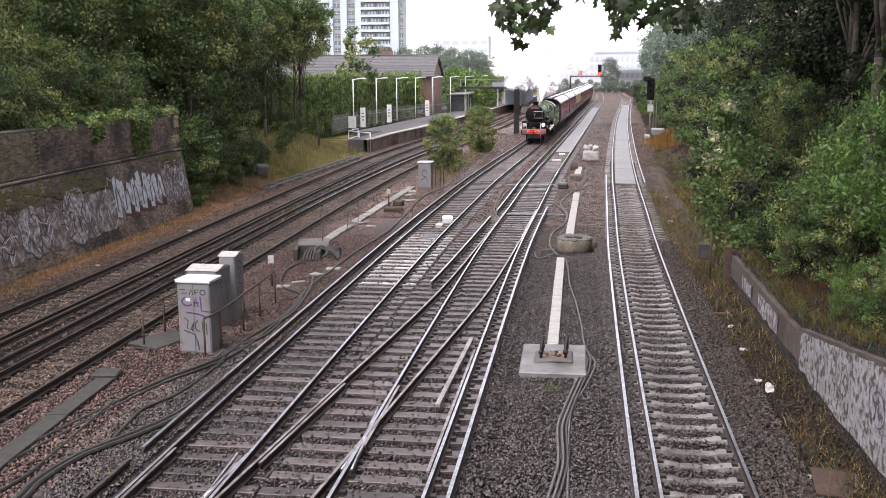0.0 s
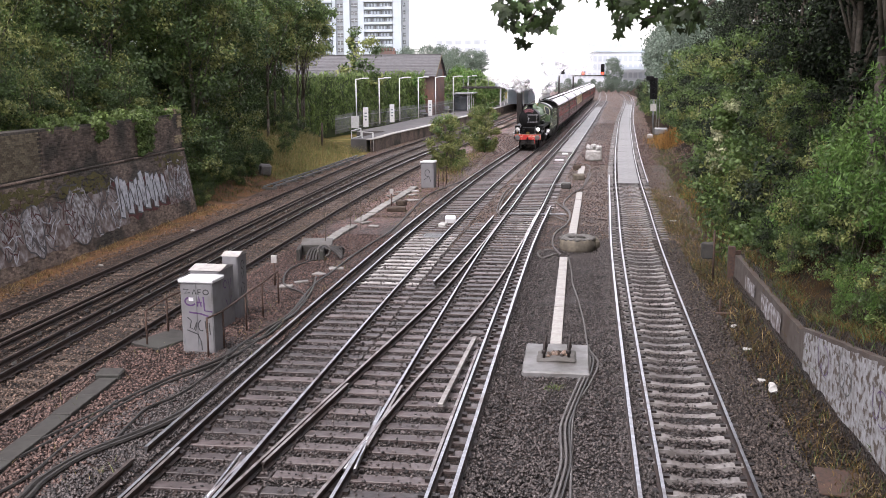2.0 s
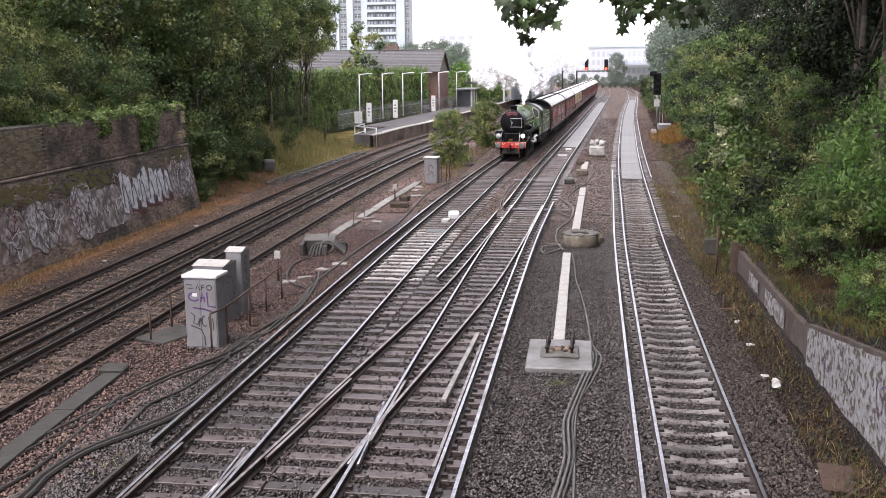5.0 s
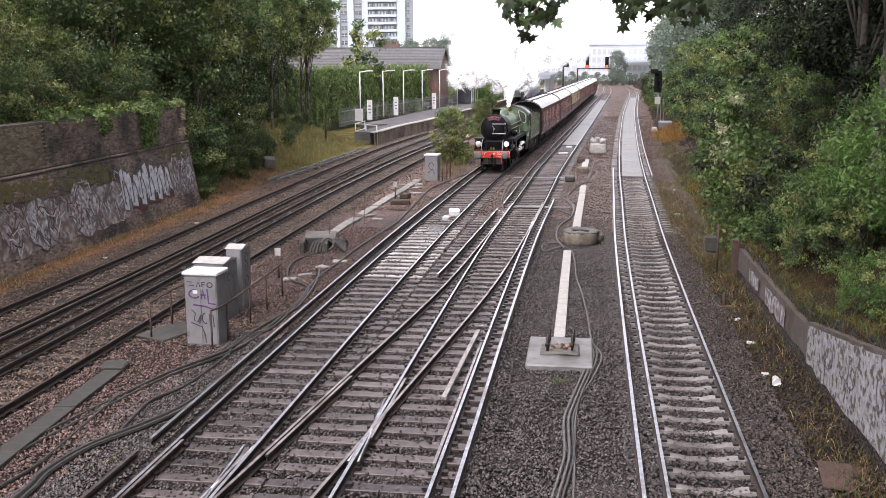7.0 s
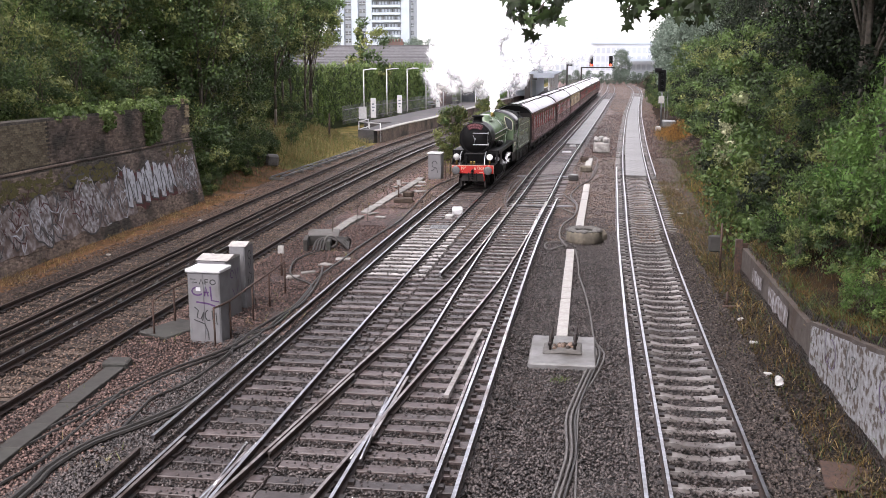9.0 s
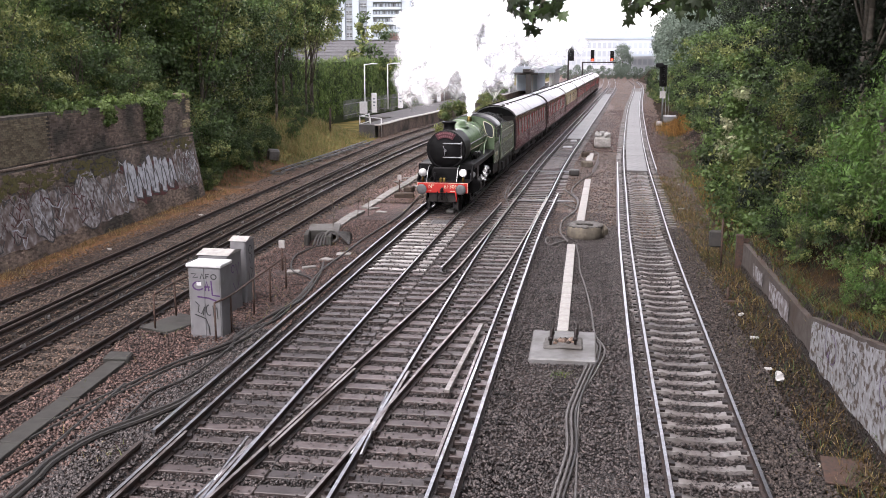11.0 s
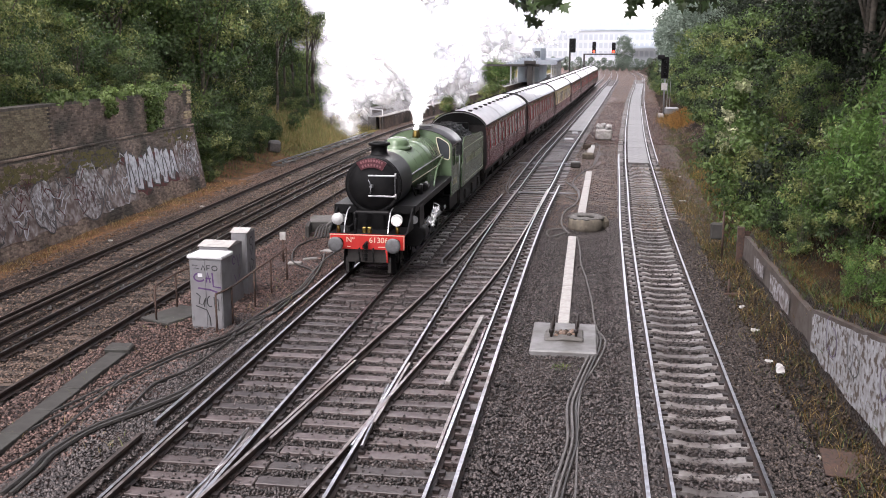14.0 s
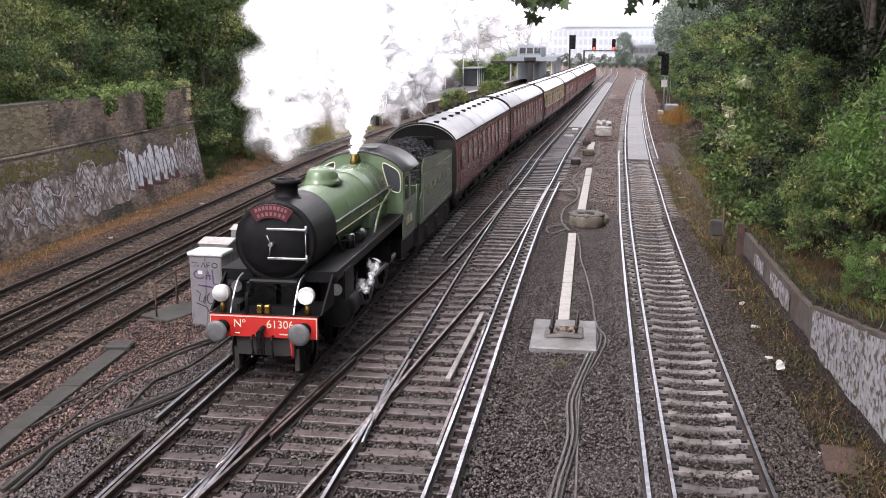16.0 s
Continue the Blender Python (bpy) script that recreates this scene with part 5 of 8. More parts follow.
trough("cable_trough", [(-9.8, 13.5), (-9.95, 15.0), (-10.28, 19.7)], 0.42, "lid_dark", "sunken dark concrete cable trough in pink ballast", 1.0, 0.0, 2)
trough("cable_trough", [(-9.98, 37.4), (-9.75, 47.0), (-9.5, 57.0)], 0.42, "trough_dirty", "broken pale concrete cable trough with displaced lids", 0.95, 0.14, 3)
trough("cable_trough", [(-0.42, 24.15), (-0.4, 29.5), (-0.38, 35.9)], 0.29, "concrete_light", "straight white concrete cable trough between tracks", 1.3, 0.0, 4)
trough("cable_trough", [(-0.1, 40.5), (0.25, 56.0)], 0.34, "concrete_light", "white concrete cable trough beyond a round ring", 2.6, 0.0, 5)
trough("cable_trough", [(0.3, 65.5), (0.48, 71.5)], 0.42, "concrete_light", "short white concrete cable trough", 3, 0.0, 6)


def loose(name, x, y, sx, sy, sz, turn, mat, label, cat, tilt=0.0, lift=0.0):
    bm = boxes((-sx / 2, -sy / 2, 0, sx / 2, sy / 2, sz), bevel=min(sx, sy, sz) * 0.18)
    for v in bm.verts:
        v.co += 0.06 * min(sx, sy) * noise.noise_vector(v.co * 4 + Vector((x, y, 0)))
    ob = part(name, bm, mat)
    ob.matrix_basis = pose(x, y, gz(x, y) + lift - 0.02, tilt, tilt * 0.6, turn)
    return tagged(ob, label, cat)


rng = random.Random(21)
for x, y, s, t in ((-8.85, 30.3, 0.55, 20), (-8.6, 31.6, 0.5, -30), (-8.25, 32.6, 0.6, 10), (-9.1, 29.4, 0.5, 5), (-9.5, 43.2, 0.6, 30), (-8.9, 42.2, 0.5, -10), (-9.3, 55.0, 0.9, 20), (-9.0, 53.4, 0.7, 60), (-8.6, 51.2, 0.8, 30), (-9.9, 54.6, 0.8, -20), (-9.2, 50.2, 0.7, 0), (-10.2, 53.0, 0.6, 44)):
    loose("broken_slab", x, y, s * 0.85, s * 0.6, 0.06, t, "trough_dirty", "broken pale concrete trough lid lying on ballast", "concrete slab", rng.uniform(-4, 6), 0.02)
loose("slab_end", -10.35, 19.95, 0.55, 0.45, 0.2, 10, "lid_dark", "weathered grey concrete block at a trough end", "concrete block")
loose("paving_slab", -10.35, 23.0, 0.95, 1.5, 0.1, -20, "lid_dark", "flat grey concrete slab beside cabinets", "concrete slab")
loose("wooden_crate", -8.75, 46.9, 0.95, 0.5, 0.26, 12, "wood", "low brown wooden crate on ballast", "crate")
loose("timber_offcut", -8.9, 49.2, 0.5, 0.4, 0.3, -10, "wood", "dark timber offcut on the ballast", "timber")
loose("rock_block", -20.3, 61.8, 0.8, 0.6, 0.75, 25, "concrete", "pale broken concrete stump under trees", "concrete block", 8)
for x, y in ((4.3, 24.0), (4.2, 21.6), (4.55, 46), (4.3, 26.2), (3.95, 18.0), (5.2, 55), (-13.9, 20.5), (-16.9, 41.0), (-17.2, 33.0), (4.1, 16.4)):
    loose("litter_piece", x, y, rng.uniform(0.15, 0.3), rng.uniform(0.1, 0.2), 0.07, rng.uniform(0, 180), "plastic_white", "small scrap of white litter", "litter", 6)


def debris_box():
    """The opened concrete box with pipes lying about it."""
    e = empty("cable_pit", pose(-9.45, 34.6, gz(-9.45, 34.6), 0, 0, 12), "opened dark concrete cable pit with loose pipes", "cable pit")
    part("pit_wall", boxes((-0.75, -0.5, -0.1, -0.6, 0.6, 0.42), bevel=0.02), "lid_dark", e)
    part("pit_wall", boxes((0.1, -0.55, -0.1, 0.25, 0.65, 0.36), bevel=0.02), "lid_dark", e)
    part("pit_wall", boxes((-0.6, 0.5, -0.1, 0.1, 0.62, 0.4), bevel=0.02), "lid_dark", e)
    part("pit_lid", boxes((-0.7, 0.65, 0.25, 0.5, 2.3, 0.36), bevel=0.02), "concrete", e, "pale lid slid aside")
    for k in range(5):
        part("pipe", tube([(-0.4 + 0.12 * k, -0.6, 0.02), (-0.2 + 0.1 * k, 0.0, 0.35), (0.5 + 0.1 * k, 0.1 * k, 0.3), (0.9, -0.4 + 0.2 * k, 0.02)], 0.045, 7), "cable", e)
    part("collar", tube([(0.25 + 0.22 * math.cos(a), -0.2, 0.3 + 0.22 * math.sin(a)) for a in [i * math.pi / 5 for i in range(11)]], 0.05, 6), "concrete", e)


debris_box()


def marker_post(x, y, h, head, label):
    e = empty("marker_post", pose(x, y, gz(x, y)), label, "post", "marker posts")
    bm = bmesh.new()
    cyl(bm, (0, 0, -0.1), (0, 0, h), 0.035, seg=8)
    part("post", bm, "rusty", e)
    if head:
        part("plate", boxes((-0.1, -0.03, h - 0.02, 0.1, 0.03, h + 0.24), bevel=0.01), head, e)


marker_post(-9.56, 29.7, 0.75, "concrete_light", "short post with a pale square plate")
marker_post(-9.3, 48.6, 0.7, "concrete_light", "short black post with a pale head")
marker_post(4.6, 32.7, 1.7, None, "thin rusty post with a dark box")
loose("relay_box", 4.42, 32.85, 0.42, 0.25, 0.55, 0, "lid_dark", "dark weathered box hung on a post", "box", 0, 0.75)
marker_post(4.14, 27.7, 0.5, None, "short bent rusty stake")
loose("stake_foot", 4.3, 27.6, 0.6, 0.14, 0.1, 6, "rusty", "rusty steel bar lying in weeds", "steel bar")

# base pad with bolts between the tracks
M["pad_concrete"] = surf("wet_foundation", (0.1785, 0.1742, 0.17), (0.1105, 0.1062, 0.102), 4, 0.5, bump=0.3, c3=(0.06375, 0.0561, 0.04675), scale2=1.4, cover=0.45)
pad = empty("foundation_pad", pose(-0.37, 22.75, gz(0, 22)), "square wet concrete foundation with rusty bolts", "foundation")
bm = boxes((-0.78, -1.2, -0.2, 0.78, 1.2, 0.13), bevel=0.03)
part("base", bm, "pad_concrete", pad)
bm = boxes((-0.46, -0.42, 0.1, 0.46, 0.42, 0.2), bevel=0.04)
bmesh.ops.subdivide_edges(bm, edges=bm.edges, cuts=3, use_grid_fill=True)
for v in bm.verts:
    v.co += 0.05 * noise.noise_vector(v.co * 4)
part("collar", bm, "concrete", pad, "rough mortar collar")
for x, y in ((-0.3, -0.25), (0.28, -0.2), (-0.28, 0.3), (0.3, 0.3)):
    bm = bmesh.new()
    cyl(bm, (x, y, 0.1), (x + 0.01, y, 0.6), 0.035, seg=8)
    cyl(bm, (x, y, 0.3), (x, y, 0.38), 0.065, seg=6)
    part("bolt", bm, "clip", pad, "tall dark rusty foundation bolt")
bm = bmesh.new()
for k in range(14):
    bmesh.ops.create_icosphere(bm, subdivisions=1, radius=rng.uniform(0.04, 0.1), matrix=pose(rng.uniform(-0.25, 0.25), rng.uniform(-0.2, 0.25), 0.2))
tagged(part("rubble", bm, "stone_brown", pad), kind="stuff")

# round concrete ring with sacking
ring = empty("concrete_ring", pose(0.12, 38.0, gz(0, 38)), "round stained concrete ring with sacking over its rim", "concrete ring")
bm = bmesh.new()
lathe(bm, [(0.40, 0.2), (0.62, -0.1), (0.68, 0.12), (0.68, 0.42), (0.6, 0.52), (0.42, 0.5), (0.38, 0.25), (0.02, 0.22)], "z", (0, 0, 0), 28)
for v in bm.verts:
    v.co += 0.045 * noise.noise_vector(v.co * 3)
M["stained"] = surf("stained_concrete", (0.17, 0.145, 0.11), (0.085, 0.07, 0.053), 5, 0.85, bump=0.4, c3=(0.08, 0.07, 0.055), scale2=1.6, cover=0.5)
part("ring_body", bm, "stained", ring)
bm = bmesh.new()
for k in range(16):
    a = 2 * math.pi * k / 16
    bmesh.ops.create_icosphere(bm, subdivisions=2, radius=rng.uniform(0.1, 0.17), matrix=pose(0.52 * math.cos(a), 0.5 * math.sin(a), 0.5) @ Matrix.Diagonal((1.3, 1.1, 0.6, 1)))
for v in bm.verts:
    v.co += 0.03 * noise.noise_vector(v.co * 7)
tagged(part("sacking", bm, "concrete", ring, "pale sacking"), kind="stuff")
bm = bmesh.new()
bmesh.ops.create_icosphere(bm, subdivisions=3, radius=0.32, matrix=pose(0.66, 0.2, 0.22) @ Matrix.Diagonal((0.7, 1, 0.9, 1)))
for v in bm.verts:
    v.co += 0.06 * noise.noise_vector(v.co * 5)
part("sandbag", bm, "stained", ring)

# rubble sack
sack = empty("rubble_sack", pose(1.4, 77.3, gz(1, 77)), "white bulk bag filled with pale rubble", "bulk bag")
bm = boxes((-0.62, -0.5, 0, 0.62, 0.5, 0.85), bevel=0.12)
bmesh.ops.subdivide_edges(bm, edges=bm.edges, cuts=3, use_grid_fill=True)
for v in bm.verts:
    v.co += 0.07 * noise.noise_vector(v.co * 3)
part("bag", bm, "concrete_light", sack)
bm = bmesh.new()
for k in range(30):
    bmesh.ops.create_icosphere(bm, subdivisions=1, radius=rng.uniform(0.1, 0.2), matrix=pose(rng.uniform(-0.5, 0.5), rng.uniform(-0.4, 0.4), 0.9 + rng.uniform(0, 0.3)))
part("rubble_fill", bm, "plastic_white", sack, "white lumps of rubble")
loose("junction_box", 0.2, 63.6, 0.75, 0.6, 0.4, 4, "stained", "small concrete junction box with pale lid", "junction box")
loose("junction_box", 0.1, 70.2, 0.55, 0.5, 0.35, 0, "wood", "small brown junction box", "junction box")
loose("points_motor", -5.75, 44.6, 0.5, 0.9, 0.3, 8, "white_metal", "white metal box between the rails", "points motor")
loose("points_motor", -5.95, 43.4, 0.35, 0.5, 0.2, -4, "plastic_white", "small white box between the rails", "points motor")
loose("track_magnet", -1.3, 77.0, 0.7, 0.35, 0.15, 0, "white_metal", "white plate between the rails", "track magnet")
loose("track_magnet", -0.9, 82.5, 0.5, 0.5, 0.2, 0, "white_metal", "white box between the rails", "track magnet")
grate = empty("drain_grate", pose(-5.98, 40.4, -0.15, 0, 0, 0), "small steel grate between the rails", "grate")
part("grate_frame", boxes((-0.36, -0.42, -0.1, 0.36, -0.36, 0.03), (-0.36, 0.36, -0.1, 0.36, 0.42, 0.03), (-0.36, -0.36, -0.1, -0.3, 0.36, 0.03), (0.3, -0.36, -0.1, 0.36, 0.36, 0.03)), "galv", grate)
for k in range(6):
    part("bar", boxes((-0.26 + k * 0.095, -0.36, -0.06, -0.21 + k * 0.095, 0.36, 0.025)), "galv", grate)
part("guard_board", boxes((-0.05, 0, -0.06, 0.06, 5.2, 0.02), bevel=0.01), "concrete_wet", cross, "pale weathered guard board").matrix_basis = pose(-2.66, 18.85, 0, 0, 0, -1.9)
part("stretcher_rod", boxes((-4.0, 59.6, -0.14, -0.9, 59.7, -0.08)), "steel", cross)
part("stretcher_rod", boxes((-3.4, 47.0, -0.14, -0.4, 47.08, -0.08)), "steel", cross)
loose("point_machine", -0.55, 58.8, 0.6, 0.9, 0.35, 0, "cable", "dark point machine beside the rails", "point machine")

# clothing-like white bag and a dark plate by the wall
bm = bmesh.new()
bmesh.ops.create_icosphere(bm, subdivisions=3, radius=0.11, matrix=Matrix.Diagonal((0.8, 1.3, 0.9, 1)))
for v in bm.verts:
    v.co += 0.10 * noise.noise_vector(v.co * 7)
bagw = part("plastic_bag", bm, "plastic_white")
bagw.matrix_basis = pose(4.25, 20.6, gz(4.2, 20.6) + 0.14)
tagged(bagw, "crumpled white plastic bag lying on soil", "plastic bag")
loose("steel_plate", 4.42, 15.8, 0.75, 1.0, 0.03, -8, "rusty", "flat brown steel plate lying on soil", "steel plate", 3, 0.06)


# ---- cables ----
def cable(pts, r, mat, label, lift=0.05):
    ob = part("cable", tube([(x, y, gz(x, y) + r + lift * (0.4 + 0.6 * noise.noise((x, y, 1)))) for x, y in pts], r, 6), mat)
    return tagged(ob, label, "cable", "loose cables")


PALE, DARK = "pale grey rubber cable lying on ballast", "black rubber cable lying on ballast"
for dx, mat in ((0.0, "cable_pale"), (0.09, "cable_pale"), (0.17, "cable")):
    cable([(0.0 + dx, 23.6), (0.32 + dx, 23.2), (0.30 + dx, 22.2), (0.12 + dx, 20.9), (-0.1 + dx, 19.36), (-0.2 + dx, 18.2), (-0.16 + dx, 16.64), (-0.24 + dx, 15.6), (-0.36 + dx, 14.4), (-0.5 + dx, 12)], 0.03, mat, PALE, 0.07)
cable([(-0.2, 36.0), (-0.08, 33.5), (-0.03, 31.5), (0.15, 29.1), (0.31, 26.4), (0.40, 24.1), (0.62, 22.8), (0.42, 21.2), (0.1, 19.6), (0.02, 18.2), (0.02, 16.6), (0.0, 12)], 0.024, "cable_pale", PALE)
cable([(-10.6, 12.5), (-10.02, 14.92), (-9.78, 16.38), (-9.44, 18.01), (-9.0, 19.82), (-8.32, 21.56), (-8.28, 23.05), (-8.1, 24.26), (-7.97, 26.01), (-8.3, 29.66), (-8.23, 32.38), (-8.15, 35.6), (-7.85, 41), (-7.98, 46), (-8.14, 52.5), (-7.74, 56.4), (-7.0, 63)], 0.034, "cable", DARK)
cable([(-9.9, 14.2), (-9.62, 16.3), (-9.3, 17.9), (-8.9, 19.6), (-8.2, 21.3), (-8.0, 23.0), (-7.95, 24.5), (-7.85, 26.2), (-8.15, 29.0), (-8.6, 31.2)], 0.032, "cable", DARK)
cable([(-9.4, 12.6), (-9.25, 13.69), (-9.13, 14.5), (-9.23, 15.61), (-9.43, 18.37)], 0.034, "cable", DARK)
cable([(-8.6, 12.8), (-8.62, 13.63), (-8.72, 14.32), (-8.59, 15.43), (-8.1, 16.45), (-7.72, 17.41), (-7.62, 18.5)], 0.045, "cable", DARK)
cable([(-8.75, 12.8), (-8.75, 13.63), (-8.84, 14.32), (-8.69, 15.5), (-8.2, 16.6), (-7.8, 17.6), (-7.66, 19.2)], 0.045, "cable", DARK)
cable([(-8.43, 16.2), (-8.54, 17.15), (-8.56, 17.95), (-8.28, 19.06), (-8.16, 21.12), (-8.42, 22.5), (-7.87, 23.63)], 0.03, "cable", DARK)
cable([(-8.1, 21.13), (-8.39, 22.52), (-7.87, 23.63), (-7.99, 26.68), (-8.24, 28.47), (-9.21, 29.56), (-9.8, 32.2), (-9.36, 34.33)], 0.03, "cable", DARK)
cable([(-3.1, 43.5), (-3.6, 46.5), (-3.95, 49.5), (-4.0, 56.81), (-3.3, 61.38), (-2.9, 64.79)], 0.035, "cable_pale", PALE)
cable([(-3.7, 47.5), (-3.9, 52), (-3.7, 57.5), (-3.2, 62)], 0.035, "cable_pale", PALE)
cable([(-0.5, 36.46), (-0.86, 38.9), (-0.81, 41.73), (-0.35, 44.2), (-0.3, 47.82), (-1.04, 52.0)], 0.035, "cable_pale", PALE)
cable([(-0.9, 46.5), (-0.3, 45.2), (-0.25, 48), (-0.6, 51.0), (-0.2, 55.5), (0.5, 59.5), (1.0, 66)], 0.035, "cable_pale", PALE)
cable([(-0.6, 36.9), (-1.2, 36.0), (-1.35, 37.3), (-0.6, 38.0)], 0.035, "cable_pale", PALE)
cable([(-0.8, 78.5), (0.4, 75.0), (1.0, 72.5), (0.9, 67.0), (0.5, 60.0)], 0.035, "cable_pale", PALE)


# ---- graffiti on the walls ----
def on_wall(u, v):
    return (wall_face(u, v) + 0.036, u, v)


def blob(parent, cy, cz, ry, rz, mat, place, seed, lift=0.0, lump=0.25):
    bm = bmesh.new()
    n = 40
    c = bm.verts.new(Vector(place(cy, cz)) + Vector((lift, 0, 0)))
    vs = []
    for i in range(n):
        a = 2 * math.pi * i / n
        k = 1 + lump * noise.noise((1.4 * math.cos(a) + seed, 1.4 * math.sin(a), seed))
        vs.append(bm.verts.new(Vector(place(cy + ry * k * math.cos(a), cz + rz * k * math.sin(a))) + Vector((lift, 0, 0))))
    for i in range(n):
        bm.faces.new((c, vs[i], vs[(i + 1) % n]))
    return part("graffiti", bm, mat, parent)


M["silver_rough"] = surf("rubbed_silver_paint", (0.45, 0.4437, 0.4625), (0.1875, 0.1688, 0.1625), 7, 0.8, bump=0.3, c3=(0.1187, 0.09375, 0.085), scale2=5.0, cover=0.7, spec=0.2)
M["band"] = surf("layered_faded_paint", (0.1944, 0.162, 0.1506), (0.3402, 0.316, 0.316), 6, 0.85, bump=0.3, c3=(0.1216, 0.09072, 0.07776), scale2=3.5, cover=0.75, spec=0.2)


def paint_strip(parent, y0, y1, low_edge, high_edge, place, mat, lift):
    """A ragged band of old paint along a wall."""
    bm = bmesh.new()
    last = None
    y = y0
    while y <= y1:
        zs = [low_edge(y) + (high_edge(y) - low_edge(y)) * i / 5 for i in range(6)]
        col = [bm.verts.new(Vector(place(y, z)) + Vector((lift, 0, 0))) for z in zs]
        if last:
            for i in range(5):
                bm.faces.new((last[i], col[i], col[i + 1], last[i + 1]))
        last = col
        y += 0.15
    return part("old_paint", bm, mat, parent)


paint_strip(wall_west, 24.5, 39.5, lambda y: 0.3 + 0.12 * noise.noise((y, 0, 0)), lambda y: 1.95 + 0.3 * noise.noise((y * 1.3, 5, 0)), on_wall, "band", -0.002)
paint_strip(wall_west, 44.2, 47.2, lambda y: 0.5 + 0.12 * noise.noise((y, 0, 0)), lambda y: 2.2 + 0.4 * noise.noise((y * 1.3, 5, 0)), on_wall, "band", -0.002)
paint_strip(wall_west, 38.2, 44.8, lambda y: 0.55 + 0.3 * noise.noise((y * 1.1, 1, 0)), lambda y: 2.0 + 0.5 * noise.noise((y * 1.2, 8, 0)), on_wall, "red_paint", -0.003)
for k, (u, w) in enumerate(((39.2, 0.42), (40.1, 0.5), (41.0, 0.45), (41.9, 0.5), (42.8, 0.45), (43.6, 0.4))):
    z0 = 0.72 + 0.06 * (k % 2)
    zt = 2.05 + 0.25 * (k % 3 == 0)
    lean = 0.15 * ((-1) ** k)
    q = [(u - w, z0), (u - w + lean, zt), (u - 0.12 + lean, zt + 0.12), (u - 0.05, 1.5), (u + 0.12, zt), (u + w, zt - 0.1), (u + w - lean, z0 + 0.1), (u + 0.1, 1.15), (u, z0 - 0.1)]
    for off, mat, gr in ((0.0, "black_paint", 0.06), (0.005, "silver_paint", 0.0)):
        bm = bmesh.new()
        cx, cy = sum(p[0] for p in q) / 9, sum(p[1] for p in q) / 9
        vs = [bm.verts.new(Vector(on_wall(a + (gr if a > cx else -gr), b + (gr if b > cy else -gr))) + Vector((0.004 + off, 0, 0))) for a, b in q]
        f = bm.faces.new(vs)
        bmesh.ops.triangulate(bm, faces=[f])
        part("graffiti", bm, mat, wall_west)
    scrawl(wall_west, [[(u - 0.6 * w, 0.9), (u - 0.3 * w, 1.9)], [(u + 0.1, 1.75), (u + 0.5 * w, 1.0), (u + 0.2, 0.85)]], 0.05, "black_paint", lambda p, q: Vector(on_wall(p, q)) + Vector((0.012, 0, 0)))
for u, v, a, b, s in ((31.9, 1.25, 0.75, 0.95, 2), (35.4, 1.3, 1.15, 1.05, 3), (46.5, 1.45, 0.4, 0.7, 5), (27.0, 0.9, 0.8, 0.7, 6), (45.4, 1.2, 0.5, 0.6, 10)):
    blob(wall_west, u, v, a, b, "silver_rough", on_wall, s * 1.7, 0.003, 0.28)
    scrawl(wall_west, [[(u + a * (1 + 0.28 * noise.noise((1.4 * math.cos(t) + s * 1.7, 1.4 * math.sin(t), s * 1.7))) * math.cos(t), v + b * (1 + 0.28 * noise.noise((1.4 * math.cos(t) + s * 1.7, 1.4 * math.sin(t), s * 1.7))) * math.sin(t)) for t in [2 * math.pi * i / 24 for i in range(25)]]], 0.03, "black_paint", lambda p, q: Vector(on_wall(p, q)) + Vector((0.006, 0, 0)))
rg = random.Random(77)
for k in range(150):
    u = rg.uniform(26, 38.5) if k < 105 else rg.uniform(44.2, 46.6)
    v = rg.uniform(0.6, 2.2)
    st = [(u, v)]
    for j in range(6):
        st.append((min(47.2, st[-1][0] + rg.uniform(-0.1, 0.35)), min(2.5, max(0.3, st[-1][1] + rg.uniform(-0.4, 0.4)))))
    scrawl(wall_west, [st], 0.025, rg.choice(["silver_paint", "silver_rough", "red_paint", "black_paint", "black_paint"]), lambda p, q: Vector(on_wall(p, q)) + Vector((0.008, 0, 0)))
rg = random.Random(19)
for k in range(240):
    u, v = rg.choice(((27, 2.5), (30, 2.35), (32, 2.45), (35, 2.5), (37.2, 2.4), (45.4, 2.6)))
    blob(wall_west, min(46.6, u + rg.gauss(0, 0.75)), min(2.8, max(2.0, v + rg.gauss(0, 0.2))), rg.uniform(0.05, 0.26), rg.uniform(0.03, 0.1), "moss", on_wall, 3.1 * k, 0.002 + 0.00005 * k, 0.9)


def on_low(u, v):
    return (5.055 + 0.03 * max(0, min(1, (v + 0.4) / 0.7)) + 0.0 - 0.045, u, v)


M["peel_white"] = surf("peeling_white_paint", (0.33, 0.33, 0.34), (0.19, 0.18, 0.175), 9, 0.85, bump=0.6, c3=(0.09, 0.072, 0.06), scale2=6.5, cover=0.56, spec=0.2, edge=0.08)
paint_strip(wall_east, 11.5, 21.6, lambda y: 0.22 + 0.12 * noise.noise((y * 1.5, 0, 0)), lambda y: low_top(y) - 0.06 + 0.05 * noise.noise((y * 3, 2, 0)), on_low, "peel_white", 0.0)
paint_strip(wall_east, 24.0, 26.6, lambda y: 0.3 + 0.1 * noise.noise((y * 2, 0, 0)), lambda y: 0.8 + 0.06 * noise.noise((y * 3, 2, 0)), on_low, "silver_rough", 0.0)
paint_strip(wall_east, 27.6, 29.2, lambda y: 0.35 + 0.1 * noise.noise((y * 2, 0, 0)), lambda y: 0.75 + 0.06 * noise.noise((y * 3, 2, 0)), on_low, "silver_rough", 0.0)
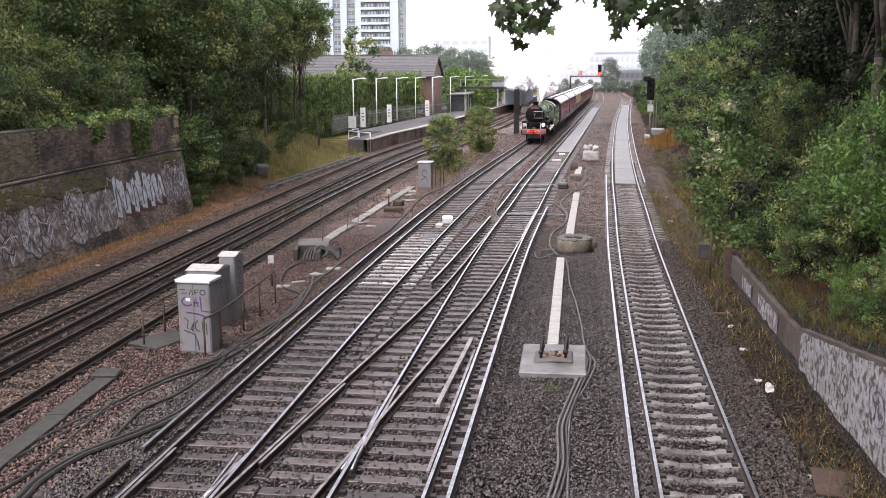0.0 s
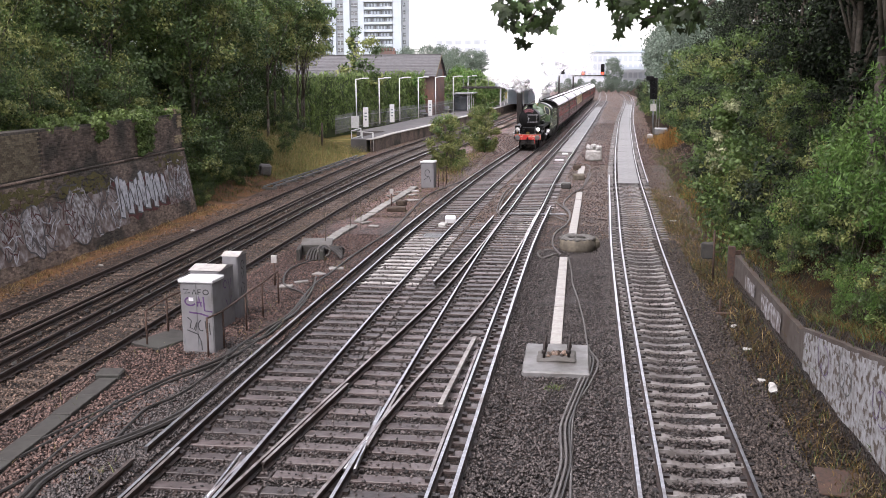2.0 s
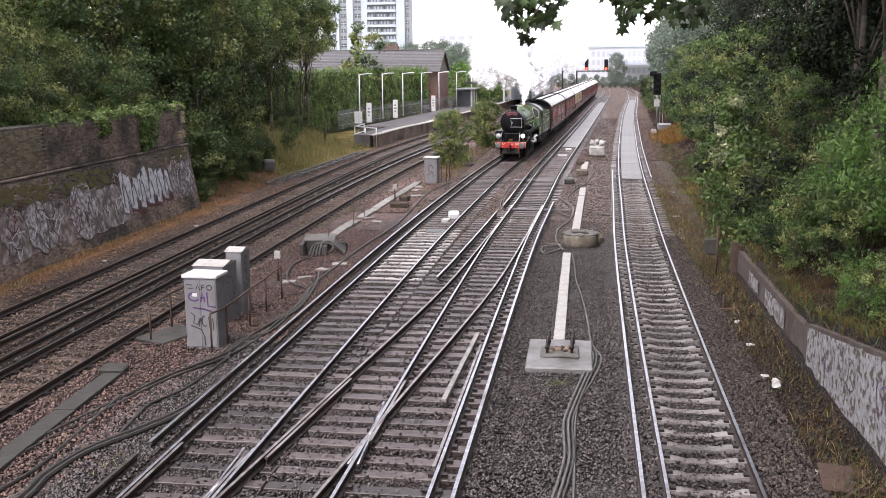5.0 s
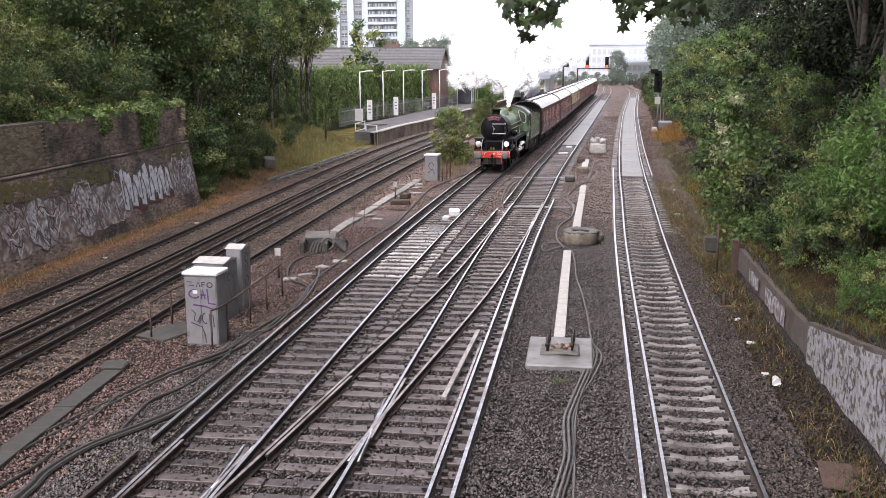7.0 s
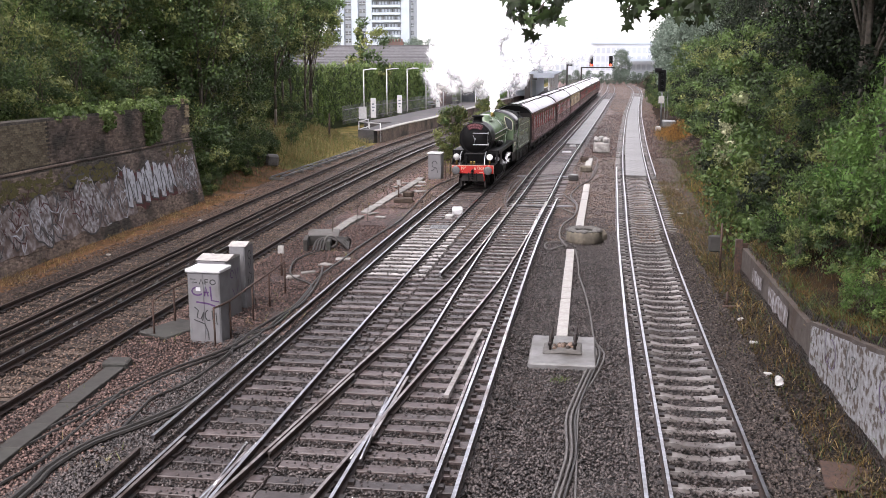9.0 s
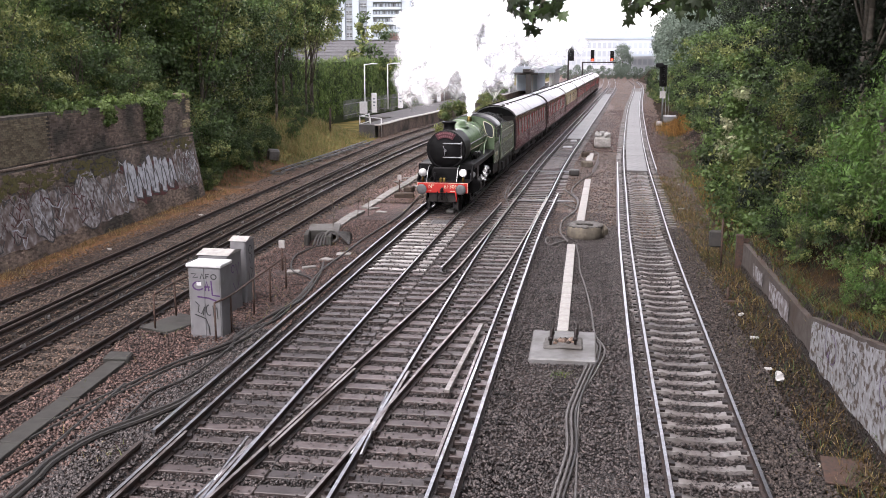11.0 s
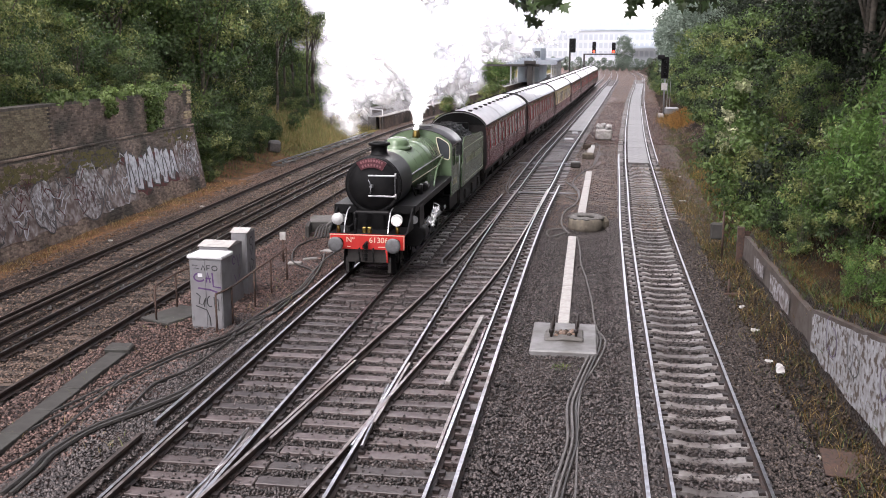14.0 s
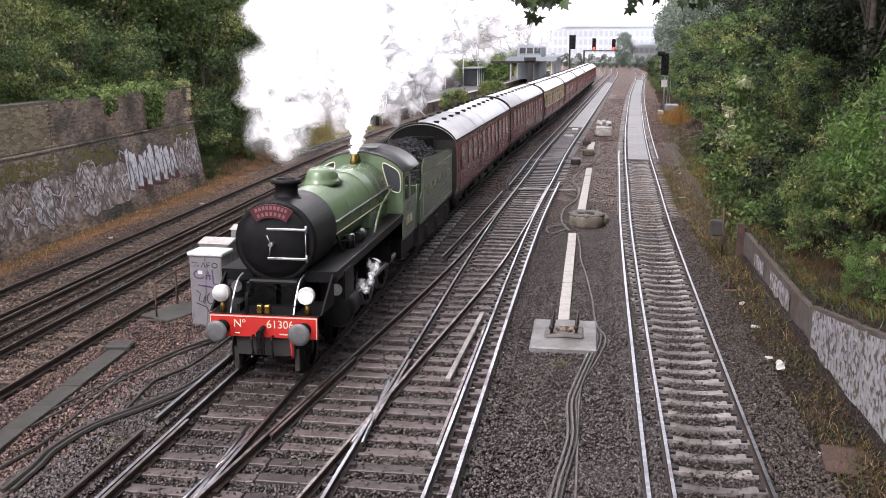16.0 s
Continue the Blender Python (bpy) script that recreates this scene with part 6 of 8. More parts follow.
for k in range(5):
    u = 12.3 + 1.9 * k + 0.3 * math.sin(3 * k)
    up = 0.3 + 0.45 * low_top(u)
    for st in (arc(u, up, 0.35, 0.3, 20 * k, 20 * k + 250), arc(u + 0.3, up + 0.1, 0.2, 0.35, 90 + 30 * k, 330 + 30 * k)):
        scrawl(wall_east, [st], 0.012, "purple_paint" if k % 3 else "black_paint", lambda p, q: Vector(on_low(p, q)) + Vector((-0.008, 0, 0)))


# spare rails lying on battens beside the bank
spare = empty("spare_conductor_rails", None, "pale spare rails lying on short battens beside the bank", "rails")
LAY = [(56.5, -18.35), (66, -17.95), (79, -17.6)]
for off in (-0.3, 0.3):
    part("rail", sweep([(curve_at(LAY, y) + off, y, 0.02) for y in (56.5, 60, 64, 68, 72, 76, 79)], [(-0.03, 0.0), (0.03, 0.0), (0.03, -0.1), (-0.03, -0.1)]), "galv", spare)
y = 56.6
while y < 79:
    part("batten", boxes((-0.45, -0.07, -0.22, 0.45, 0.07, -0.08)), "concrete", spare).matrix_basis = pose(curve_at(LAY, y), y, 0)
    y += 1.9


# ---- the station ----
def lamp_post(x, y, h, turn):
    e = empty("platform_lamp", pose(x, y, 0.92, 0, 0, turn), "slim white platform lamp post with a bent arm", "lamp post", "platform lamps")
    bm = bmesh.new()
    cyl(bm, (0, 0, 0), (0, 0, h), 0.07, 0.055, 10)
    part("post", bm, "white_metal", e)
    bm = bmesh.new()
    cyl(bm, (0, 0, h - 0.06), (0.9, 0, h + 0.06), 0.06, 0.045, 8)
    part("arm", bm, "white_metal", e)
    part("lantern", boxes((0.65, -0.13, h + 0.0, 1.4, 0.13, h + 0.12), bevel=0.03), "white_metal", e)


for x, y in ((-23.3, 102.6), (-22.5, 111), (-21.4, 118), (-20.3, 125.5), (-19.4, 135), (-18.2, 145), (-17.2, 156), (-16.0, 168)):
    lamp_post(x, y, 5.15, 0)


def name_sign(x, y):
    e = empty("platform_sign", pose(x, y, 0.92), "white upright platform sign with dark marks", "sign", "platform signs")
    part("board", boxes((-0.28, -0.04, 0.0, 0.28, 0.04, 2.1), bevel=0.01), "white_metal", e)
    for k, w in enumerate((0.25, 0.3, 0.2)):
        part("lettering_bar", boxes((-w / 2, -0.05, 1.4 - 0.35 * k, w / 2, -0.042, 1.55 - 0.35 * k)), "tower_dark", e)


for x, y in ((-22.6, 104), (-21.6, 114), (-19.6, 131)):
    name_sign(x, y)

fence = empty("palisade_fence", None, "grey steel palisade fence behind the platform", "fence", kind="structure")
FX = [(90, -24.0), (104, -23.8), (120, -22.0), (140, -19.9), (180, -17.2)]
slat = bpy.data.meshes.new("slat")
bm = boxes((-0.022, -0.008, 0, 0.022, 0.008, 1.9))
bm.to_mesh(slat)
bm.free()
slat.materials.append(M["galv"])
y = 96.0
n = 0
while y < 160 and n < 290:
    ob = new("slat", slat)
    ob.parent = fence
    ob.matrix_basis = pose(curve_at(FX, y), y, 0.6)
    y += 0.42
    n += 1
for z in (1.0, 2.1):
    part("fence_rail", sweep([(curve_at(FX, y), y, z) for y in range(96, 162, 6)], [(-0.02, -0.03), (0.02, -0.03), (0.02, 0.03), (-0.02, 0.03)]), "galv", fence)

# ramp end of the platform: gate rails and notice
gate = empty("ramp_railing", None, "pale tubular railing at the platform end", "railing")
for x0, y0, x1, y1 in ((-20.5, 88, -17.9, 85.2), (-20.5, 92, -20.5, 88)):
    for z in (0.75, 1.45):
        bm = bmesh.new()
        cyl(bm, (x0, y0, z), (x1, y1, z), 0.05, seg=8)
        part("rail", bm, "white_metal", gate)
for x, y in ((-20.5, 88), (-19.2, 86.6), (-17.9, 85.2), (-20.5, 92)):
    bm = bmesh.new()
    cyl(bm, (x, y, -0.2), (x, y, 1.5), 0.05, seg=8)
    part("post", bm, "white_metal", gate)
bm = boxes((-22.6, 97.0, 1.2, -21.8, 97.06, 2.4))
tagged(part("notice_board", bm, "white_metal"), "pale notice board on the platform fence", "sign")
bm = bmesh.new()
cyl(bm, (-21.2, 80, 0.3), (-21.15, 80, 2.6), 0.1, 0.08, 8)
tagged(part("timber_post", bm, "wood"), "dark timber post standing in dry grass", "post")


def bench(x, y, turn):
    e = empty("platform_bench", pose(x, y, 0.92, 0, 0, turn), "grey metal platform bench", "bench", "platform benches")
    part("seat", boxes((-0.9, -0.25, 0.42, 0.9, 0.25, 0.47), bevel=0.01), "galv", e)
    part("backrest", boxes((-0.9, 0.22, 0.6, 0.9, 0.27, 0.95), bevel=0.01), "galv", e)
    for s in (-0.75, 0.75):
        part("leg", boxes((s - 0.03, -0.2, 0, s + 0.03, 0.25, 0.42)), "galv", e)


bench(-19.9, 128, 75)
bench(-18.4, 141, 75)


def shelter(x, y):
    e = empty("platform_shelter", pose(x, y, 0.92), "grey platform waiting shelter with a flat canopy", "shelter")
    part("roof", boxes((-1.4, -3, 2.5, 1.6, 6, 2.68), bevel=0.03), "galv", e)
    part("back_panel", boxes((-1.2, -2.6, 0.1, -1.1, 5.6, 2.45)), "tower_dark", e)
    part("end_panel", boxes((-1.1, -2.6, 0.1, 0.9, -2.52, 2.4)), "window", e)
    for dy in (-2.5, 0, 2.5, 5.4):
        part("post", boxes((0.95, dy - 0.06, 0, 1.07, dy + 0.06, 2.5)), "white_metal", e)


shelter(-17.3, 150)

# the station house behind the ivy
house = empty("station_house", None, "brick station house with a long grey slate roof", "house")
bm = bmesh.new()
X0, X1, YA, YB, EAVE, RIDGE = -42.0, -20.2, 139.0, 150.0, 6.4, 9.25
g = [(YA, 0.0), (YB, 0.0), (YB, EAVE), ((YA + YB) / 2, RIDGE - 0.1), (YA, EAVE)]
a = [bm.verts.new((X0, y, z)) for y, z in g]
b = [bm.verts.new((X1, y, z)) for y, z in g]
bm.faces.new(a)
bm.faces.new(b[::-1])
for i in range(5):
    bm.faces.new((a[i], a[(i + 1) % 5], b[(i + 1) % 5], b[i]))
bmesh.ops.recalc_face_normals(bm, faces=bm.faces)
M["red_brick"] = surf("red_brick", (0.20, 0.10, 0.075), (0.13, 0.075, 0.06), 3, 0.9, bump=0.2, c3=(0.10, 0.075, 0.065), scale2=0.4)
part("wall", bm, "red_brick", house)
roof = empty("roof")
roof.parent = house
for s in (0, 1):
    for k in range(14):
        u0, u1 = k / 14, (k + 1) / 14
        ye, ym = (YA - 0.5, (YA + YB) / 2) if s == 0 else (YB + 0.5, (YA + YB) / 2)
        bm = bmesh.new()
        p = []
        for u, up in ((u0, 0.07), (u1, 0.02)):
            yy, zz = ye + (ym - ye) * u, EAVE - 0.25 + (RIDGE - EAVE + 0.25) * u
            p.append([bm.verts.new((x, yy, zz + up)) for x in (X0 - 0.3, X1 + 0.35)] + [bm.verts.new((x, yy, zz + up - 0.1)) for x in (X0 - 0.3, X1 + 0.35)])
        bm.faces.new((p[0][0], p[0][1], p[1][1], p[1][0]))
        bm.faces.new((p[0][0], p[0][2], p[0][3], p[0][1]))
        bm.faces.new((p[0][1], p[0][3], p[1][3], p[1][1]))
        part("slate_course", bm, "slate", roof)
part("ridge_tile", boxes((X0 - 0.3, 144.3, RIDGE - 0.02, X1 + 0.35, 144.7, RIDGE + 0.12), bevel=0.05), "slate", house)
part("chimney", boxes((-29.5, 146.5, 7.5, -27.2, 147.3, 9.9), bevel=0.03), "red_brick", house)
for k in range(5):
    bm = bmesh.new()
    cyl(bm, (-29.2 + 0.45 * k, 146.9, 9.9), (-29.2 + 0.45 * k, 146.9, 10.35), 0.14, 0.11, 8)
    part("chimney_pot", bm, "red_brick", house)
part("bargeboard", sweep([(X1 + 0.36, YA - 0.5, EAVE - 0.25), (X1 + 0.36, 144.5, RIDGE)], [(-0.03, -0.25), (0.03, -0.25), (0.03, 0.05), (-0.03, 0.05)]), "brick_pale", house)
part("gable_panel", boxes((X1 - 0.1, 141.5, 6.0, X1 + 0.05, 147.5, 7.2)), "concrete", house, "pale rendered gable panel")


# ---- signals ----
def signal_head(parent, x, y, z, w, h, lit):
    part("head", boxes((x - w / 2, y - 0.12, z, x + w / 2, y + 0.12, z + h), bevel=0.05), "loco_black", parent)
    for k in range(3):
        bm = bmesh.new()
        c = z + h * (0.22 + 0.28 * k)
        cyl(bm, (x, y - 0.13, c), (x, y - 0.4, c + 0.02), 0.13, 0.15, 12, caps=False)
        part("hood", bm, "loco_black", parent)
    if lit:
        bm = bmesh.new()
        cyl(bm, (x, y - 0.42, z + 0.35), (x, y - 0.13, z + 0.35), 0.30, seg=14)
        part("lens", bm, "signal_red", parent, "glowing red signal lens")


sig = empty("railway_signal", pose(0, 0, 0), "black colour-light signal on a grey post", "railway signal", "signals")
bm = bmesh.new()
cyl(bm, (8.2, 108, -0.2), (8.2, 108, 4.0), 0.09, seg=10)
part("post", bm, "galv", sig)
signal_head(sig, 8.15, 107.9, 3.7, 0.8, 2.3, False)
part("hood_top", boxes((7.3, 107.3, 5.7, 8.1, 108, 6.2), bevel=0.1), "loco_black", sig)
part("plate", boxes((7.85, 107.8, 2.45, 8.45, 107.86, 3.2), bevel=0.02), "concrete_light", sig, "pale square plate")
part("ladder", boxes((8.5, 108, -0.2, 8.55, 108.05, 4), (8.8, 108, -0.2, 8.85, 108.05, 4)), "galv", sig)
loose("relay_box", 9.0, 107.5, 1.5, 0.8, 0.8, 0, "galv", "low grey equipment box by the signal", "box")
loose("relay_box", 7.6, 103.5, 0.6, 0.5, 0.5, 0, "concrete_light", "small pale box by the signal", "box")

gan = empty("signal_bracket", None, "dark cantilever signal bracket over the tracks", "signal gantry", "signals")
part("mast", boxes((-6.75, 111.6, -0.3, -6.15, 112.2, 5.0), bevel=0.03), "under", gan)
part("beam", boxes((-13.0, 111.75, 4.85, -5.4, 112.1, 5.1), bevel=0.02), "under", gan)
part("handrail", boxes((-13.0, 111.7, 5.9, -5.4, 111.74, 5.95)), "galv", gan)
for k in range(6):
    part("stanchion", boxes((-12.9 + 1.45 * k, 111.7, 5.1, -12.85 + 1.45 * k, 111.75, 5.95)), "galv", gan)
part("mast_box", boxes((-7.1, 111.4, 5.1, -5.8, 112.2, 5.5), bevel=0.05), "under", gan)

gan2 = empty("signal_gantry", None, "distant cantilever signal gantry with two red lights", "signal gantry", "signals")
part("beam", boxes((-1.2, 249.8, 5.5, 7.2, 250.2, 5.8)), "under", gan2)
for x in (-1.0,):
    part("leg", boxes((x - 0.2, 249.8, -0.3, x + 0.2, 250.2, 5.6)), "under", gan2)
signal_head(gan2, 1.4, 249.6, 5.9, 0.9, 2.8, True)
signal_head(gan2, 6.2, 249.6, 5.9, 0.9, 2.6, True)
gan3 = empty("railway_signal", None, "dark distant signal heads leaning over the coaches", "railway signal", "signals")
part("post", boxes((-3.6, 189.8, -0.3, -3.3, 190.1, 6.2)), "under", gan3)
signal_head(gan3, -3.0, 189.7, 6.2, 1.2, 2.6, False)

canopy = empty("platform_canopy", None, "grey station canopy on white posts with a flat roof", "canopy")
part("roof", boxes((-13.5, 165, 4.6, -5.2, 225, 4.95), bevel=0.05), "tower_dark", canopy)
part("fascia", boxes((-13.6, 164.8, 4.3, -5.1, 165, 5.05)), "tower_grey", canopy)
for k in range(7):
    for x in (-12.8, -9.4, -6.0):
        part("post", boxes((x - 0.12, 166 + 9 * k, 0.8, x + 0.12, 166.25 + 9 * k, 4.6)), "white_metal", canopy)
part("island_platform", boxes((-8.8, 165, -0.3, -4.6, 235, 0.92), bevel=0.04), "concrete", canopy)
part("waiting_room", boxes((-12.5, 180, 0.9, -8.8, 215, 4.5)), "tower_white", canopy)
part("upper_room", boxes((-12.0, 170, 4.95, -8.0, 190, 7.0), bevel=0.05), "tower_grey", canopy)
for k in range(3):
    part("upper_window", boxes((-11.6 + 1.25 * k, 169.93, 5.4, -10.6 + 1.25 * k, 169.99, 6.5)), "window", canopy)

# ---- distance ----
tower = empty("tower_block", None, "tall white residential tower block with recessed balconies", "tower block")
FLOOR, TY = 2.72, 366.0
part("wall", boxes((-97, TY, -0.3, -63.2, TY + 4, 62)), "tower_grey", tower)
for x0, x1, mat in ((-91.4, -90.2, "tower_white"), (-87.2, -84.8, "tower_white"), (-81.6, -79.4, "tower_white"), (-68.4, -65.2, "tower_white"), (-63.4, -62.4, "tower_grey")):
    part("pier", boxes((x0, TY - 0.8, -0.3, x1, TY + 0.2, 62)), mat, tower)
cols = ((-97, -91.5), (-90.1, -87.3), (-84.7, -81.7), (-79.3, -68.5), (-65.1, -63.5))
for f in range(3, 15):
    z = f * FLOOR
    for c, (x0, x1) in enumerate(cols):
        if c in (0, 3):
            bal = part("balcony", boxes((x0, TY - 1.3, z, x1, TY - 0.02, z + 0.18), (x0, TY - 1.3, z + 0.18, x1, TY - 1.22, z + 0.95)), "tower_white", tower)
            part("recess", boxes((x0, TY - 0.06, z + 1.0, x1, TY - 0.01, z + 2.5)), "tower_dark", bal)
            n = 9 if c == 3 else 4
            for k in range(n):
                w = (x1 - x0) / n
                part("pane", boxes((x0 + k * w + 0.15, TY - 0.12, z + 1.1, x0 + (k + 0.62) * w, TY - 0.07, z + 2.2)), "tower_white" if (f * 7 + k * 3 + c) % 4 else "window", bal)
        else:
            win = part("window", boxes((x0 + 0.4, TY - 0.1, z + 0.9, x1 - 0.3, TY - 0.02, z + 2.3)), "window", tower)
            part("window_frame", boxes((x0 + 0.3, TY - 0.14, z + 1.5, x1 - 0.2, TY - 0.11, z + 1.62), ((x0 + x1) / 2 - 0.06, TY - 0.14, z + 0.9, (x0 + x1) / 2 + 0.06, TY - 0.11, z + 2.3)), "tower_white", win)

depot = empty("station_building", None, "long pale office building, distance haze put into its colours", "office building")
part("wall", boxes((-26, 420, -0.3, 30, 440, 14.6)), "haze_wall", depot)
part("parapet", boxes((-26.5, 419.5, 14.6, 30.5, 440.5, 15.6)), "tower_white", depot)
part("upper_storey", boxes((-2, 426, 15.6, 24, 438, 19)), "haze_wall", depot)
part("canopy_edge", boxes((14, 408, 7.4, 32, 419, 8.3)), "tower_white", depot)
# Glass paled towards the wall colour, so haze is in the colour itself.
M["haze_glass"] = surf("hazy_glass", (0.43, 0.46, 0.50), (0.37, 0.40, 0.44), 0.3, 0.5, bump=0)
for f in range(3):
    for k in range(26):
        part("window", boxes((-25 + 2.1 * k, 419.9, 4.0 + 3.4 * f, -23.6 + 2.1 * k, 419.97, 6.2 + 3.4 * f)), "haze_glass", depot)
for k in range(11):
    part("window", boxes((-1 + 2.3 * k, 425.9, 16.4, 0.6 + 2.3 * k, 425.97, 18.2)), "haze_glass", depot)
for x, y, w, h in ((-60, 520, 30, 26), (-20, 600, 26, 18), (-140, 480, 60, 22), (60, 520, 50, 20)):
    e = empty("distant_block", pose(x, y, -0.3), "distant hazy block of flats", "building", "distant buildings")
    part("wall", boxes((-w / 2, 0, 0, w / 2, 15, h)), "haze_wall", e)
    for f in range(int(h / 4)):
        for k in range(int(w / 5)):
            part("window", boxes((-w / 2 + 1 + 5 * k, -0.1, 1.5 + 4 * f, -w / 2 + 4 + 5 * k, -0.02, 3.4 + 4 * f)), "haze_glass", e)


# ---- plants ----
def leaf_mesh(name, clumps, per, size, mats, seed, aspect=0.55, droop=0.3, shell=0.45, flat=0.8):
    """Many single leaves round clump centres (x, y, z, r)."""
    rg = np.random.default_rng(seed)
    c = np.repeat(np.array([k[:3] for k in clumps], float), per, axis=0)
    r = np.repeat(np.array([k[3] for k in clumps], float), per)
    n = len(c)
    d = rg.normal(size=(n, 3))
    d /= np.linalg.norm(d, axis=1, keepdims=True)
    p = c + d * (r * rg.random(n) ** shell)[:, None] * np.array([1, 1, flat])
    nor = d * 0.7 + np.array([0, 0, 0.55]) + rg.normal(size=(n, 3)) * 0.55
    nor /= np.linalg.norm(nor, axis=1, keepdims=True)
    t = np.cross(nor, rg.normal(size=(n, 3)))
    t[:, 2] -= droop
    t /= np.linalg.norm(t, axis=1, keepdims=True)
    b = np.cross(nor, t)
    s = (size * rg.uniform(0.6, 1.35, n))[:, None]
    v = np.stack([p - t * s * 0.5, p + b * s * aspect * 0.5 - nor * s * 0.06, p + t * s * 0.5 - nor * s * 0.12, p - b * s * aspect * 0.5 - nor * s * 0.06], axis=1).reshape(-1, 3)
    me = bpy.data.meshes.new(name)
    me.vertices.add(4 * n)
    me.vertices.foreach_set("co", v.ravel())
    me.loops.add(4 * n)
    me.loops.foreach_set("vertex_index", np.arange(4 * n))
    me.polygons.add(n)
    me.polygons.foreach_set("loop_start", np.arange(n) * 4)
    mats = mats if isinstance(mats, (list, tuple)) else [mats]
    for mm in mats:
        me.materials.append(M[mm])
    if len(mats) > 1:
        me.polygons.foreach_set("material_index", rg.integers(0, len(mats), len(clumps)).repeat(per))
    me.update(calc_edges=True)
    me.validate()
    return me


def crown_clumps(h, base, rad, n, seed, ragged=0.35, clump=0.75):
    """Clump centres that fill an uneven crown."""
    rg = random.Random(seed)
    out = []
    mid, half = (h + base) / 2, (h - base) / 2
    while len(out) < n:
        u, a = rg.uniform(-1, 1), rg.uniform(0, 2 * math.pi)
        edge = math.sqrt(max(0.0, 1 - u * u)) ** 0.7
        k = rg.random() ** 0.4 * (1 + ragged * noise.noise((2 * math.cos(a) + seed, 2 * math.sin(a), 2.5 * u)))
        out.append((rad * edge * k * math.cos(a), rad * edge * k * math.sin(a), mid + half * u * (0.92 + 0.1 * rg.random()), clump * rg.uniform(0.6, 1.25)))
    return out


def tree(name, h, base, rad, n, per, leaf, mats, seed, label, trunk=0.16, stems=1, clump=0.8, droop=0.3, aspect=0.55, category="tree"):
    e = empty(name, None, label, category, "trees and shrubs")
    rg = random.Random(seed)
    clumps = crown_clumps(h, base, rad, n, seed, 0.4, clump)
    bm = bmesh.new()
    for s in range(stems):
        x, y = (rg.uniform(-0.5, 0.5) * rad * 0.5, rg.uniform(-0.5, 0.5) * rad * 0.5) if stems > 1 else (0, 0)
        p = Vector((x, y, -0.4))
        r = trunk
        steps = 6
        for i in range(steps):
            q = p + Vector((rg.uniform(-0.15, 0.15), rg.uniform(-0.15, 0.15), (h * 0.85 + 0.4) / steps))
            cyl(bm, p, q, r, r * 0.8, 8)
            p, r = q, r * 0.8
            if i > 0:
                for k in range(2):
                    c = rg.choice(clumps)
                    if c[2] > q.z - 0.5:
                        m = (q + Vector(c[:3])) / 2 + Vector((0, 0, 0.25))
                        cyl(bm, q, m, r * 0.55, r * 0.4, 6)
                        cyl(bm, m, c[:3], r * 0.4, r * 0.12, 5)
    part("trunk", bm, "bark", e)
    cr = new("crown", leaf_mesh("crown", clumps, per, leaf, mats, seed, aspect, droop))
    cr.parent = e
    return e


def place(proto, rows):
    """Copies of a plant at (x, y, turn, size)."""
    for i, (x, y, turn, size) in enumerate(rows):
        z = gz(x, y)
        m = pose(x, y, z, 0, 0, turn) @ Matrix.Scale(size, 4)
        if i == 0:
            proto.matrix_basis = m
        else:
            c = copy_thing(proto, m)
            c.matrix_basis = m


# the dark trees of the western bank
ash = tree("broadleaf_tree", 13, 2.2, 3.6, 130, 150, 0.21, ["leaf_dark", "leaf_mid", "leaf_dark", "leaf_olive"], 11, "tall dark green broadleaf tree with a slim trunk", 0.17, 2, 0.95)
place(ash, [(-23.2, 54, 0, 1.0), (-25.5, 50.0, 80, 1.1), (-23.5, 62, 150, 0.95), (-28, 57, 220, 1.15), (-27, 67, 40, 1.05), (-31, 62, 300, 1.2), (-26.5, 76, 100, 0.85), (-33, 52, 10, 1.2), (-29, 46, 260, 1.1), (-36, 68, 200, 1.2), (-31, 78, 130, 0.9), (-40, 58, 50, 1.3), (-28.5, 83, 60, 0.95)])
low = tree("undergrowth_shrub", 4.2, 0.2, 2.0, 46, 110, 0.18, ["leaf_dark", "leaf_mid", "leaf_olive", "leaf_dark"], 12, "dense dark green shrub on the bank", 0.06, 3, 0.7, category="shrub")
place(low, [(-21.2, 51.0, 0, 0.95), (-21.7, 53.5, 70, 0.9), (-22.3, 57, 140, 0.9), (-23.2, 61, 200, 0.95), (-24.2, 66, 260, 1.0), (-25.3, 71, 320, 0.95), (-26.5, 77, 40, 0.8), (-27.0, 83, 100, 0.8), (-24.5, 54, 0, 1.4), (-26, 60, 50, 1.4), (-27, 70, 90, 1.2), (-21.0, 50.2, 220, 0.8), (-19.6, 48.6, 220, 0.26), (-19.9, 50.0, 20, 0.3), (-20.1, 56.5, 120, 0.28), (-20.6, 60.0, 90, 0.3), (-21.3, 64.5, 10, 0.34), (-29, 88, 10, 1.0), (-25.4, 82, 33, 0.6), (-25.9, 86, 133, 0.62), (-24.4, 77.5, 233, 0.5), (-26.2, 90, 70, 0.55), (-22.4, 74, 10, 0.34), (-23.1, 78.5, 100, 0.36), (-24.0, 83.5, 190, 0.4), (-21.6, 70.5, 280, 0.3)] + [(-20.5 - 0.12 * (k % 3) - 0.07 * k, 50.2 + 1.15 * k, 70 * k, 0.42 + 0.06 * (k % 3)) for k in range(13)])
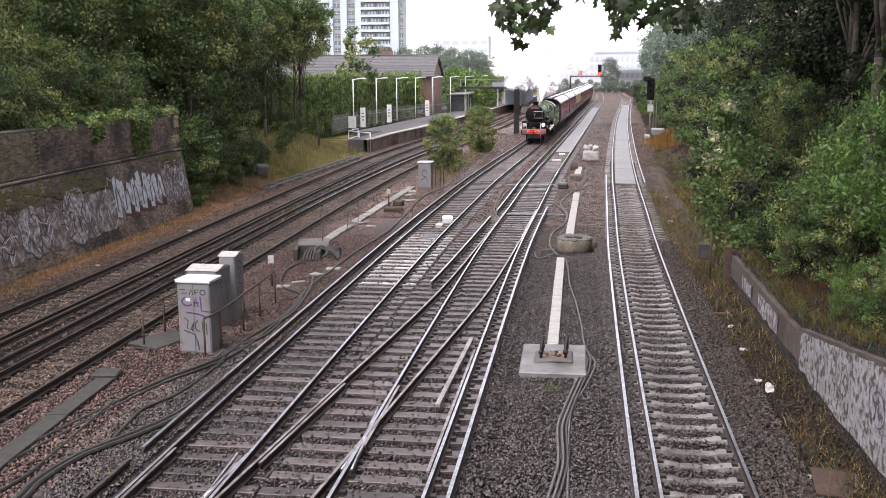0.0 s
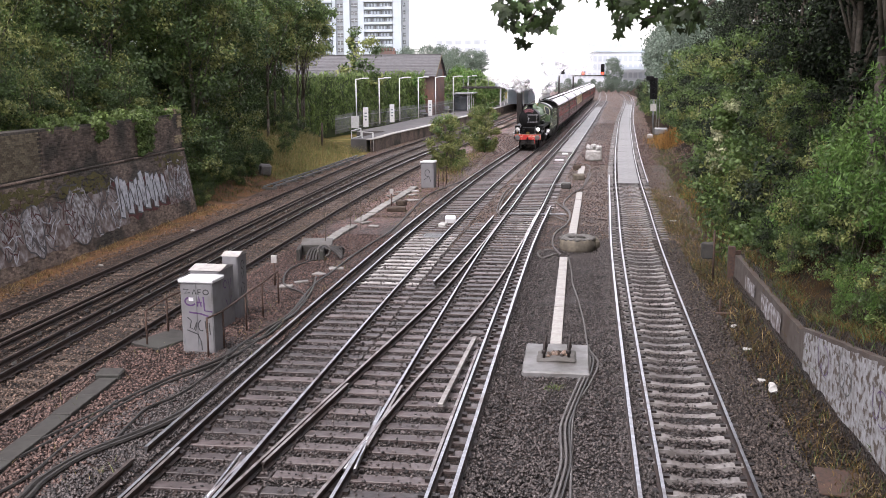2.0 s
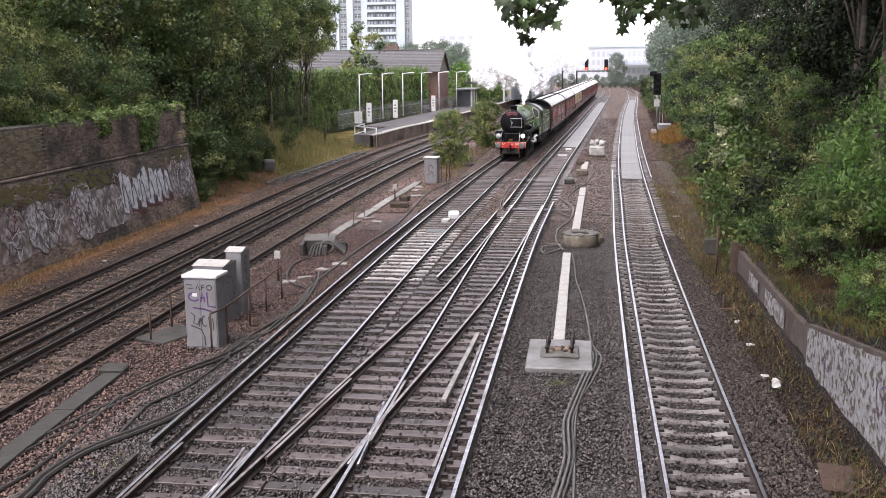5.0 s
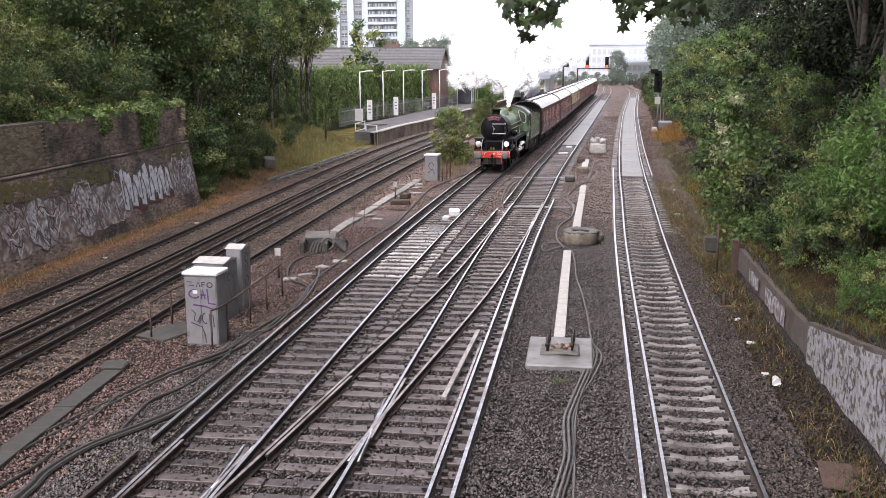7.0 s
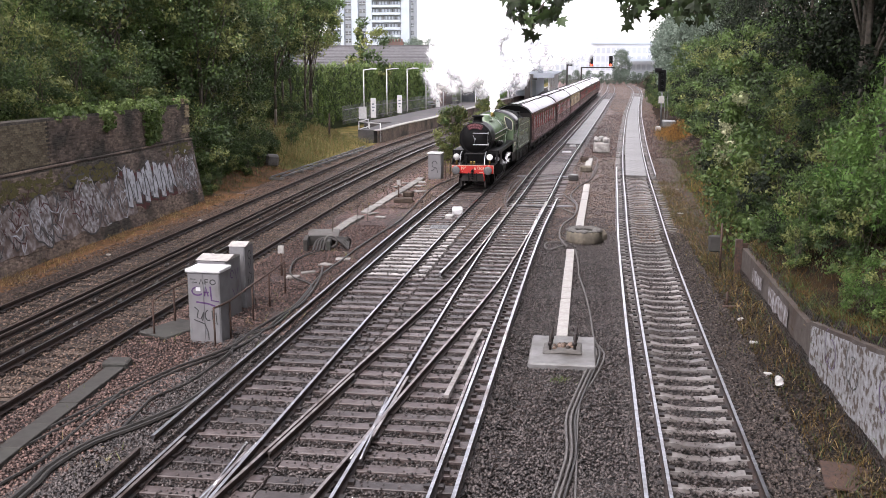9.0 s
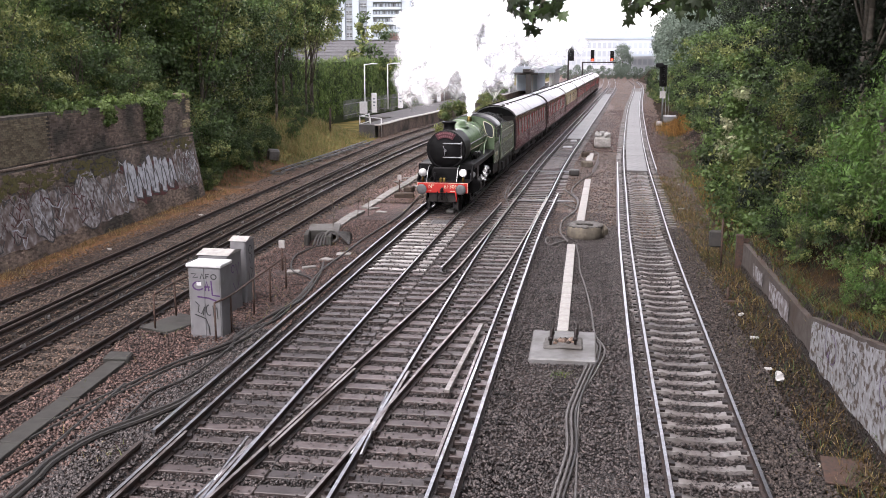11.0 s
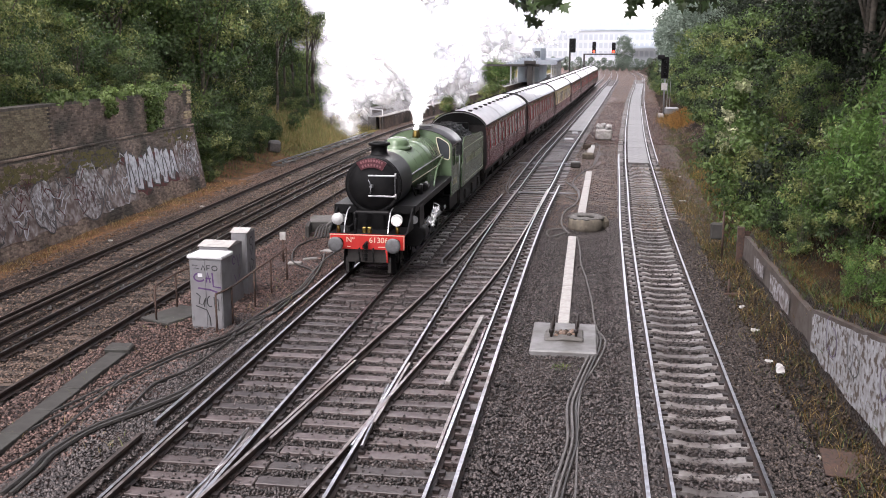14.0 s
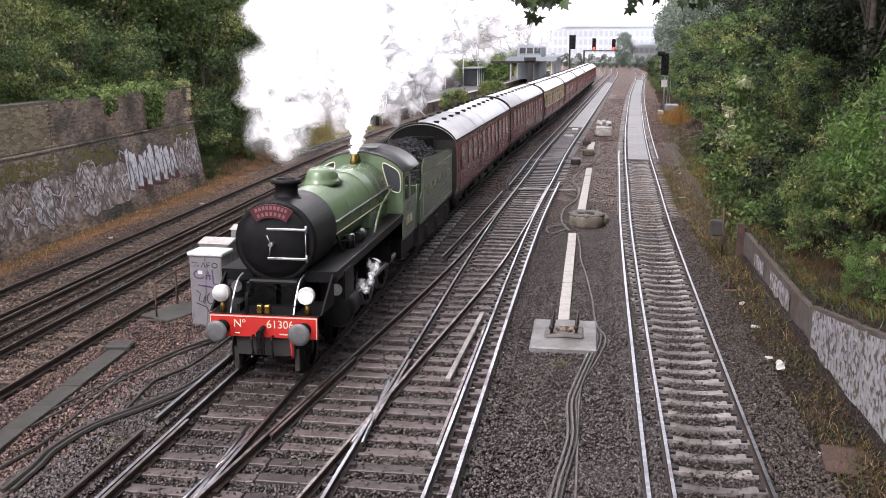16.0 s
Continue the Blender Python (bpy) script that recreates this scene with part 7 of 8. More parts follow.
willow = tree("feathery_tree", 9.5, 0.2, 3.6, 130, 125, 0.16, ["leaf_olive", "leaf_mid", "leaf_olive"], 13, "feathery olive green tree overhanging the brick wall", 0.14, 2, 0.85, 0.5, 0.35)
place(willow, [(-23.2, 33.5, 0, 0.92), (-24.0, 29.0, 120, 1.0), (-23.0, 25.5, 210, 0.95), (-26.5, 36.5, 60, 1.0), (-27.0, 31, 160, 1.1), (-28.5, 41, 250, 1.1), (-25.5, 40.5, 300, 0.85), (-23.6, 21.5, 20, 1.0), (-27.5, 24, 80, 1.2), (-27, 18, 100, 1.2)])
sap = tree("young_tree", 7.6, 2.4, 1.8, 34, 70, 0.30, ["leaf_dark", "leaf_olive"], 14, "slender young tree behind the platform fence", 0.08, 1, 0.6)
place(sap, [(-26.0, 117, 0, 1.55)])
pole = tree("slim_tree", 12.5, 6.0, 2.4, 64, 120, 0.2, ["leaf_mid", "leaf_olive", "leaf_dark"], 19, "slim pale trunked tree with a high crown", 0.13, 1, 0.85)
place(pole, [(-21.4, 52.6, 0, 1.0), (-21.7, 55.5, 80, 0.95), (-22.6, 58.0, 160, 1.05), (-23.4, 63.5, 230, 1.0), (-24.6, 69.5, 300, 0.95), (-24.4, 75.5, 20, 1.0), (-25.2, 80.5, 110, 1.08), (-26.2, 86, 200, 1.12), (-27.6, 79, 260, 1.15), (-24.2, 85, 330, 1.1), (-23.7, 81.5, 15, 1.0), (-25.6, 90, 75, 1.15)])

walltop = copy_thing(low, pose(-21.4, 22.5, gz(-21.4, 22.5)))
for x, y, k in ((-21.3, 24, 0.7), (-21.2, 27, 0.75), (-21.4, 30, 0.75), (-21.3, 33, 0.7), (-21.4, 36.3, 0.6), (-21.5, 44.5, 0.6), (-22.5, 47, 0.8), (-22.8, 42, 0.8), (-23.5, 38, 0.9), (-24.5, 45, 1.0), (-23, 50, 1.1)):
    m = pose(x, y, gz(x, y) - 0.2, 0, 0, 63 * y) @ Matrix.Scale(k, 4)
    copy_thing(low, m).matrix_basis = m

# ivy on the wall's top
ivy_clumps = [(wall_face(y, 4) - 0.25 + 0.12 * math.sin(7 * y), y, 4.78 + 0.18 * math.sin(3.1 * y), 0.34) for y in [34 + 0.35 * i for i in range(38)]]
ivy_clumps += [(wall_face(42.6, 4) + 0.12, 42.6 + 0.55 * math.sin(5 * k), 4.75 - 0.075 * k, 0.42 - 0.010 * k) for k in range(22)]
ivy_clumps += [(wall_face(38.3, 4) + 0.08, 38.3 + 0.3 * math.sin(4 * k), 4.7 - 0.1 * k, 0.22) for k in range(7)]
ivy = empty("ivy", None, "bright ivy tumbling over the wall top", "ivy")
iv = new("leaves", leaf_mesh("ivy_leaves", ivy_clumps, 130, 0.13, ["leaf_ivy", "leaf_mid"], 5, 0.8, 0.5))
iv.parent = ivy
part("stem", tube([(wall_face(42.6, 4) + 0.05, 42.6, 4.8), (wall_face(42.6, 4) + 0.06, 42.8, 4.2), (wall_face(42.6, 4) + 0.05, 42.5, 3.2)], 0.02, 5), "bark", ivy)

# the ivy-clad wall behind the platform
ivywall = empty("ivy_wall", None, "long wall hung with curtains of bright green ivy", "ivy wall", kind="structure")
IW = [(84, -30.5), (100, -27.6), (120, -24.4), (140, -22.0), (146, -21.3)]
pts = [(curve_at(IW, y), y, 0) for y in range(84, 139, 6)]
part("wall_core", sweep(pts, [(-0.3, -0.3), (0.3, -0.3), (0.3, 6.3), (-0.3, 6.3)]), "leaf_dark", ivywall)
cl = []
rng = random.Random(6)
y = 84.0
while y < 139:
    sag = 6.35 + 0.4 * noise.noise((y * 0.4, 0, 0))
    for k in range(12):
        z = sag - 0.5 * k + rng.uniform(-0.2, 0.2)
        cl.append((curve_at(IW, y) + 0.45 + 0.25 * math.sin(y * 4.4), y + rng.uniform(-0.12, 0.12), z, 0.42))
    y += 0.62
ob = new("ivy_curtain", leaf_mesh("ivy_curtain", cl, 34, 0.30, ["leaf_ivy", "leaf_ivy", "leaf_ivy", "leaf_mid"], 8, 0.4, 1.6, 0.5, 1.2))
ob.parent = ivywall
tagged(ob, kind="stuff")

round_bush = tree("rounded_bush", 5.6, 0.3, 2.6, 50, 80, 0.34, ["leaf_ivy", "leaf_fresh"], 15, "large rounded light green bush by the station", 0.1, 2, 0.9, category="bush")
place(round_bush, [(-23.6, 133, 0, 1.15), (-17.6, 158, 60, 1.2), (-16.5, 166, 120, 1.2), (-15.3, 175, 200, 1.15), (-19.5, 162, 260, 1.3)])
track_bush = tree("trackside_bush", 3.4, 0.0, 1.3, 60, 130, 0.17, ["leaf_olive", "leaf_olive", "leaf_mid"], 16, "yellowing olive bush growing between tracks", 0.04, 4, 0.45, 0.1, 0.4, "bush")
place(track_bush, [(-8.75, 67.3, 0, 1.12), (-7.9, 84, 90, 1.12), (-8.9, 70.5, 180, 0.6), (-8.6, 88, 40, 0.8)])

# distant trees, the haze put into their pale leaf colour
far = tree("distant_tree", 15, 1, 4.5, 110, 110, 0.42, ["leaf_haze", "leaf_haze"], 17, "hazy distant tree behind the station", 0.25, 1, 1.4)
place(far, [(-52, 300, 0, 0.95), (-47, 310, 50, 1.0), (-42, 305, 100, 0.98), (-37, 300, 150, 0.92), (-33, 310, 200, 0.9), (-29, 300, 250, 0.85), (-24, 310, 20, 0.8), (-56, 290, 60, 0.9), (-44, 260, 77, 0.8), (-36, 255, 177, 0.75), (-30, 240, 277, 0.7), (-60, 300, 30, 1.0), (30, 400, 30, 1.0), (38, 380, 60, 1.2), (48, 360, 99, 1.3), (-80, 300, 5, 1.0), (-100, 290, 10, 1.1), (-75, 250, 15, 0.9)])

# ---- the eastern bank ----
east = tree("broadleaf_tree", 11.5, 1.2, 3.3, 125, 90, 0.19, ["leaf_shaded", "leaf_shaded", "leaf_shaded", "leaf_dark"], 21, "broad dark green tree leaning over the cutting", 0.16, 2, 0.9)
# Copies beyond the right edge of the view are added to shade the bank.
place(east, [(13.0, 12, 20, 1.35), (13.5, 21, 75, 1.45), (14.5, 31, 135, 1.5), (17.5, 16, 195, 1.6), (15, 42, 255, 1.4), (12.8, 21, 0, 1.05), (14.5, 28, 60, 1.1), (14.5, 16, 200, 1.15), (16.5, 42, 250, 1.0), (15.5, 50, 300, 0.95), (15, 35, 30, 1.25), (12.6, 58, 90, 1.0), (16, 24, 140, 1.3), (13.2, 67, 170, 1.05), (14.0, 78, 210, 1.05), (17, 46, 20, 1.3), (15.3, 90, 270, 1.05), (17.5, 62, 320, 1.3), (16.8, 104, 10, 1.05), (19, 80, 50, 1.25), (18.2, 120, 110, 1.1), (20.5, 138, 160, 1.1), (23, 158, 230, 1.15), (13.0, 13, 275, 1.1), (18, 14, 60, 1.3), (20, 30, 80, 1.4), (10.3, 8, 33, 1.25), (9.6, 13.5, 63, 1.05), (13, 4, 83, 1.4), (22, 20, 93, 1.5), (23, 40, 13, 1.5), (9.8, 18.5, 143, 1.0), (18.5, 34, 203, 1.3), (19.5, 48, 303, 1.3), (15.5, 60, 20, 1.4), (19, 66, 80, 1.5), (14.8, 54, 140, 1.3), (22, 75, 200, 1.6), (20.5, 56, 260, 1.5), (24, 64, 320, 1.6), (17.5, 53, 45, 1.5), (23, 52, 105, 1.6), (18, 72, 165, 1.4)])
tall = tree("high_crowned_tree", 15, 7.6, 4.4, 190, 100, 0.25, ["leaf_shaded"], 28, "tall tree with a bare dark trunk and a high spreading crown", 0.2, 1, 1.0)
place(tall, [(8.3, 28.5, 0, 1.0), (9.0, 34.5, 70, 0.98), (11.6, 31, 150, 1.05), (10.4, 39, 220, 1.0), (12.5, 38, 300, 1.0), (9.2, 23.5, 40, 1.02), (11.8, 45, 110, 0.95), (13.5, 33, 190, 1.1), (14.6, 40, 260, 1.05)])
# The branch's tree, out of view; both copies are added to shade the bank.
maple = tree("maple_tree", 17, 9.4, 10.5, 260, 80, 0.4, ["leaf_dark", "leaf_shaded"], 27, "unseen maple crown added high over the cutting to shade the bank", 0.3, 1, 1.5)
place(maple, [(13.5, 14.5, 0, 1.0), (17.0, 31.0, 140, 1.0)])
shrub = tree("bank_shrub", 4.4, 0.1, 2.0, 52, 95, 0.19, ["leaf_dark", "leaf_mid", "leaf_shaded"], 22, "dense green shrub spilling over the bank", 0.05, 4, 0.65, category="shrub")
rng = random.Random(55)
rows = []
y = 33.0
while y < 190:
    away = 1.35 * smooth(42, 62, y) * (1 - smooth(125, 165, y))
    rows.append((curve_at(T5, y) + 4.2 + away + rng.uniform(-0.25, 0.35), y, rng.uniform(0, 360), rng.uniform(0.72, 0.95) + 0.0015 * y))
    rows.append((curve_at(T5, y) + 7.2 + away + rng.uniform(-0.3, 0.3), y + 1.5, rng.uniform(0, 360), (rng.uniform(1.05, 1.3) + 0.0015 * y) * (0.5 + 0.5 * smooth(44, 66, y))))
    y += 2.9 + 0.02 * y
rows += [(6.5 + rng.uniform(-0.3, 0.5), y, 77 * y, rng.uniform(0.38, 0.5)) for y in (13, 14.6, 16.2, 17.9, 19.6, 24.6, 26.2, 28.4, 29.8, 31.2)]
rows += [(5.9, 27.2, 20, 0.3), (6.0, 29.6, 80, 0.34), (5.9, 18.7, 80, 0.33), (7.6, 30.2, 20, 0.62), (8.4, 16.5, 60, 0.7), (7.7, 13.8, 60, 0.6), (9.5, 31, 0, 0.8), (11.0, 24, 40, 0.6), (11.0, 28.5, 10, 0.65)]
olive = tree("olive_shrub", 4.4, 0.1, 2.0, 48, 90, 0.19, ["leaf_olive", "leaf_mid", "leaf_dark"], 26, "olive green shrub with yellowing leaves on the bank", 0.05, 4, 0.62, category="shrub")
place(shrub, [r for i, r in enumerate(rows) if i % 5 not in (1, 2, 4)])
place(olive, [r for i, r in enumerate(rows) if i % 5 in (1, 2, 4)])
bright = tree("ash_sapling_bush", 4.0, 0.0, 2.1, 60, 110, 0.17, ["leaf_fresh", "leaf_fresh", "leaf_mid"], 23, "bright green feathery bush above the low wall", 0.05, 4, 0.6, 0.5, 0.33, "bush")
place(bright, [(5.9, 20.6, 10, 0.3), (6.1, 16.6, 30, 0.36), (6.7, 28.6, 110, 0.45), (6.5, 18.4, 150, 0.42), (7.6, 25.6, 0, 0.85), (7.9, 22.6, 90, 0.85), (7.5, 27.8, 200, 0.6), (8.4, 19.0, 280, 0.8), (9.6, 24, 30, 0.85), (9.7, 27.5, 130, 0.85), (9.2, 15.5, 130, 0.6)])
climber_clumps = [(5.75 + 0.02 * k + 0.22 * math.sin(2.3 * k), 41.0 + 0.4 * math.sin(1.7 * k), 2.9 + 0.17 * k, 0.4) for k in range(16)]
climb = empty("flowering_climber", None, "cream flowering climber hanging in the trees", "climber")
cb = new("blossom", leaf_mesh("blossom", climber_clumps, 150, 0.15, ["leaf_cream", "leaf_mid"], 31, 0.7, 0.6))
cb.parent = climb
part("stem", tube([(6.2, 41.4, 0.2), (6.1, 41.3, 2.5), (6.0, 41.2, 5.2)], 0.03, 5), "bark", climb)
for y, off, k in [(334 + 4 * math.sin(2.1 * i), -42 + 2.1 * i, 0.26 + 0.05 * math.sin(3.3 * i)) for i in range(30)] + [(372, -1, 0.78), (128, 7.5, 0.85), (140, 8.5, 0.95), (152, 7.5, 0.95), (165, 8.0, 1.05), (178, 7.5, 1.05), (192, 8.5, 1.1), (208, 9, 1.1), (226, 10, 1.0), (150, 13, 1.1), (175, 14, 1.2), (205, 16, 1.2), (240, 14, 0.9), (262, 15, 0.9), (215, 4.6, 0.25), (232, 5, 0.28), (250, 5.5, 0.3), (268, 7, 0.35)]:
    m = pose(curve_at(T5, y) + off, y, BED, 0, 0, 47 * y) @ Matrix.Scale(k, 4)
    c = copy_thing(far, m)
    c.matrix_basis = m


# dry weeds and grass: blades past counting
def weeds(name, spots, per, h, mats, seed, label, spread=0.35):
    rg = np.random.default_rng(seed)
    v, f, mi = [], [], []
    for x, y, r in spots:
        for k in range(per):
            px, py = x + rg.normal() * r, y + rg.normal() * r
            pz = ground_z(px, py) - 0.03
            a = rg.uniform(0, 6.28)
            hh = h * rg.uniform(0.4, 1.3)
            dx, dy = math.cos(a) * 0.007, math.sin(a) * 0.007
            lx, ly = rg.normal() * spread * hh, rg.normal() * spread * hh
            o = len(v)
            v += [(px - dx, py - dy, pz), (px + dx, py + dy, pz), (px + dx * 0.8 + lx * 0.4, py + dy * 0.8 + ly * 0.4, pz + hh * 0.6), (px - dx * 0.8 + lx * 0.4, py - dy * 0.8 + ly * 0.4, pz + hh * 0.6), (px + lx, py + ly, pz + hh)]
            f += [(o, o + 1, o + 2, o + 3), (o + 3, o + 2, o + 4)]
            m = int(rg.integers(0, len(mats)))
            mi += [m, m]
    me = bpy.data.meshes.new(name)
    me.from_pydata(v, [], f)
    for mm in mats:
        me.materials.append(M[mm])
    me.polygons.foreach_set("material_index", mi)
    return tagged(new(name, me), label, "grass", kind="stuff")


rng = random.Random(9)
bank = [(rng.uniform(-25.5, -18.6), rng.uniform(65, 84), 0.5) for k in range(360)]
weeds("dry_grass", [b for b in bank if b[0] < curve_at(T1, b[1]) - 3.2], 40, 0.6, ["straw", "straw", "blade", "leaf_olive"], 3, "long straw coloured grass on the bank")
weeds("bank_grass", [(rng.uniform(-22.5, -19.2), rng.uniform(48.5, 67), 0.4) for k in range(170)], 26, 0.28, ["leaf_dark", "leaf_mid", "leaf_rust", "leaf_rust"], 4, "green grass at the foot of the trees")
weeds("dry_weeds", [(rng.uniform(3.9, 5.0), rng.uniform(13, 58), 0.3) for k in range(340)], 30, 0.22, ["leaf_rust", "leaf_rust", "straw", "leaf_rust", "leaf_dark"], 5, "dry brown weeds along the low wall", 0.6)
weeds("dry_weeds", [(rng.uniform(5.4, 8.5), rng.uniform(13, 34), 0.35) for k in range(190)], 34, 0.24, ["leaf_rust", "leaf_rust", "leaf_dark", "soil"], 6, "brown weeds on the bank above the wall", 0.7)
weeds("dry_weeds", [(curve_at(T5, y) + rng.uniform(2.4, 4.2), y, 0.3) for y in [rng.uniform(34, 110) for k in range(420)]], 18, 0.24, ["leaf_rust", "blade", "leaf_dark"], 7, "dry weeds along the cutting", 0.5)
weeds("wall_weeds", [(wall_x(y) + rng.uniform(0.1, 0.9), y, 0.2) for y in [rng.uniform(24, 49) for k in range(130)]], 16, 0.2, ["leaf_rust", "straw"], 8, "rusty weeds at the foot of the brick wall", 0.7)
M["rust_straw"] = leafy("rust_straw", (0.42, 0.22, 0.06), (0.28, 0.14, 0.04))
weeds("bank_edge_grass", [(curve_at(T5, y) + rng.uniform(2.9, 4.3), y, 0.25) for y in [rng.uniform(34, 62) for k in range(150)]], 26, 0.3, ["blade", "leaf_fresh", "rust_straw", "leaf_rust"], 17, "green and rusty grass along the foot of the bank", 0.5)
weeds("rust_grass", [(rng.gauss(9.0, 0.7), rng.gauss(93, 4), 0.4) for k in range(75)], 60, 0.9, ["rust_straw", "rust_straw", "leaf_rust"], 9, "tall rust coloured dead grass by the signal")
weeds("track_weeds", [(rng.uniform(-10.6, -7.6), rng.uniform(14, 70), 0.25) for k in range(70)], 10, 0.2, ["straw", "leaf_olive"], 10, "sparse weeds in the ballast", 0.7)
weeds("bush_weeds", [(rng.gauss(-8.3, 0.5), rng.uniform(60, 92), 0.3) for k in range(70)], 24, 0.5, ["leaf_rust", "blade", "straw"], 12, "rusty weeds round the trackside bushes")
weeds("wall_top_weeds", [(5.2 + rng.uniform(-0.1, 0.4), y, 0.12) for y in [rng.uniform(12, 31.5) for k in range(150)]], 22, 0.18, ["leaf_rust", "leaf_rust", "leaf_dark", "leaf_mid"], 15, "weeds and dead grass hanging over the low wall", 0.9)
weeds("pad_weed", [(-0.35, 20.75, 0.12)], 60, 0.14, ["blade", "leaf_fresh"], 11, "small green weed beside the foundation", 0.8)
for x, y in ((-9.5, 40.0), (-9.3, 41.2), (-9.6, 36.2)):
    e = empty("bare_sapling", pose(x, y, gz(x, y)), "thin bare brown sapling in ballast", "sapling", "saplings")
    part("stem", tube([(0, 0, -0.1), (0.05, 0, 0.7), (0, 0.1, 1.5)], 0.015, 5), "bark", e)
    for k in range(5):
        part("twig", tube([(0.03, 0, 0.4 + 0.2 * k), (0.2 * math.sin(k * 2), 0.2 * math.cos(k * 2), 0.8 + 0.2 * k)], 0.008, 4), "bark", e)


# the maple branch that hangs over the view
def maple_leaf(mat):
    bm = bmesh.new()
    out = []
    for k, (a, r) in enumerate(((-90, 0.12), (-60, 0.5), (-35, 0.36), (-8, 0.85), (18, 0.45), (40, 0.8), (62, 0.5), (90, 1.0), (118, 0.5), (140, 0.8), (162, 0.45), (188, 0.85), (215, 0.36), (240, 0.5))):
        out.append(bm.verts.new((r * math.cos(radians(a)), r * math.sin(radians(a)), -0.22 * r * r)))
    c = bm.verts.new((0, 0.1, 0.04))
    for i in range(len(out)):
        bm.faces.new((c, out[i], out[(i + 1) % len(out)]))
    me = bpy.data.meshes.new("leaf")
    bm.to_mesh(me)
    bm.free()
    me.materials.append(M[mat])
    return me


branch = empty("maple_branch", None, "overhanging maple branch with drooping dark leaves", "branch")
M["maple_leaf"] = leafy("maple_leaf", (0.018, 0.030, 0.010), (0.036, 0.052, 0.018))
ML, ML_PALE = maple_leaf("maple_leaf"), maple_leaf("leaf_dark")
rng = random.Random(31)
sprays = [((11.5, 13.0, 12.5), (8.0, 10.5, 11.5), (4.5, 8.6, 9.8), (1.9, 7.2, 8.2)), ((1.9, 7.2, 8.2), (1.2, 7.0, 7.45), (0.75, 6.95, 7.12), (0.45, 6.95, 7.05)), ((1.2, 7.0, 7.6), (0.5, 7.0, 7.4), (-0.1, 7.0, 7.3), (-0.45, 6.95, 7.1)), ((0.5, 7.0, 7.45), (0.35, 7.0, 7.2), (0.28, 7.0, 7.05)), ((-0.1, 7.0, 7.3), (-0.3, 7.0, 7.1), (-0.38, 6.98, 6.92)), ((1.2, 7.0, 7.5), (0.95, 6.95, 7.2), (0.72, 6.95, 7.02))]
for i, s in enumerate(sprays):
    part("bough" if i == 0 else "twig", tube(s, 0.03 if i == 0 else 0.008, 5), "bark", branch)
spots = [(-0.5 + 0.03 * math.sin(k * 5), 6.95, 7.0 + 0.045 * k) for k in range(9)]
spots += [(rng.uniform(-0.55, -0.17), 7 + rng.uniform(-0.25, 0.25), rng.uniform(6.97, 7.4)) for k in range(120)]
spots += [(-0.36 + rng.uniform(-0.05, 0.05), 7.0, rng.uniform(6.86, 6.98)) for k in range(5)]
spots += [(rng.uniform(-0.2, 0.3), 7 + rng.uniform(-0.2, 0.2), rng.uniform(7.13, 7.45)) for k in range(60)]
spots += [(rng.uniform(0.22, 0.85), 7 + rng.uniform(-0.25, 0.25), rng.uniform(7.03, 7.4)) for k in range(170)]
spots += [(rng.uniform(0.6, 0.85), 7 + rng.uniform(-0.2, 0.2), rng.uniform(6.97, 7.15)) for k in range(14)]
spots += [(0.27, 7.0, 6.95), (0.26, 7.0, 7.03)]
for x, y, z in spots:
    ob = new("leaf", ML_PALE if rng.random() < 0.35 else ML)
    ob.parent = branch
    ob.matrix_basis = pose(x, y, z, rng.uniform(50, 130), rng.uniform(-40, 40), rng.uniform(-70, 70)) @ Matrix.Rotation(radians(rng.uniform(150, 210)), 4, "Z") @ Matrix.Scale(rng.uniform(0.05, 0.085), 4)


# ---- loose ballast stones, past counting ----
def stones(name, zones, seed, label, mat, lift=0.0, big=1.0):
    rg = np.random.default_rng(seed)
    base = np.array([(1, 0, 0), (-1, 0, 0), (0, 1, 0), (0, -1, 0), (0, 0, 1), (0, 0, -1)], float)
    tri = np.array([(0, 2, 4), (2, 1, 4), (1, 3, 4), (3, 0, 4), (2, 0, 5), (1, 2, 5), (3, 1, 5), (0, 3, 5)])
    vs, fs = [], []
    o = 0
    for x0, x1, y0, y1, n in zones:
        xs = rg.uniform(x0, x1, n)
        ys = y0 + (y1 - y0) * rg.random(n) ** 1.5
        for x, y in zip(xs, ys):
            s = rg.uniform(0.02, 0.046) * big
            k = base * rg.uniform(0.6, 1.25, (6, 1)) * s
            a = rg.uniform(0, 6.28)
            ca, sa = math.cos(a), math.sin(a)
            k = np.stack([k[:, 0] * ca - k[:, 1] * sa, k[:, 0] * sa + k[:, 1] * ca, k[:, 2] * 0.75], 1)
            vs.append(k + (x, y, (ground_z(x, y) if x > 3.6 else BED + (0.14 if -11 < x < -7.4 else 0.0)) + 0.02 + lift))
            fs.append(tri + o)
            o += 6
    v, f = np.concatenate(vs), np.concatenate(fs)
    me = bpy.data.meshes.new(name)
    me.vertices.add(len(v))
    me.vertices.foreach_set("co", v.ravel())
    me.loops.add(3 * len(f))
    me.loops.foreach_set("vertex_index", f.ravel())
    me.polygons.add(len(f))
    me.polygons.foreach_set("loop_start", np.arange(len(f)) * 3)
    me.materials.append(M[mat])
    me.update(calc_edges=True)
    tagged(new(name, me), label, "ballast", kind="stuff")


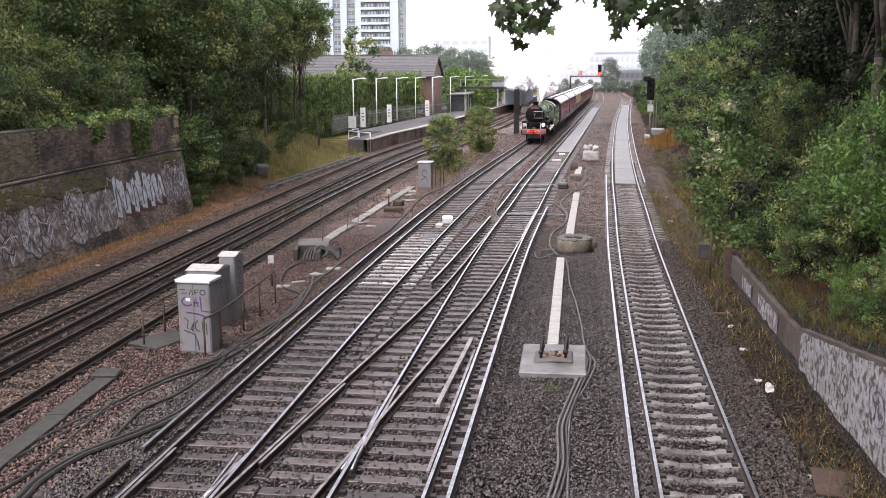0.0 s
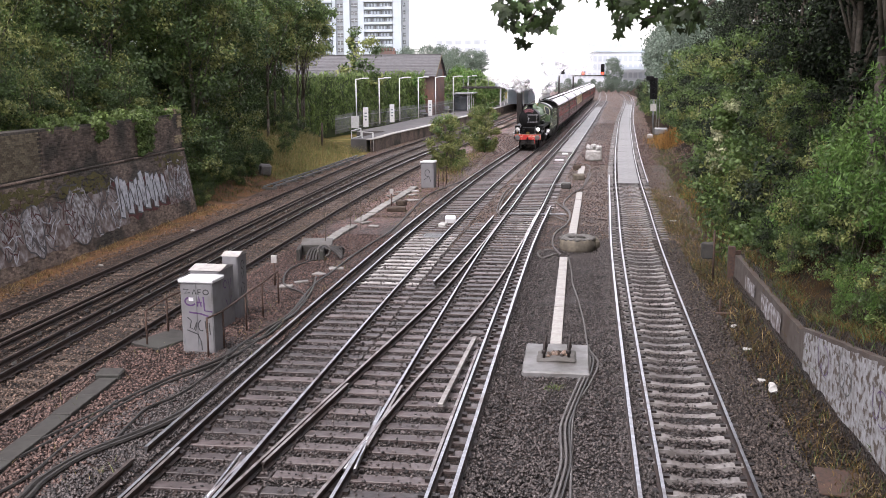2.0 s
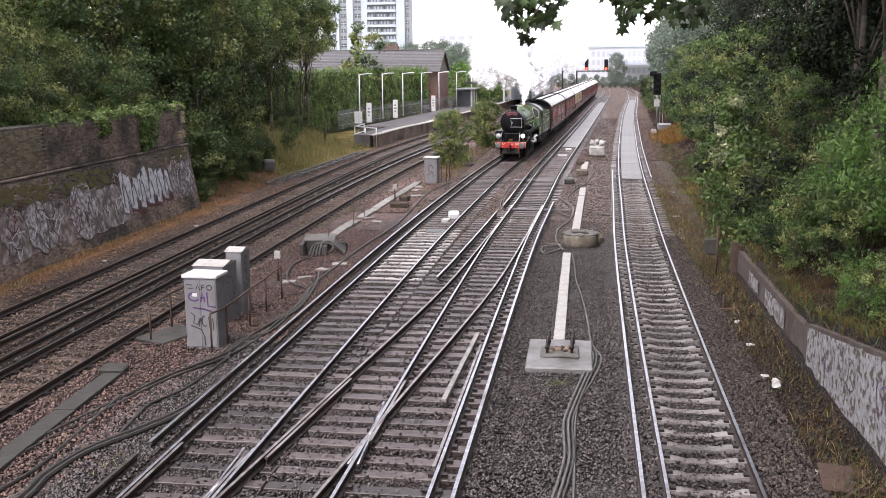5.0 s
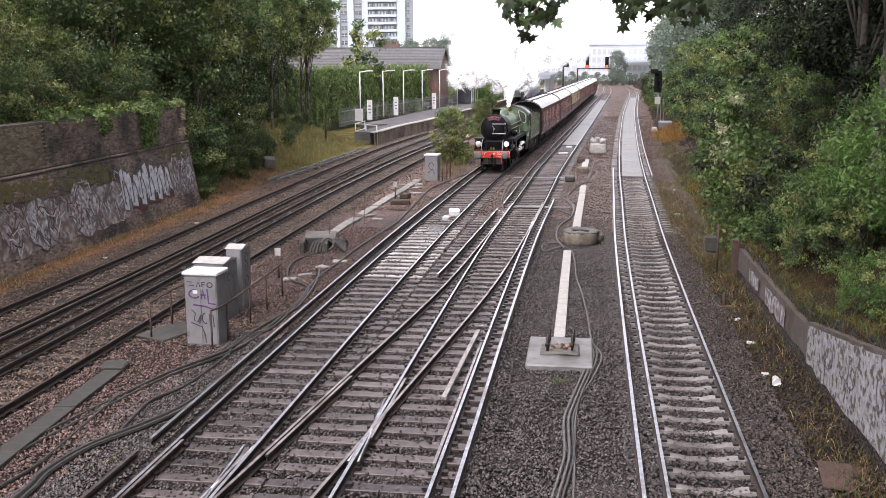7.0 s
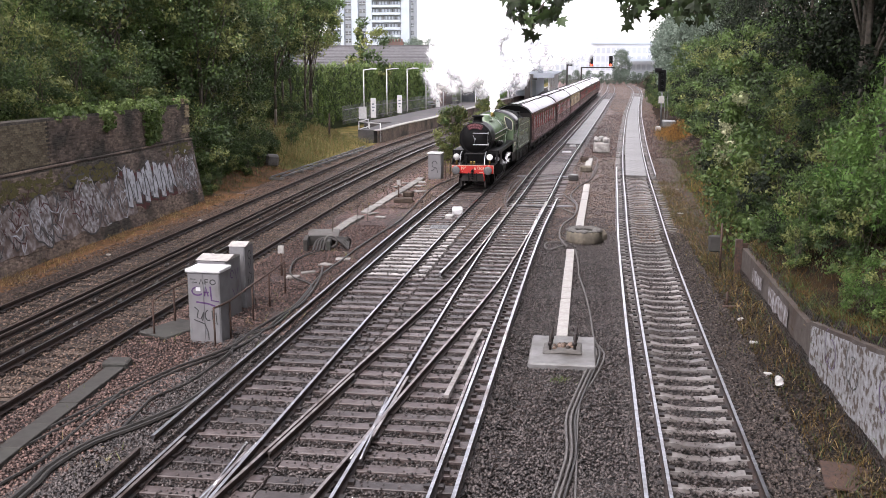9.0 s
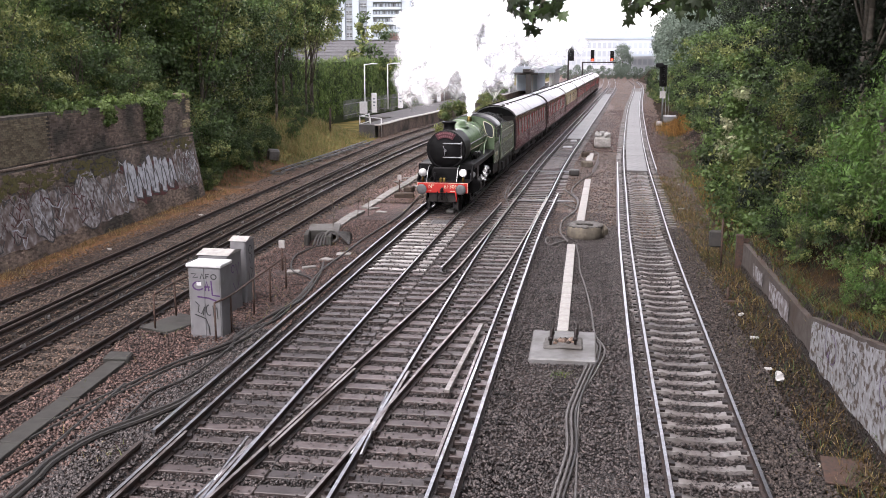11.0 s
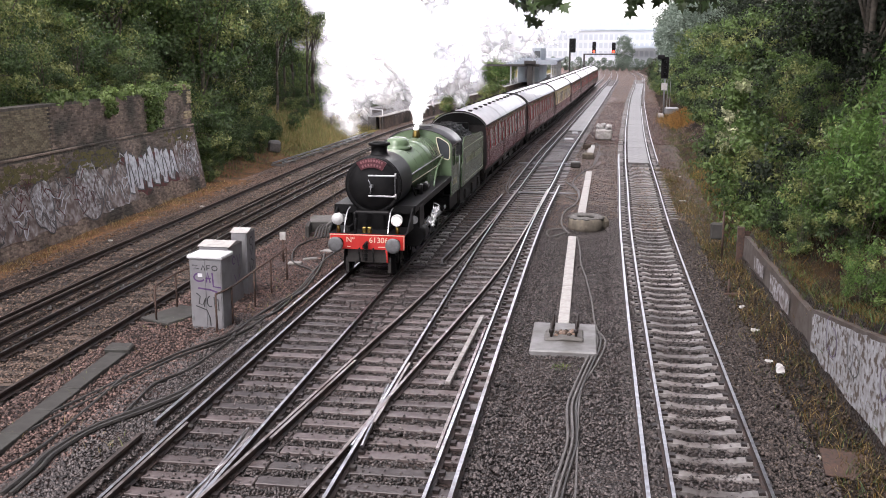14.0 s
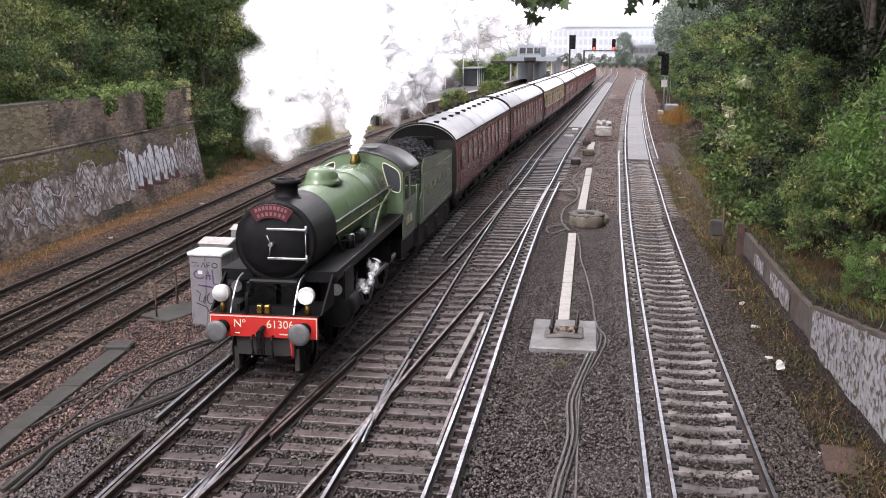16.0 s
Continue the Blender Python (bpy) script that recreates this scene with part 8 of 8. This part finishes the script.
stones("ballast_stones", [(-9.0, -7.4, 12, 23.5, 9000), (-7.4, -2.2, 12, 38, 33000), (-1.8, 1.1, 12, 44, 28000), (1.1, 3.6, 12, 38, 14000)], 5, "loose grey angular track ballast stones", "stone")
stones("shoulder_stones", [(0.9, 1.42, 12, 40, 8000), (-1.75, -1.4, 12, 40, 3000)], 8, "ballast heaped over the sleeper ends", "stone", 0.085)
stones("scattered_stones", [(-7.4, -2.0, 12, 45, 3500), (1.5, 3.1, 12, 45, 900)], 9, "ballast stones lying on the sleepers", "stone", 0.055)
stones("pink_ballast_stones", [(-11.2, -8.5, 12, 23, 12000), (-11.2, -7.4, 23, 40, 14000)], 6, "loose pinkish track ballast stones", "stone_pink")
stones("brown_ballast_stones", [(-18, -11.2, 18, 48, 24000)], 7, "loose brown stained track ballast stones", "stone_brown")
stones("far_ballast_stones", [(-7.6, 5.5, 38, 75, 15000), (-18, -7.6, 45, 75, 7000)], 11, "track ballast stones further along the line", "stone_brown", 0.0, 1.35)
stones("far_ballast_stones", [(-3.5, 9.5, 74, 135, 9000), (-9, -3, 74, 110, 3000)], 12, "pinkish ballast stones far along the line", "stone_pink", 0.0, 2.0)
M["stone_soil"] = surf("soiled_stone", (0.062, 0.046, 0.036), (0.014, 0.011, 0.009), 11, 0.8, bump=0.2, island=0.85, spec=0.15)
stones("soiled_stones", [(3.9, 5.0, 12, 36, 5000)], 13, "dark soiled stones along the foot of the low wall", "stone_soil")
M["stone_dim"] = surf("dull_stone", (0.078, 0.062, 0.054), (0.016, 0.013, 0.012), 11, 0.6, bump=0.2, island=0.9, spec=0.25)
stones("shoulder_stones", [(3.14, 4.1, 12, 40, 16000)], 14, "dull brown ballast heaped over the sleeper ends", "stone_dim", 0.085)


# ---- steam ----
def steam_material(name, thick, lean):
    """Steam scatters the light from above to all sides; the fade of each wisp thins it towards its rim."""
    m = bpy.data.materials.new(name)
    m.use_nodes = True
    n, l = m.node_tree.nodes, m.node_tree.links
    n.remove(n["Principled BSDF"])
    geo = n.new("ShaderNodeNewGeometry")
    up = n.new("ShaderNodeVectorMath")
    up.operation = "MULTIPLY_ADD"
    up.inputs[1].default_value, up.inputs[2].default_value = (1.0, 1.0, 1.0), (-0.15 * lean, -0.3 * lean, lean)
    l.new(geo.outputs["Normal"], up.inputs[0])
    unit = n.new("ShaderNodeVectorMath")
    unit.operation = "NORMALIZE"
    l.new(up.outputs[0], unit.inputs[0])
    near = n.new("ShaderNodeBsdfDiffuse")
    near.inputs["Color"].default_value = (0.92, 0.92, 0.925, 1)
    l.new(unit.outputs[0], near.inputs["Normal"])
    back = n.new("ShaderNodeBsdfTranslucent")
    back.inputs["Color"].default_value = (0.92, 0.92, 0.925, 1)
    both = n.new("ShaderNodeAddShader")
    l.new(near.outputs[0], both.inputs[0])
    l.new(back.outputs[0], both.inputs[1])
    if thick >= 1:
        l.new(both.outputs[0], n["Material Output"].inputs["Surface"])
        return m
    fade = n.new("ShaderNodeAttribute")
    fade.attribute_name = "fade"
    tc = n.new("ShaderNodeTexCoord")
    nz = n.new("ShaderNodeTexNoise")
    nz.inputs["Scale"].default_value, nz.inputs["Detail"].default_value = 2.2, 5
    l.new(tc.outputs["Object"], nz.inputs["Vector"])
    mr = n.new("ShaderNodeMapRange")
    mr.inputs["From Min"].default_value, mr.inputs["From Max"].default_value = 0.3, 0.7
    mr.inputs["To Min"].default_value, mr.inputs["To Max"].default_value = 0.15 * thick, 1.6 * thick
    l.new(nz.outputs["Fac"], mr.inputs["Value"])
    mul = n.new("ShaderNodeMath")
    mul.operation = "MULTIPLY"
    mul.use_clamp = True
    l.new(mr.outputs[0], mul.inputs[0])
    l.new(fade.outputs["Fac"], mul.inputs[1])
    tr = n.new("ShaderNodeBsdfTransparent")
    out = n.new("ShaderNodeMixShader")
    l.new(mul.outputs[0], out.inputs[0])
    l.new(tr.outputs[0], out.inputs[1])
    l.new(both.outputs[0], out.inputs[2])
    l.new(out.outputs[0], n["Material Output"].inputs["Surface"])
    return m


M["steam_core"] = steam_material("steam_core", 1.0, 1.2)
M["steam_soft"] = steam_material("steam_soft", 0.7, 0.0)
M["steam_thin"] = steam_material("steam_thin", 0.46, 0.0)


def puff_mesh(seed, mats, core, wisps, reach):
    """A billow: a lumpy core, if any, in a cloud of soft round wisps that thin out to nothing."""
    rg = random.Random(seed)
    bm = bmesh.new()
    fade = bm.verts.layers.float.new("fade")
    if core:
        r = bmesh.ops.create_icosphere(bm, subdivisions=4, radius=core)
        for v in r["verts"]:
            d = v.co.normalized()
            v.co *= 1 + 0.35 * noise.noise(d * 1.6 + Vector((seed, 0, 0))) + 0.18 * noise.noise(d * 4 + Vector((0, seed, 0)))
            v[fade] = 1.0
    for k in range(wisps):
        d = Vector((rg.gauss(0, 1), rg.gauss(0, 1), rg.gauss(0, 1))).normalized()
        c = d * reach * (rg.uniform(0.55, 1.0) if core else rg.random() ** 0.6)
        turn = Vector((rg.gauss(0, 1), rg.gauss(0, 1), rg.gauss(0, 1))).to_track_quat("Z", "Y").to_matrix()
        size = rg.uniform(0.36, 0.62) * (1.0 if core else 1.35)
        mid = bm.verts.new(c)
        mid[fade] = 1.0
        rings = []
        for u, a in ((0.5, 0.62), (0.8, 0.2), (1.0, 0.0)):
            ring = []
            for i in range(12):
                w = 2 * math.pi * i / 12
                lump = size * u * (1 + 0.3 * noise.noise((math.cos(w) * 1.3 + k, math.sin(w) * 1.3, seed)))
                v = bm.verts.new(c + turn @ Vector((lump * math.cos(w), lump * math.sin(w), 0.12 * size * math.sin(2 * w) * u)))
                v[fade] = a
                ring.append(v)
            rings.append(ring)
        made = []
        for i in range(12):
            j = (i + 1) % 12
            made.append(bm.faces.new((mid, rings[0][i], rings[0][j])))
            made.append(bm.faces.new((rings[0][i], rings[1][i], rings[1][j], rings[0][j])))
            made.append(bm.faces.new((rings[1][i], rings[2][i], rings[2][j], rings[1][j])))
        for f in made:
            f.material_index = 1 if core else 0
    for f in bm.faces:
        f.smooth = True
    me = bpy.data.meshes.new("steam_billow")
    bm.to_mesh(me)
    bm.free()
    for mat in mats:
        me.materials.append(M[mat])
    return me


DENSE = [puff_mesh(k, ["steam_core", "steam_soft"], 0.66, 22, 0.9) for k in (1, 5, 9, 13)]
SOFT = [puff_mesh(k, ["steam_soft"], 0, 14, 0.75) for k in (3, 7, 11)]
THIN = [puff_mesh(k, ["steam_thin"], 0, 7, 0.75) for k in (2, 6)]
BILLOWS = {"dense": (DENSE, "dense white billow of steam above the train"), "soft": (SOFT, "soft white edge of the steam plume"), "thin": (THIN, "thin wisp of drifting steam")}
PUFF_ROWS = []
rng = random.Random(42)


def puff(x, y, z, r, look_of="dense", drift=1.0, sink=0.0):
    """A billow that rides with the engine, rolls over and drifts back; sink: metres a second that it comes down."""
    meshes, what = BILLOWS[look_of]
    ob = new("steam_billow", rng.choice(meshes))
    ob.scale = (r, r, r * 0.9)
    tagged(ob, what, "steam", "steam billows", "stuff")
    ax = (rng.uniform(-3, 3), rng.uniform(-3, 3), rng.uniform(-4, 4))
    ph = rng.uniform(0, 6.28)
    rows = []
    for i in range(33):
        t = 0.5 * i
        yy = front_at(t) + y + drift * (0.10 * (t - 13) + 0.35 * math.sin(0.7 * t + ph))
        xx = curve_at(T3, yy) + x + drift * 0.25 * math.sin(0.9 * t + 2 * ph)
        rows.append((t, pose(xx, yy, z + sink * (16 - t) + drift * 0.2 * math.sin(0.8 * t + ph * 3), ax[0] * t * 3, ax[1] * t * 3, ax[2] * t * 3)))
    PUFF_ROWS.append((ob, rows))


# the column over the safety valves, then the plume that leans over the next tracks
for k in range(9):
    puff(0.02 * k, 8.5 + 0.03 * k * k, 3.85 + 0.24 * k, 0.15 + 0.06 * k, "dense", 0.05)
for k in range(10):
    puff(-0.1 - 0.2 * k, 9.6 + 0.5 * k, 5.7 + 0.45 * k, 0.7 + 0.12 * k, "dense", 0.4)
for k in range(26):
    y = rng.uniform(10.5, 24)
    puff(rng.uniform(-3.1, 1.2), y, rng.uniform(6.6, 11.5), rng.uniform(1.2, 1.9), "dense" if k % 3 else "soft")
for k in range(30):
    y = rng.uniform(22, 56)
    puff(rng.uniform(-4.0, 2.0), y, rng.uniform(7.2 + 0.06 * (y - 22), 14.0), rng.uniform(1.6, 2.6), "dense" if k % 3 else "soft")
for k in range(18):
    y = rng.uniform(13, 42)
    puff(rng.uniform(-4.0, -0.5), y, 5.5 + 0.03 * (y - 13) + rng.uniform(0, 1.6), rng.uniform(0.95, 1.5), "dense" if k % 2 else "soft", 0.6)
for k in range(20):
    y = rng.uniform(23, 54)
    puff(rng.uniform(-4.0, 0.0), y, 6.4 + 0.02 * (y - 23) + rng.uniform(0, 2.2), rng.uniform(1.3, 1.9), "dense" if k % 3 else "soft", 0.7)
for k in range(7):
    puff(rng.uniform(-0.6, 0.9), rng.uniform(12, 21), rng.uniform(5.1, 6.4), rng.uniform(0.7, 1.05), "soft", 0.4)
for k in range(11):
    puff(rng.uniform(-4.2, -2.4), rng.uniform(13, 27), rng.uniform(4.6, 8.5), rng.uniform(1.0, 1.7), "thin", 1.0, 0.12)
for k in range(6):
    puff(0.25 * k - 0.2, 10.6 + 0.8 * k, 5.0 + 0.3 * k, 0.5 + 0.06 * k, "soft", 0.2)
for k in range(7):
    puff(rng.uniform(-4.8, -3.0), rng.uniform(13, 21), rng.uniform(3.0, 4.8), rng.uniform(0.9, 1.4), "thin", 1.0, 0.22)
for k in range(4):
    puff(rng.uniform(-2.0, 0.2), rng.uniform(14, 26), rng.uniform(5.0, 6.0), rng.uniform(0.9, 1.4), "thin")
for s in (-1, 1):
    for k in range(3):
        puff(s * 1.4, 3.4 + 0.6 * k, 1.2 + 0.12 * k, 0.16 + 0.05 * k, "thin", 0.1)

for k in range(10):
    puff(-3.6 - 0.17 * k, 12.5 + 0.7 * k, 3.9 + 0.75 * (k % 5), 1.15 + 0.06 * (k % 4), "thin", 0.8, 0.2)


# ---- what moves ----
def motions():
    walk(loco, riding(0.0, 11.0))
    walk(tender, riding(11.75, 6.8))
    for k, (coach, spin) in enumerate(COACHES):
        walk(coach, riding(19.1 + 20.4 * k, 19.7))
        for ax, r in spin[:2] if k > 1 else spin:
            walk(ax, turning(ax, r))
    for ax, r in loco_spin + tender_spin:
        walk(ax, turning(ax, r))
    for puff, rows in PUFF_ROWS:
        walk(puff, rows)


motions()
